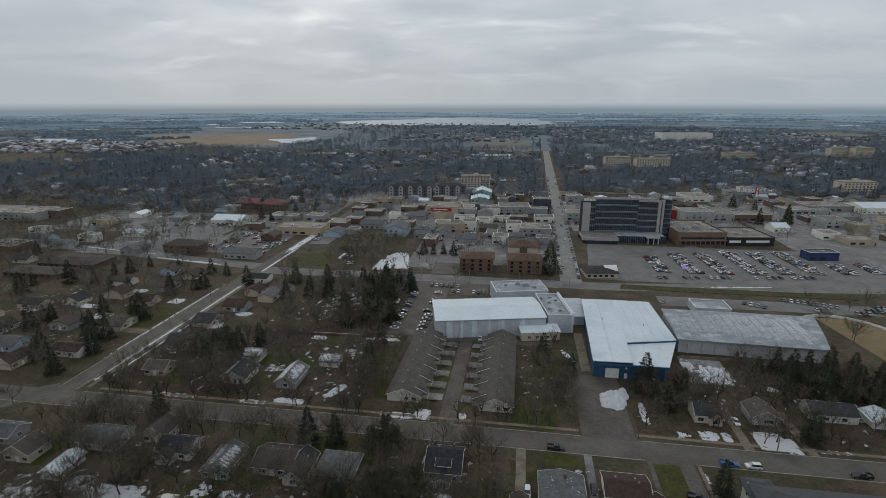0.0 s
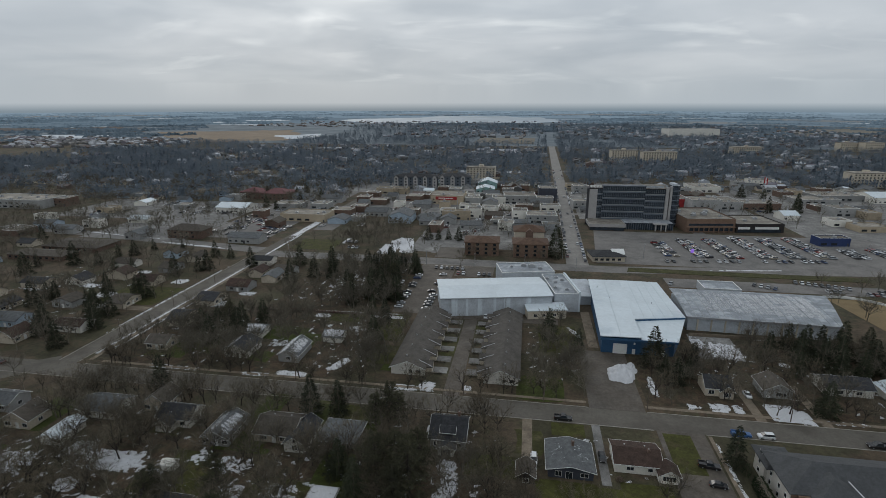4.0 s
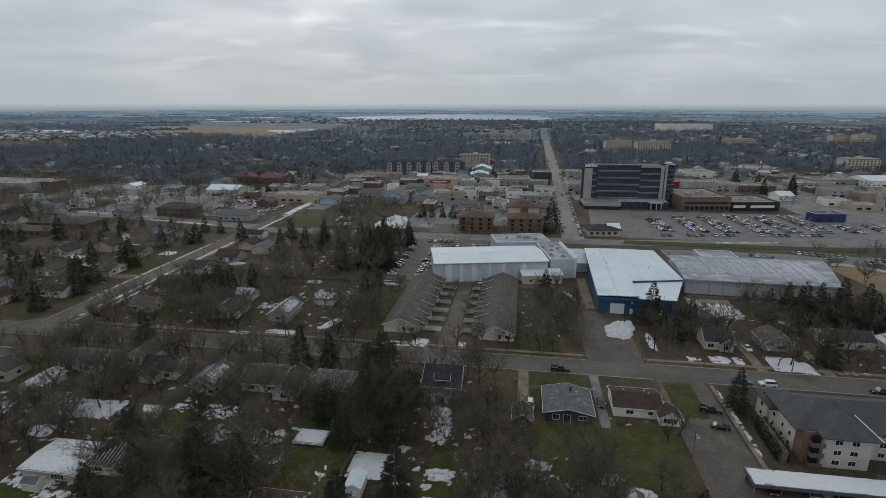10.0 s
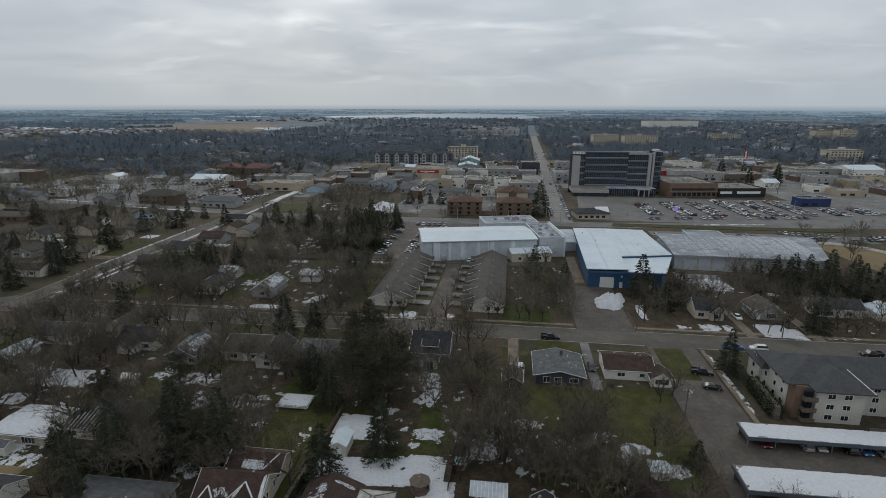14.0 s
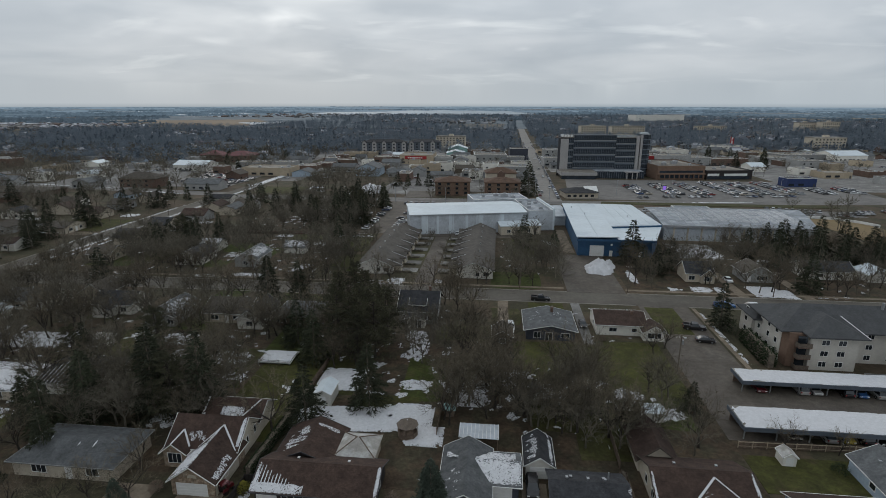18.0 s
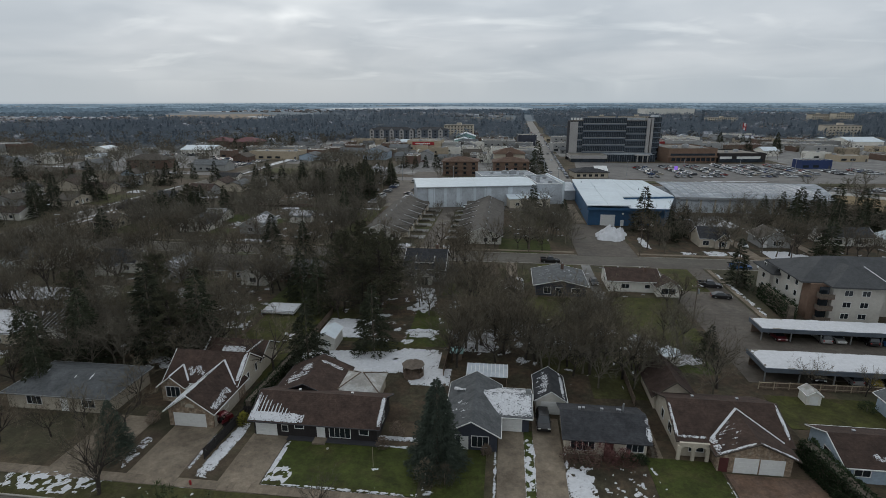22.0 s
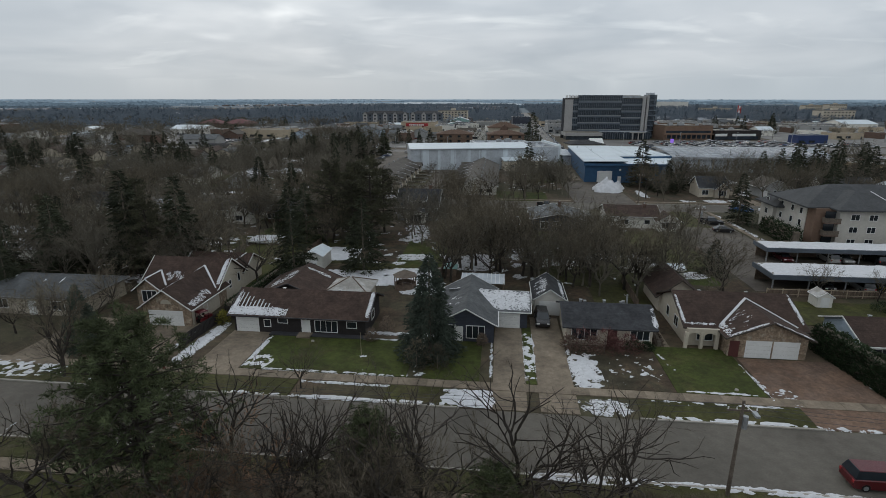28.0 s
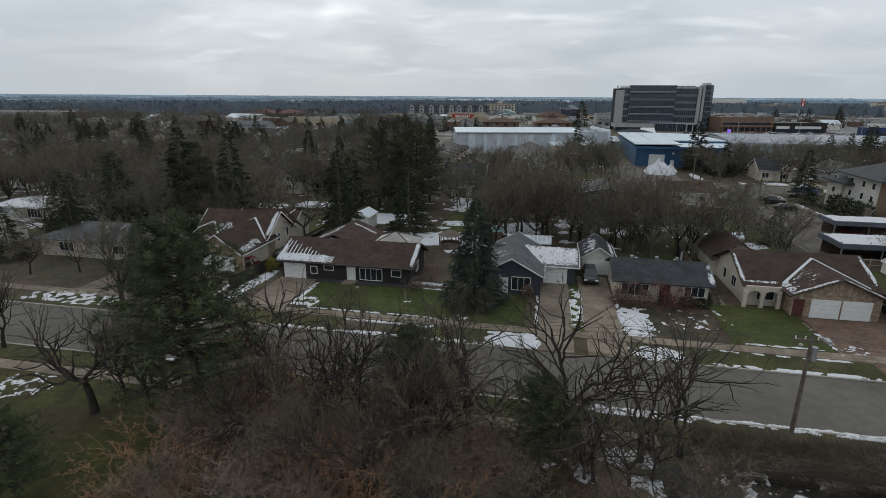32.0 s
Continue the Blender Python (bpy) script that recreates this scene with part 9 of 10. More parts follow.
for kind, paint, label, u, v, rot in (
        ("minivan", M_VAN, "dark red minivan on the street", 31.0, 38.9, 180), ("suv", M_BLACKPAINT, "dark grey car parked on the concrete drive", 6.7, 68.0, 90), ("pickup", M_BLACKPAINT, "dark pickup parked beside the lane", 52.0, 131.8, 172),
        ("car", M_BLACKPAINT, "dark sedan parked beside the lane", 52.0, 124.2, 172), ("pickup", M_BLACKPAINT, "black pickup parked at the kerb", 13.8, 148.5, 180), ("pickup", M_BLUECAR, "blue pickup with white cap at the kerb", 66.0, 148.4, 180),
        ("suv", M_WHITECAR, "white car parked at the kerb", 73.0, 148.4, 0), ("pickup", M_BLACKPAINT, "dark pickup in front of the flats", 103.0, 148.6, 0), ("suv", M_WHITECAR, "white van parked on the drive", 4.6, 127.0, 90), ("car", M_BLACKPAINT, "dark car parked between houses", 23.5, 131.0, 90),
        ("car", M_WHITECAR, "white car parked beside the cottage", 76.5, 172.5, 90), ("suv", M_SILVER, "pale car parked at the kerb", -46.0, 148.6, 0), ("car", M_VAN, "dark red car near the corner", -198.0, 152.0, 0)):
    t = vehicle(kind, paint, label)
    t.matrix_basis = at(u, v, 0.04, rot)
for i, (u, v, p, l) in enumerate(((54.5, 102.5, M_VAN, "dark red car under the carport"), (62.6, 102.6, M_SILVER, "silver car under the carport"), (65.2, 102.6, M_SILVER, "pale car under the carport"), (70.8, 102.4, M_BLACKPAINT, "black car under the carport"), (73.6, 102.4, M_BLUECAR, "blue car under the carport"),
                                  (77.0, 102.4, M_SILVER, "silver car under the carport"), (53.0, 86.8, M_BLACKPAINT, "black car under the carport"), (58.6, 86.6, M_SILVER, "silver car under the carport"), (61.6, 86.6, M_YELLOW, "yellow car under the carport"), (64.6, 86.6, M_BLACKPAINT, "black car under the carport"), (67.4, 86.6, M_BLACKPAINT, "black car under the carport"))):
    t = vehicle("suv" if i % 2 else "car", p, l)
    t.matrix_basis = at(u, v, 0.05, 90 + 180 * (i % 2))
LOT_CARS = [vehicle("car", M_CAR, "car parked in a marked row of the lot", False), vehicle("suv", M_CAR, "tall car parked in a marked row of the lot", False)]
LOT_USED = [0]


MORE_CARS = []


def park(u, v, rot, rng, group):
    if len(MORE_CARS) and MORE_CARS[0] > 235:
        MORE_CARS.append((u, v, rot))
        return
    MORE_CARS[:1] = [MORE_CARS[0] + 1 if MORE_CARS else 1]
    t = LOT_CARS[rng.random() < 0.45]
    if t.name in LOT_USED:
        t = copy_thing(t, at(u, v, 0.06, rot))
    else:
        LOT_USED.append(t.name)
        t.matrix_basis = at(u, v, 0.06, rot)
    tagged(t, group=group)


prng = random.Random(3)
# double rows across the large lot, turned with it
for u, va, vb in ((93, 346, 382), (113, 346, 393), (132, 347, 396), (152.5, 349, 404), (171, 352, 405), (190.5, 355, 408), (212, 358, 380), (232, 362, 386)):
    n = int((vb - va) / 2.7)
    for i in range(n):
        v = va + 2.7 * i
        du = -(v - 370) * 0.06
        for s in (-1, 1):
            if prng.random() < (0.97 if u > 100 else 0.8):
                park(u + du + s * 2.7, v, 8.3 + prng.uniform(-3, 3) + (180 if prng.random() < 0.5 else 0), prng, "cars in the large lot")
for i in range(26):
    if prng.random() < 0.6:
        park(84 + i * 4.0, 331.5 + i * 0.56, 98 + prng.uniform(-4, 4), prng, "cars along the lot's edge")
for i in range(9):
    if prng.random() < 0.8:
        park(78 + i * 0.9, 291 - i * 1.3, 60, prng, "cars by the boulevard") if i < 5 else park(124 + (i - 5) * 2.9, 293 - (i - 5) * 1.6, 60, prng, "cars by the boulevard")
for i in range(9):
    park(148 + i * 2.9, 301 - i * 0.9, 75, prng, "cars by the boulevard")
for i in range(8):
    if prng.random() < 0.85:
        park(-59 + i * 3.2, 297, 90, prng, "cars behind the hall")
    if prng.random() < 0.6:
        park(-38 + i * 3.0, 288, 90, prng, "cars behind the hall")
for u, v, r in ((-60, 232, 0), (-60, 237, 0), (-46.5, 231, 0), (-46.5, 236, 0), (-46.5, 240, 0), (-48, 256, 0), (-44, 262, 0), (-60, 276, 0), (-60, 281, 0), (-60.5, 245, 0), (-60, 249, 0), (-60.4, 253, 0), (-60, 262, 0), (-60.2, 266, 0), (-46.5, 245, 0), (-46.2, 250, 0), (-46.6, 268, 0), (-46.2, 273, 0), (-46.4, 284, 0), (-17, 226, 90), (-11, 226, 90), (-2, 224.6, 20),
                (29, 345, 90), (36, 366, 90), (29, 400, 90), (35.5, 421, 90), (29.5, 455, 90), (36, 472, 90), (31, 520, 90), (38, 560, 90), (33, 640, 90), (38.5, 700, 90), (36, 760, 90)):
    park(u, v, r + prng.uniform(-3, 3), prng, "cars about town")
for i in range(24):
    park(prng.choice((-232, -222, -205, -240)) + prng.uniform(-1, 1), 352 + i * 3.4, prng.choice((0, 10, 90)), prng, "cars between the sheds")


for v in range(326, 800, 7):
    for du in (-5.2, 5.4):
        if prng.random() < (0.62 if v < 620 else 0.3):
            park(32 + (v - 318) * 0.019 + du, v + prng.uniform(-1, 1), 90 + prng.uniform(-3, 3), prng, "cars about town")
for u0, u1, v0, v1, n in ((-70, 20, 385, 640, 70), (-165, -72, 330, 640, 60), (50, 190, 455, 640, 40), (196, 420, 370, 700, 110), (-420, -185, 330, 560, 50), (150, 235, 284, 300, 34), (-243, -190, 345, 405, 66), (-243, -190, 440, 555, 60), (-166, -152, 382, 438, 15), (-400, -255, 395, 468, 45), (-168, 20, 442, 466, 45), (46, 198, 457, 598, 50), (-58, 22, 350, 436, 40)):
    for i in range(n // 3):
        u, v, r = prng.uniform(u0, u1), prng.uniform(v0, v1), prng.choice((0, 90))
        for k in range(3):
            c, s_ = (2.8, 0) if r else (0, 2.8)
            park(u + k * c, v + k * s_, r + prng.uniform(-3, 3), prng, "cars about town")


def more_cars():
    """The rest of the parked cars, past counting, in one mesh: painted hulls with dark glass."""
    prof = [(-2.2, 0.35), (-2.2, 0.75), (-1.2, 0.95), (-0.5, 1.42), (0.9, 1.45), (1.7, 0.98), (2.2, 0.9), (2.2, 0.35)]
    V, F, mi = [], [], []
    for u, v, rot in MORE_CARS[1:]:
        a = radians(rot)
        k = len(V)
        for sy in (-0.88, 0.88):
            for x, z in prof:
                y = sy * (0.8 if z > 1.2 else 1.0)
                V.append((u + x * math.cos(a) - y * math.sin(a), v + x * math.sin(a) + y * math.cos(a), z + 0.06))
        n = len(prof)
        for i in range(n):
            j = (i + 1) % n
            F.append((k + i, k + j, k + n + j, k + n + i))
            mi.append(1 if i in (2, 4) else 0)
        for s_ in (0, n):
            F.append((k + s_, k + s_ + 1, k + s_ + 2, k + s_ + 5, k + s_ + 6, k + s_ + 7))
            F.append((k + s_ + 2, k + s_ + 3, k + s_ + 4, k + s_ + 5))
            mi += [0, 1]
    me = bpy.data.meshes.new("parked_cars")
    me.from_pydata(V, [], F)
    me.materials.append(M_MANYCARS)
    me.materials.append(M_GLASS)
    me.polygons.foreach_set("material_index", mi)
    o = new("parked_cars", me)
    o.matrix_basis = at(0, 0)
    tagged(o, "many parked cars of mixed colours in the town's lots", "cars", "", "stuff")


M_MANYCARS = mat("many_car_paints", (0.3, 0.3, 0.3), 0.3, 0.04, spec=0.5)
n_, l_ = M_MANYCARS.node_tree.nodes, M_MANYCARS.node_tree.links
geo_, ramp_ = n_.new("ShaderNodeNewGeometry"), n_.new("ShaderNodeValToRGB")
ramp_.color_ramp.interpolation = "CONSTANT"
for i, (p, c) in enumerate([(0.0, (0.50, 0.51, 0.52)), (0.22, (0.24, 0.25, 0.26)), (0.38, (0.025, 0.025, 0.028)), (0.60, (0.085, 0.09, 0.095)), (0.78, (0.12, 0.018, 0.016)), (0.84, (0.03, 0.05, 0.11)), (0.92, (0.05, 0.05, 0.045))]):
    e = ramp_.color_ramp.elements[i] if i < 2 else ramp_.color_ramp.elements.new(p)
    e.position, e.color = p, (*c, 1)
l_.new(geo_.outputs["Random Per Island"], ramp_.inputs[0])
l_.new(ramp_.outputs[0], n_["Principled BSDF"].inputs["Base Color"])
more_cars()

# ---- poles, wires, lamps, fences, hedges ----
def pole(u, v, h, arm=True, lamp=False, material=None):
    t = thing("utility_pole" if arm else "street_lamp", at(u, v), "weathered wooden utility pole with crossarm" if arm else "grey steel street lamp on a pole", "pole" if arm else "street lamp")
    part("pole", Geo().tube((0, 0, -0.3), (0, 0, h), 0.17, 0.11, 8), material or M_POLE, t)
    if arm:
        part("crossarm", Geo().box(-1.1, 1.1, -0.06, 0.06, h - 0.9, h - 0.76), M_POLE, t)
        for x in (-1.0, -0.4, 0.4, 1.0):
            part("insulator", shared(("insulator",), lambda: Geo().tube((0, 0, 0), (0, 0, 0.2), 0.05, 0.04, 6), M_TRIM), None, t, m=pose(x, 0, h - 0.76))
        if lamp:
            part("transformer", Geo().tube((0.3, 0, h - 2.3), (0.3, 0, h - 1.3), 0.22, 0.22, 10), M_STEEL, t)
    if lamp or not arm:
        part("lamp_arm", Geo().tube((0, 0, h - 0.3), (0, -1.6, h), 0.045, 0.04, 6), M_STEEL, t)
        part("lamp_head", Geo().box(-0.16, 0.16, -2.2, -1.5, h - 0.06, h + 0.1, 0.04), M_STEEL, t)
    return t


pole(18.6, 36.4, 8.4, True, True)
pole(-62.0, 36.4, 8.6)
pole(62.0, 36.4, 8.6)
pole(40.0, 107.0, 9.4, True, True)
pole(41.2, 158.4, 9.0)
pole(-19.0, 158.6, 9.0)
pole(-80.0, 158.6, 9.0)
for u in (-150, -118, -54, 8, 84, 118):
    pole(u, 158.4, 8.5, u % 4 == 0, u % 4 != 0)
for u in range(-150, 60, 30):
    pole(u, 303.6, 9.0, False, True, M_STEEL)
for i, v in enumerate(range(330, 800, 45)):
    pole(23.5 + (v - 318) * 0.019, v, 9.0, False, True, M_STEEL)
for u in (75, 110, 145, 180, 215):
    pole(u, 338 + (u - 75) * 0.145, 10.0, False, True, M_STEEL)
for v in (180, 215, 250, 285):
    pole(-168.8, v, 9.0)
g = Geo()
for dx in (-0.4, 0.4, 0.9):
    for a, b in ((-62.0, 18.6), (18.6, 62.0)):
        for i in range(8):
            f0, f1 = i / 8, (i + 1) / 8
            s0, s1 = 1.0 * 4 * f0 * (1 - f0), 1.0 * 4 * f1 * (1 - f1)
            g.tube((a + (b - a) * f0, 36.4 + dx, 7.6 - s0), (a + (b - a) * f1, 36.4 + dx, 7.6 - s1), 0.012, 0.012, 4, False)
solid("power_line", g, M_TRIM_DK, at(0, 0), "sagging power lines along the street", "cable", "stuff")


def fence(u0, v0, u1, v1, h, material, label, boards=True, pale_posts=False):
    L = math.hypot(u1 - u0, v1 - v0)
    t = thing("fence", at(u0, v0, 0, math.degrees(math.atan2(v1 - v0, u1 - u0))), label, "fence")
    n = max(1, round(L / 2.4))
    pm = shared(("fence_post", h, pale_posts), lambda: Geo().box(-0.06, 0.06, -0.06, 0.06, -0.2, h + 0.08), M_TAN if pale_posts else material)
    for i in range(n + 1):
        part("post", pm, None, t, m=pose(L * i / n, 0, 0))
    if boards:
        k = int(L / n / 0.24)
        bm_ = shared(("fence_board", h, material.name), lambda: Geo().box(0.005, 0.225, -0.015, 0.015, 0.05, h), material)
        for i in range(n):
            for j in range(k):
                part("board", bm_, None, t, m=pose(L * i / n + j * L / n / k, 0.02, CATCH.uniform(-0.02, 0.02)))
    for z in (0.35, h - 0.15):
        part("rail", Geo().box(0, L, -0.05, 0.0, z, z + 0.09), M_TAN if pale_posts else material, t)
    return t


fence(42.2, 82.0, 63.5, 82.6, 1.3, M_WOOD, "brown board fence with pale posts and rails", True, True)
fence(-37.9, 55.0, -37.2, 64.5, 1.6, M_SIDING_BLACK, "dark stained board fence beside the drive")
fence(-37.2, 64.7, -34.2, 64.9, 1.8, M_SIDING_BLACK, "dark stained board fence beside the garage")
fence(-110, 219.6, -58, 219.6, 1.3, M_SHINGLE_RED, "long low rust-red board fence behind the yards", False)
fence(-52.2, 101.9, -45.0, 101.9, 1.2, M_STEEL, "grey wire-height fence by the shed", False)
for a in ((-9.3, 80.0, -9.0, 100.0), (21.0, 74.5, 21.2, 86.0), (-36.9, 92.0, -36.7, 104.0)):
    t = fence(*a, 1.5, M_WOOD, "grey panel fence between yards", False)
    part("panel", Geo().box(0, math.hypot(a[2] - a[0], a[3] - a[1]), 0.0, 0.03, 0.05, 1.45), M_WOOD, t)


def hedge(u0, v0, u1, v1, w, h, seed, material=None, label="tall clipped dark cedar hedge", leaf=0.32, density=60, thin=0.5, core=0.8):
    rng = random.Random(seed)
    L = math.hypot(u1 - u0, v1 - v0)
    t = thing("hedge", at(u0, v0, 0, math.degrees(math.atan2(v1 - v0, u1 - u0))), label, "hedge")
    g = Geo()
    for i in range(int(L * (w + h) * density)):
        x, f = rng.uniform(0, L), rng.random()
        z = h * f * (0.9 + 0.16 * noise.noise((x * 0.8, seed, 0)))
        y = rng.choice((-1, 1, rng.uniform(-1, 1))) * w / 2 * (1 - 0.35 * f * f) * rng.uniform(0.8, 1.08)
        d = Vector((rng.gauss(0, 0.5), rng.gauss(0, 0.5) + y, rng.uniform(0.2, 1.2))).normalized()
        sliver(g, Vector((x, y, z)), d, leaf * rng.uniform(0.7, 1.4), leaf * thin, rng)
    part("foliage", g, material or M_CEDAR, t)
    part("stem", Geo().box(0.1, L - 0.1, -w * 0.28, w * 0.28, -0.2, h * core), M_BARK, t)
    return t


hedge(39.9, 64.2, 41.6, 52.2, 2.3, 3.5, 1, density=150)
hedge(-37.6, 66.5, -36.4, 92.0, 1.4, 1.9, 2, label="dark cedar hedge along the yard")
hedge(11.0, 32.6, 40.0, 33.0, 3.2, 1.7, 3, M_TWIG_DK, "low thicket of dead brown growth", 0.75, 150, 0.045, 0.1)
hedge(20.6, 62.0, 21.2, 73.0, 0.9, 0.9, 5, M_TWIG_RED, "low brown shrubs along the wall")
for i in range(6):
    for u0, u1 in ((-34.5, -28.5), (-19.0, -13.5)):
        hedge(u0, 170.6 + i * 9, u1, 170.6 + i * 9, 0.8, 0.7, 20 + i, M_CEDAR, "low clipped hedge between parking bays", 0.4, 16)
hedge(61.5, 112.0, 61.8, 126.0, 2.2, 4.0, 7, M_CEDAR, "dark cedars against the flats", 0.5, 25)
hedge(-122, 219.0, -64, 221.0, 1.0, 1.0, 8, M_TWIG_RED, "low reddish hedge along the back fence", 0.6, 8)


def shrub(u, v, w, h, seed, material, label):
    rng = random.Random(seed)
    g = Geo()
    for i in range(640):
        a, f = rng.uniform(0, 6.283), rng.random()
        r = w / 2 * math.sqrt(rng.random()) * math.sqrt(max(0.1, 1 - (2 * f - 0.8) ** 2))
        p = Vector((r * math.cos(a), r * math.sin(a), h * f))
        d = Vector((math.cos(a) + rng.gauss(0, 0.5), math.sin(a) + rng.gauss(0, 0.5), rng.uniform(0.1, 1.3))).normalized()
        sliver(g, p, d, 0.3 * rng.uniform(0.6, 1.4), 0.07, rng)
    t = thing("shrub", at(u, v), label, "shrub")
    part("foliage", g, material, t)
    part("stem", Geo().tube((0, 0, -0.2), (0, 0, h * 0.6), 0.06, 0.03, 5), M_BARK, t)


M_REDSHRUB = mat("dark_red_shrub", (0.125, 0.058, 0.052), 0.9, 0.3, 1.0, 6.0, 0.2)
M_GOLDSHRUB = mat("yellow_green_shrub", (0.207, 0.190, 0.033), 0.9, 0.3, 1.0, 6.0, 0.2)
for u, v, w, h, m, l in ((-36.6, 63.0, 2.0, 1.8, M_GOLDSHRUB, "yellow-green shrub between the drives"), (-33.5, 65.6, 2.6, 2.2, M_REDSHRUB, "dark red leafy shrub beside the garage"), (-32.2, 67.4, 1.8, 1.6, M_GOLDSHRUB, "yellow-green shrub beside the garage"), (9.6, 60.4, 2.6, 1.7, M_TWIG_RED, "reddish leafless shrub before the window"),
                         (12.2, 60.2, 2.8, 1.9, M_TWIG_RED, "reddish leafless shrub before the window"), (14.8, 60.6, 2.4, 1.6, M_REDSHRUB, "dark red shrub before the house"), (17.2, 61.0, 2.2, 1.2, M_CEDAR, "low evergreen shrub before the house"), (18.8, 61.0, 2.0, 1.0, M_CEDAR, "low evergreen shrub before the house"),
                         (-15.2, 60.0, 1.8, 1.6, M_TWIG_RED, "rusty round shrub at the corner"), (-1.2, 60.2, 1.4, 1.5, M_TWIG_RED, "rusty round shrub at the corner"), (10.8, 59.9, 4.6, 2.9, M_REDSHRUB, "large dark red leafless shrub before the windows"), (13.6, 59.8, 4.4, 3.1, M_REDSHRUB, "large dark red leafless shrub before the windows"), (16.4, 60.0, 3.4, 2.4, M_REDSHRUB, "dark red leafless shrub before the windows"), (-8.4, 53.6, 3.0, 3.6, M_TWIG, "grey leafless shrub under the spruce"), (-6.0, 53.8, 2.6, 3.0, M_TWIG, "grey leafless shrub under the spruce"), (60.6, 129.5, 2.4, 4.2, M_CEDAR, "dark upright cedar by the flats"), (62.0, 113.0, 2.4, 4.6, M_CEDAR, "dark upright cedar by the flats"),
                         (55.5, 77.0, 2.6, 1.6, M_CEDAR, "round evergreen shrub on the lawn"), (27.0, 122.5, 2.0, 1.2, M_TWIG_RED, "leafless shrub by the wall"), (34.2, 90.5, 4.6, 3.8, M_NEEDLE, "broad dark evergreen shrub by the lane"), (36.8, 93.8, 4.4, 4.2, M_NEEDLE, "broad dark evergreen shrub by the lane"),
                         (-50, 62, 2.2, 1.6, M_TWIG_RED, "leafless shrub by the house"), (-13.8, 63.0, 2.2, 2.0, M_TWIG_RED, "rusty shrub by the house end"), (46.0, 61.6, 2.2, 2.6, M_CEDAR, "dark pointed cedar by the blue house")):
    shrub(u, v, w, h, int(u * 7 + v), m, l)

# ---- snow on the ground ----
for u, v, w, d, f, r in ((-2.4, 47.9, 6.0, 3.3, 1.02, 0), (4.5, 58.5, 1.7, 13.5, 0.72, -1), (10.6, 55.0, 3.6, 9.0, 0.85, 0), (11.5, 47.8, 6.0, 3.2, 0.6, 0), (22, 48.9, 14, 1.4, 0.45, 0), (17.0, 56.5, 6, 7.0, 0.46, 0), (13.5, 55, 4, 7, 0.42, 0),
                         (30.2, 51.2, 3.6, 5.5, 0.55, -20), (28.7, 55.0, 0.9, 9.0, 0.62, 8), (-36.4, 57.4, 2.0, 11.5, 0.8, -3), (-37.4, 49.0, 5.5, 4.0, 0.5, 0), (-27.9, 54.0, 1.6, 7.0, 0.6, 0), (-15.6, 55.4, 2.0, 1.6, 0.7, 0), (-15.5, 56.0, 2.0, 1.8, 0.6, 0), (-20, 51.6, 17, 0.7, 0.6, 0),
                         (-15.5, 61.9, 15, 0.7, 0.52, 0), (-14, 52.2, 26, 1.2, 0.44, 0), (-54, 48.6, 14, 4.4, 0.8, 0), (-14, 62.3, 20, 0.8, 0.85, 0), (-42.5, 48.3, 8, 3.0, 0.55, 0), (-39.0, 57, 0.8, 9, 0.55, 0), (-48, 55.5, 2, 7, 0.5, 0), (-12, 46.5, 17, 0.8, 0.9, 0), (-25, 46.5, 9, 0.7, 0.85, 0), (22.8, 46.5, 16, 0.8, 0.9, 0), (22.8, 49.4, 16, 0.6, 0.8, 0), (-15.5, 49.4, 10, 0.5, 0.85, 0), (-26.5, 53.4, 3.4, 4.4, 0.74, 0), (-28.2, 56, 0.8, 9, 0.9, 0), (-18.8, 60.3, 19, 0.7, 0.8, 0), (-18.5, 51.6, 19, 0.5, 0.82, 0), (24, 51.6, 9, 0.6, 0.85, 0), (30, 46.4, 30, 0.7, 0.66, 0), (20.3, 58, 0.8, 9, 0.55, 10), (-8.6, 57, 0.5, 11, 0.5, 0), (0.0, 57, 0.5, 12, 0.62, 0), (9.2, 57, 0.6, 12, 0.6, 0)):
    snow_patch(u, v, w, d, 0.10, f, r, 0.9)
for u, v, w, d, f, r in ((8.0, 37.0, 11, 1.3, 0.92, 0), (21, 37.1, 18, 1.0, 0.84, 0), (-14, 36.6, 20, 0.9, 0.36, 0), (-32, 36.8, 6, 2.4, 0.5, 0), (-42, 31.0, 7, 5, 0.55, 0), (6.6, 31.5, 4.5, 2.4, 0.55, 0), (12.8, 30.0, 3.6, 3.0, 0.5, 0),
                         (20.0, 28.4, 14, 4.2, 0.62, 0), (2.5, 29.8, 4, 2, 0.45, 0), (-12, 31.5, 2.4, 3, 0.4, 0), (40.4, 55.2, 1.2, 8.0, 0.5, 5), (44, 49.0, 6, 2.4, 0.5, 0)):
    snow_patch(u, v, w, d, 0.09, f, r, 0.8)
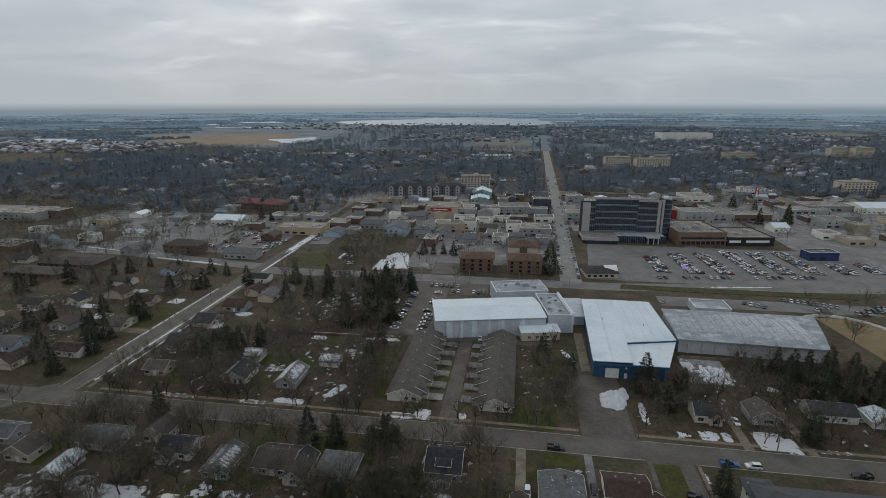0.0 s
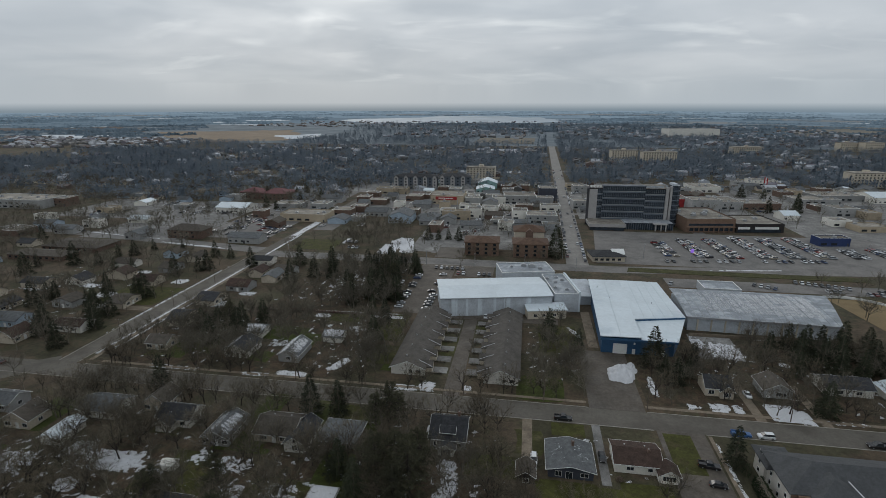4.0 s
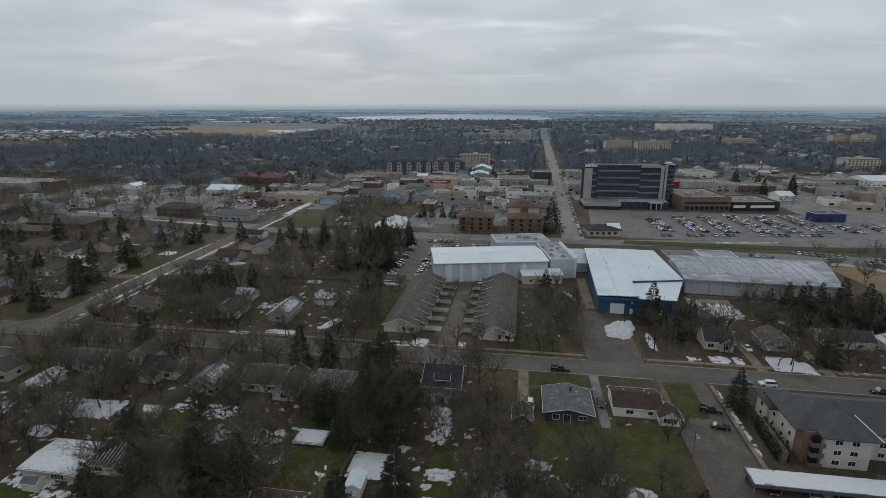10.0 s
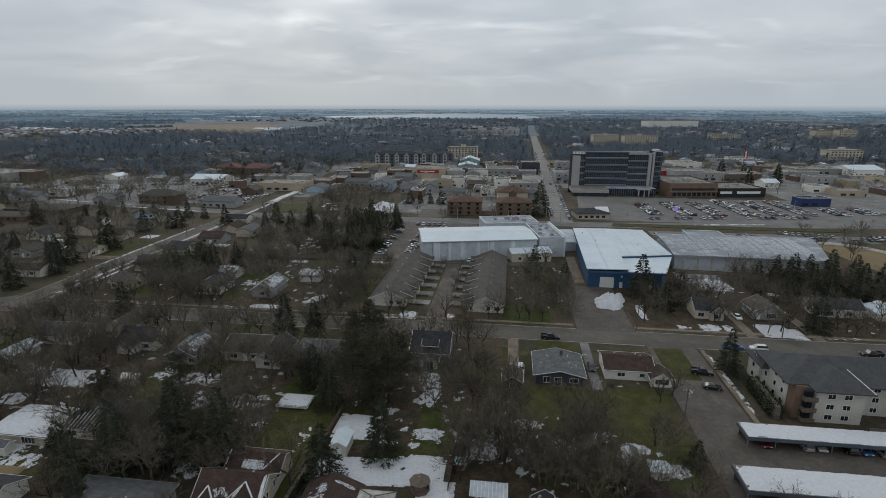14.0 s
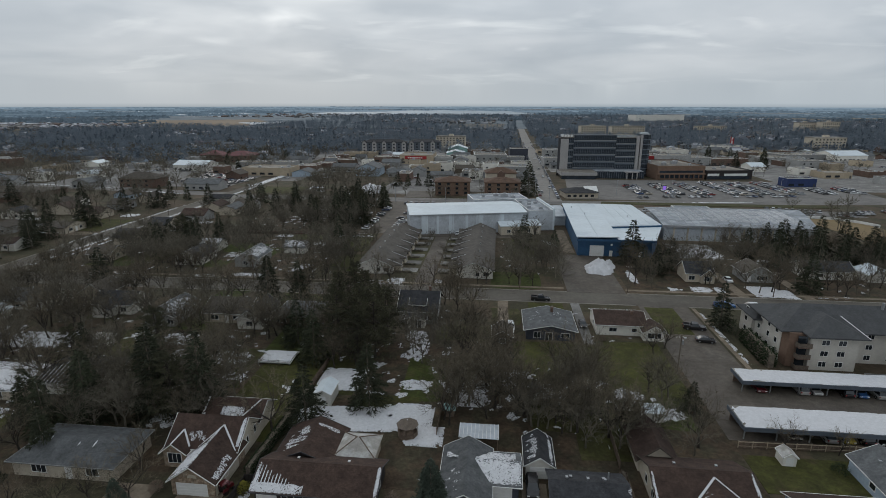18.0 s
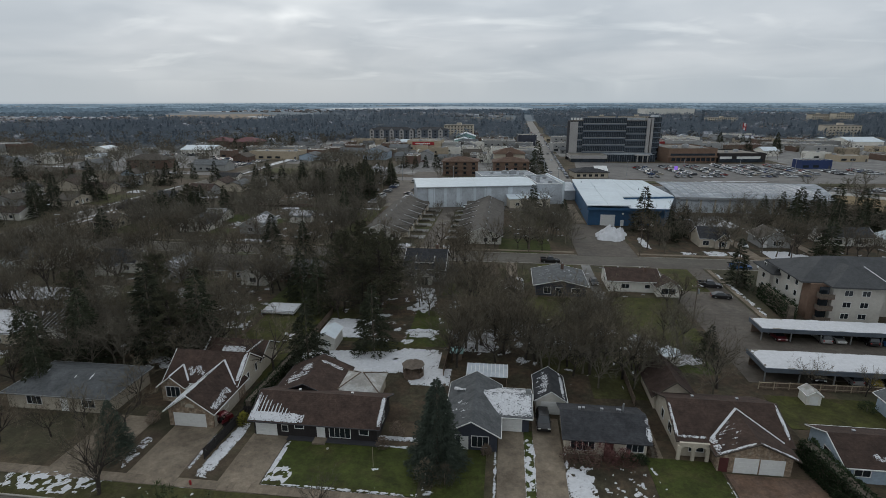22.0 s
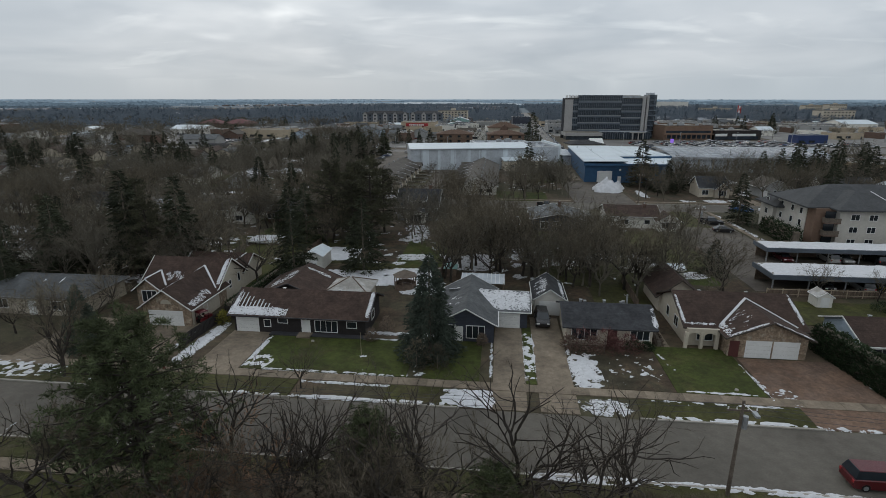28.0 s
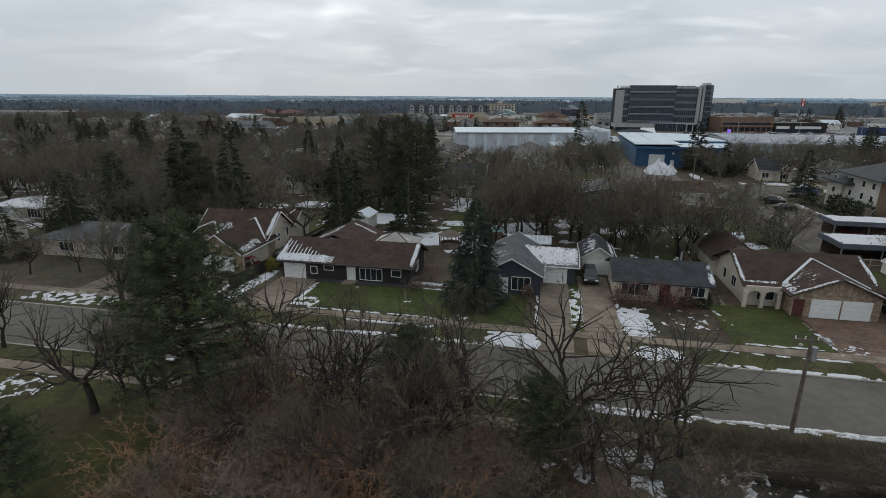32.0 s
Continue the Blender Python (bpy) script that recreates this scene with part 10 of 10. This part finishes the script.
for u, v, w, d, f, r in ((-31.5, 97.3, 9.5, 9.0, 1.05, 0), (-26, 83.4, 21, 8.0, 0.95, 4), (-15.5, 85.0, 10, 9, 0.9, 0), (-11.5, 79.5, 7, 6, 0.85, 0), (-15.5, 96.5, 8, 4.5, 0.62, 0), (-7.5, 97.5, 7, 4, 0.5, 0), (-2.0, 98.0, 5.5, 4.5, 0.72, 0), (4.5, 99, 6, 3, 0.45, 0),
                         (-17.5, 113.0, 5, 14, 0.55, 0), (-19, 121.0, 6, 6, 0.52, 0), (19.7, 100.5, 7, 4, 0.8, 0), (27.5, 97.0, 5, 4, 0.75, 0), (12, 96, 9, 5, 0.6, 0), (-4, 93, 8, 7, 0.6, 0), (6, 103, 7, 4, 0.6, 0), (33.5, 90.8, 6.5, 4.5, 0.62, 12), (29.5, 96.8, 9, 2.2, 0.5, -20), (10, 99, 8, 3, 0.36, 0)):
    snow_patch(u, v, w, d, 0.10, f, r, 1.3)
for u, v, w, d, f, r in ((-112, 108.5, 20, 9, 0.68, 4), (-117, 98, 8, 6, 0.55, 0), (-97, 106, 7, 2.5, 0.6, 0), (-103, 81, 13, 4, 0.6, 0), (-95, 77.5, 12, 5, 0.55, 0), (-125, 112, 10, 8, 0.5, 0), (-60, 79, 7, 5, 0.45, 0), (-66, 93, 10, 8, 0.42, 0), (-60, 104, 12, 8, 0.45, 0),
                         (-78, 112, 14, 8, 0.44, 0), (-56, 96, 8, 4, 0.5, 0), (-73, 103, 9, 9, 0.42, 0), (-140, 104, 14, 10, 0.5, 0), (-88, 114, 7, 6, 0.5, 0), (-42, 92, 4, 9, 0.4, 0)):
    snow_patch(u, v, w, d, 0.10, f, r, 1.5)
for u, v, w, d, f, r in ((-83.7, 162.4, 12, 4, 0.72, 0), (-68.6, 172, 4, 11, 0.78, -25), (-32.4, 161.5, 6, 7, 0.66, 0), (-41, 159.5, 13, 4, 0.55, 0), (-18.3, 162.0, 3.2, 6, 0.55, 0), (-97, 160, 14, 3, 0.5, 0), (-130, 160, 30, 3, 0.42, 0), (-93, 216.5, 8, 4.5, 0.7, 0), (-62, 219.5, 18, 3.4, 0.8, 0), (-78, 222.6, 50, 1.0, 0.7, 2),
                         (-72, 205, 10, 6, 0.42, 0), (-100, 186, 10, 8, 0.42, 0), (22.5, 215, 2.6, 12, 0.6, 25), (80.5, 207, 14, 16, 0.68, 0), (72, 214, 5, 12, 0.6, 0)):
    snow_patch(u, v, w, d, 0.12, f, r, 1.8)
for u, v, w, d, f, r in ((99, 198, 5, 4, 0.6, 0), (95, 221, 30, 2.4, 0.45, -3), (84.0, 163.0, 9.5, 10, 0.95, 0), (89.6, 161.5, 4.2, 8.5, 0.8, 0), (65, 163, 7, 6, 0.62, 0), (70.5, 163, 3.4, 6.5, 0.6, 0), (57, 162, 5, 5, 0.5, 0), (100, 160, 20, 2.2, 0.5, 0), (46, 174, 3, 14, 0.6, 0), (57.6, 128, 1.6, 36, 0.46, 0),
                         (-167.4, 200, 1.6, 70, 0.75, 0), (-167.4, 262, 1.4, 76, 0.72, 0), (-178.6, 230, 1.4, 110, 0.5, 0), (-163.4, 200, 1.4, 60, 0.6, 0), (-150, 222, 10, 8, 0.6, 0), (-143, 238, 9, 6, 0.6, 0), (-190, 250, 9, 8, 0.6, 0), (-215, 225, 12, 9, 0.62, 0), (-222, 262, 10, 6, 0.6, 0), (-204, 211, 14, 6, 0.6, 0), (-235, 236, 12, 6, 0.7, 0), (-260, 228, 16, 8, 0.5, 0)):
    snow_patch(u, v, w, d, 0.12, f, r, 1.6)
for u, v, w, d, f, r in ((-82, 345, 10, 40, 0.82, 12), (-92, 335, 12, 26, 0.8, 0), (-168.5, 335, 2, 60, 0.7, 0), (-230, 322, 60, 2.6, 0.7, -9), (-128, 350, 3, 16, 0.7, 0), (130, 321, 50, 2, 0.5, 8.3), (-300, 340, 80, 2.4, 0.6, -9), (-172, 390, 6, 80, 0.62, 0), (-95, 262, 26, 46, 0.34, 0), (-72, 290, 5, 12, 0.7, 0), (-68, 265, 4, 20, 0.66, 0)):
    snow_patch(u, v, w, d, 0.2, f, r, 3.0)


# thin flecks left all over the yards, and green patches under the trees
for u, v, w, d, f in ((-140, 96, 44, 44, 0.30), (-98, 96, 40, 44, 0.32), (-58, 100, 38, 46, 0.30), (-20, 104, 34, 36, 0.34), (12, 96, 28, 34, 0.34), (-100, 128, 60, 22, 0.24), (-30, 130, 60, 22, 0.26), (24, 132, 34, 20, 0.26), (-130, 190, 60, 58, 0.30), (-78, 190, 44, 58, 0.30),
                      (-95, 262, 60, 70, 0.32), (100, 186, 80, 50, 0.28), (12, 195, 20, 52, 0.26), (-240, 220, 100, 120, 0.24), (-20, 38.5, 60, 3.4, 0.24), (-20, 25, 50, 16, 0.22), (20, 29, 34, 9, 0.34), (-30, 69, 60, 12, 0.2), (70, 68, 40, 20, 0.24)):
    SNOW_N[0] += 1
    solid("snow_flecks", snow_sheet(w, d, 0.10, SNOW_N[0], f, max(0.7, w / 55), 2.4, 0.25), M_SNOW_THIN, at(u, v, 0.02), "scattered flecks of old snow in the yards", "snow", "stuff", True)
field([(-75, 12), (-12, 12), (-18, 34.5), (-75, 35)], 0.05, M_MOSS, "dark wet lawn below the pine", "lawn", "lawn", 1.5, 71)
grng = random.Random(17)
for k in range(34):
    u, v = (grng.uniform(-160, 40), grng.uniform(82, 140)) if k < 22 else (grng.uniform(-160, 20), grng.uniform(162, 218))
    w, d = grng.uniform(4, 9), grng.uniform(4, 9)
    field([(u - w, v - d), (u + w, v - d), (u + w, v + d), (u - w, v + d)], 0.025 + 0.0006 * k, (M_LAWN, M_BOULEVARD)[k % 2], "mossy green patch of yard under the trees", "lawn", "lawn", 3.0, k)


def mound(u, v, w, d, h, seed, label):
    g, n = Geo(), 34
    for j in range(n + 1):
        for i in range(n + 1):
            x, y = (i / n - 0.5) * 2, (j / n - 0.5) * 2
            r = math.hypot(x, y) * (1 + 0.35 * noise.noise((x * 1.7, y * 1.7, seed + 9)))
            z = h * (max(0, 1 - r) ** 0.8) * (1 + 0.7 * noise.noise((x * 3.2, y * 3.2, seed))) + 0.4 * noise.noise((x * 9, y * 9, seed)) * (1 if r < 1 else 0) - 0.1
            g.v.append((x * w / 2, y * d / 2, z))
    for j in range(n):
        for i in range(n):
            k = j * (n + 1) + i
            g.f.append((k, k + 1, k + n + 2, k + n + 1))
    return solid("snowbank", g, M_SNOW, at(u, v, 0.05), label, "snow heap", "", True)


mound(36.4, 180.5, 9.5, 13.0, 4.2, 1, "large lumpy pile of ploughed snow by the drive")
mound(41.0, 186.0, 4.0, 8.0, 2.2, 2, "small lumpy pile of ploughed snow")
mound(-88.0, 352.0, 14.0, 22.0, 3.0, 3, "dirty pile of ploughed snow in the lot")

# ---- small things ----
t = thing("gazebo", at(-14.4, 79.6), "small round wooden gazebo with brown roof", "gazebo")
g = Geo()
for k in range(8):
    a0, a1 = k * math.pi / 4, (k + 1) * math.pi / 4
    g.poly((2.0 * math.cos(a0), 2.0 * math.sin(a0), 2.2), (2.0 * math.cos(a1), 2.0 * math.sin(a1), 2.2), (0.1 * math.cos(a1), 0.1 * math.sin(a1), 3.1), (0.1 * math.cos(a0), 0.1 * math.sin(a0), 3.1))
part("roof", g, M_POLE, t)
part("floor", Geo().prism([(1.8 * math.cos(k * math.pi / 4), 1.8 * math.sin(k * math.pi / 4)) for k in range(8)], -0.1, 0.25), M_WOOD, t)
for k in range(8):
    part("post", shared(("gazebo_post",), lambda: Geo().box(-0.07, 0.07, -0.07, 0.07, 0.2, 2.25), M_WOOD), None, t, m=pose(1.7 * math.cos(k * math.pi / 4), 1.7 * math.sin(k * math.pi / 4), 0))
    part("rail_panel", shared(("gazebo_panel",), lambda: Geo().box(-0.6, 0.6, -0.03, 0.03, 0.3, 0.95), M_WOOD), None, t, m=pose(1.6 * math.cos((k + 0.5) * math.pi / 4), 1.6 * math.sin((k + 0.5) * math.pi / 4), 0, 0, 0, math.degrees((k + 0.5) * math.pi / 4) + 90))
t = thing("play_house", at(-7.6, 86.8), "small play house with teal pyramid roof", "play house")
part("wall", Geo().box(-0.9, 0.9, -0.9, 0.9, -0.1, 1.5), M_WOOD, t)
part("roof", Geo().hip(-0.9, 0.9, -0.9, 0.9, 1.5, 0.8, 0.3, 0.08), M_TEAL, t)
t = thing("fire_hydrant", at(-36.9, 50.2), "red fire hydrant in the snow", "hydrant")
part("barrel", Geo().tube((0, 0, 0), (0, 0, 0.62), 0.13, 0.12, 10).tube((0, 0, 0.62), (0, 0, 0.78), 0.15, 0.05, 10), M_RED, t)
for s in (-1, 1):
    part("outlet", Geo().tube((0, 0, 0.48), (s * 0.22, 0, 0.48), 0.06, 0.06, 8), M_RED, t)
t = thing("basketball_hoop", at(-43.2, 63.6, 0, 20), "grey basketball hoop beside the drive", "basketball hoop")
part("pole", Geo().tube((0, 0, 0), (0, 0, 3.1), 0.05, 0.05, 8), M_STEEL, t)
part("backboard", Geo().box(-0.6, 0.6, -0.35, -0.3, 2.8, 3.6), M_TRIM, t)
part("hoop", Geo().box(-0.23, 0.23, -0.8, -0.76, 3.0, 3.04).box(-0.23, -0.19, -0.8, -0.35, 3.0, 3.04).box(0.19, 0.23, -0.8, -0.35, 3.0, 3.04), M_RED, t)
t = thing("flagpole", at(237, 577), "tall flagpole with red and white flag", "flagpole")
part("pole", Geo().tube((0, 0, 0), (0, 0, 24), 0.2, 0.12, 8), M_STEEL, t)
fl = part("flag", Geo().box(0.2, 1.3, -0.05, 0.05, 17.2, 23.6).box(2.7, 3.8, -0.05, 0.05, 15.8, 22.4), M_RED, t, "red bands of the flag")
part("flag_centre", Geo().prism([(1.3, -0.05), (2.7, -0.05), (2.7, 0.05), (1.3, 0.05)], 16.5, 23.0), M_TRIM, fl)
part("flag_emblem", Geo().poly((2.0, -0.09, 18.0), (2.5, -0.09, 19.7), (2.0, -0.09, 21.2), (1.5, -0.09, 19.7)), M_RED, fl)
t = thing("lit_sign", at(105.7, 343.8, 0, 8.3), "small glowing violet sign on a post in the lot", "sign")
part("post", Geo().box(-0.2, 0.2, -0.2, 0.2, 0, 3.6), M_STEEL, t)
m = bpy.data.materials.new("violet_sign_light")
m.use_nodes = True
m.node_tree.nodes["Principled BSDF"].inputs["Base Color"].default_value = (0.3, 0.2, 0.8, 1)
m.node_tree.nodes["Principled BSDF"].inputs["Emission Color"].default_value = (0.42, 0.16, 0.85, 1)
m.node_tree.nodes["Principled BSDF"].inputs["Emission Strength"].default_value = 0.3
part("panel", Geo().box(-1.0, 1.0, -0.2, 0.2, 3.6, 5.9, 0.05), m, t)
t = thing("shop_sign", at(-78, 500.6), "long red shop sign with plain white bars", "sign")
part("board", Geo().box(-11, 10, -0.3, 0, 4.8, 7.8), M_RED, t)
for k in range(8):
    part("bar", Geo().box(-8 + k * 1.8, -6.7 + k * 1.8, -0.36, -0.3, 5.7, 6.8), M_TRIM, t)
part("post", Geo().box(-13, -12.6, -0.2, 0.1, -0.2, 4.6).box(10.6, 11, -0.2, 0.1, -0.2, 4.6), M_STEEL, t)
for u, v in ((-34, 62.8), (-22.5, 58.8), (4, 52.2), (25.8, 52.4)):
    t = thing("garden_rock", at(u, v), "rounded grey garden rock", "rock")
    part("stone", Geo().prism([(0.3 * math.cos(k), 0.25 * math.sin(k)) for k in range(6)], -0.05, 0.25, [(0.18 * math.cos(k), 0.15 * math.sin(k)) for k in range(6)]), M_KERB, t)
# young tree ring on the lawn, pale walks
t = thing("sapling", at(-15.5, 56.0), "thin sapling tied to a pale stake", "tree")
part("stem", Geo().tube((0, 0, 0), (0, 0, 3.0), 0.04, 0.02, 6), M_TAN, t)
flat("path", 56.2, 57.3, 108, 146.5, 0.08, M_CONCRETE, "narrow pale concrete path beside the lane", "path")
flat("path", 20.9, 21.9, 52, 72, 0.06, M_CONCRETE, "narrow pale path beside the house", "path")
flat("path", -10.2, -9.6, 52, 61, 0.05, M_MUD, "bare bed of brown leaf litter", "flower bed")
flat("bed", 9.0, 19.5, 51.4, 61.5, 0.05, M_MUD, "brown leaf litter and shrubs before the house", "flower bed")
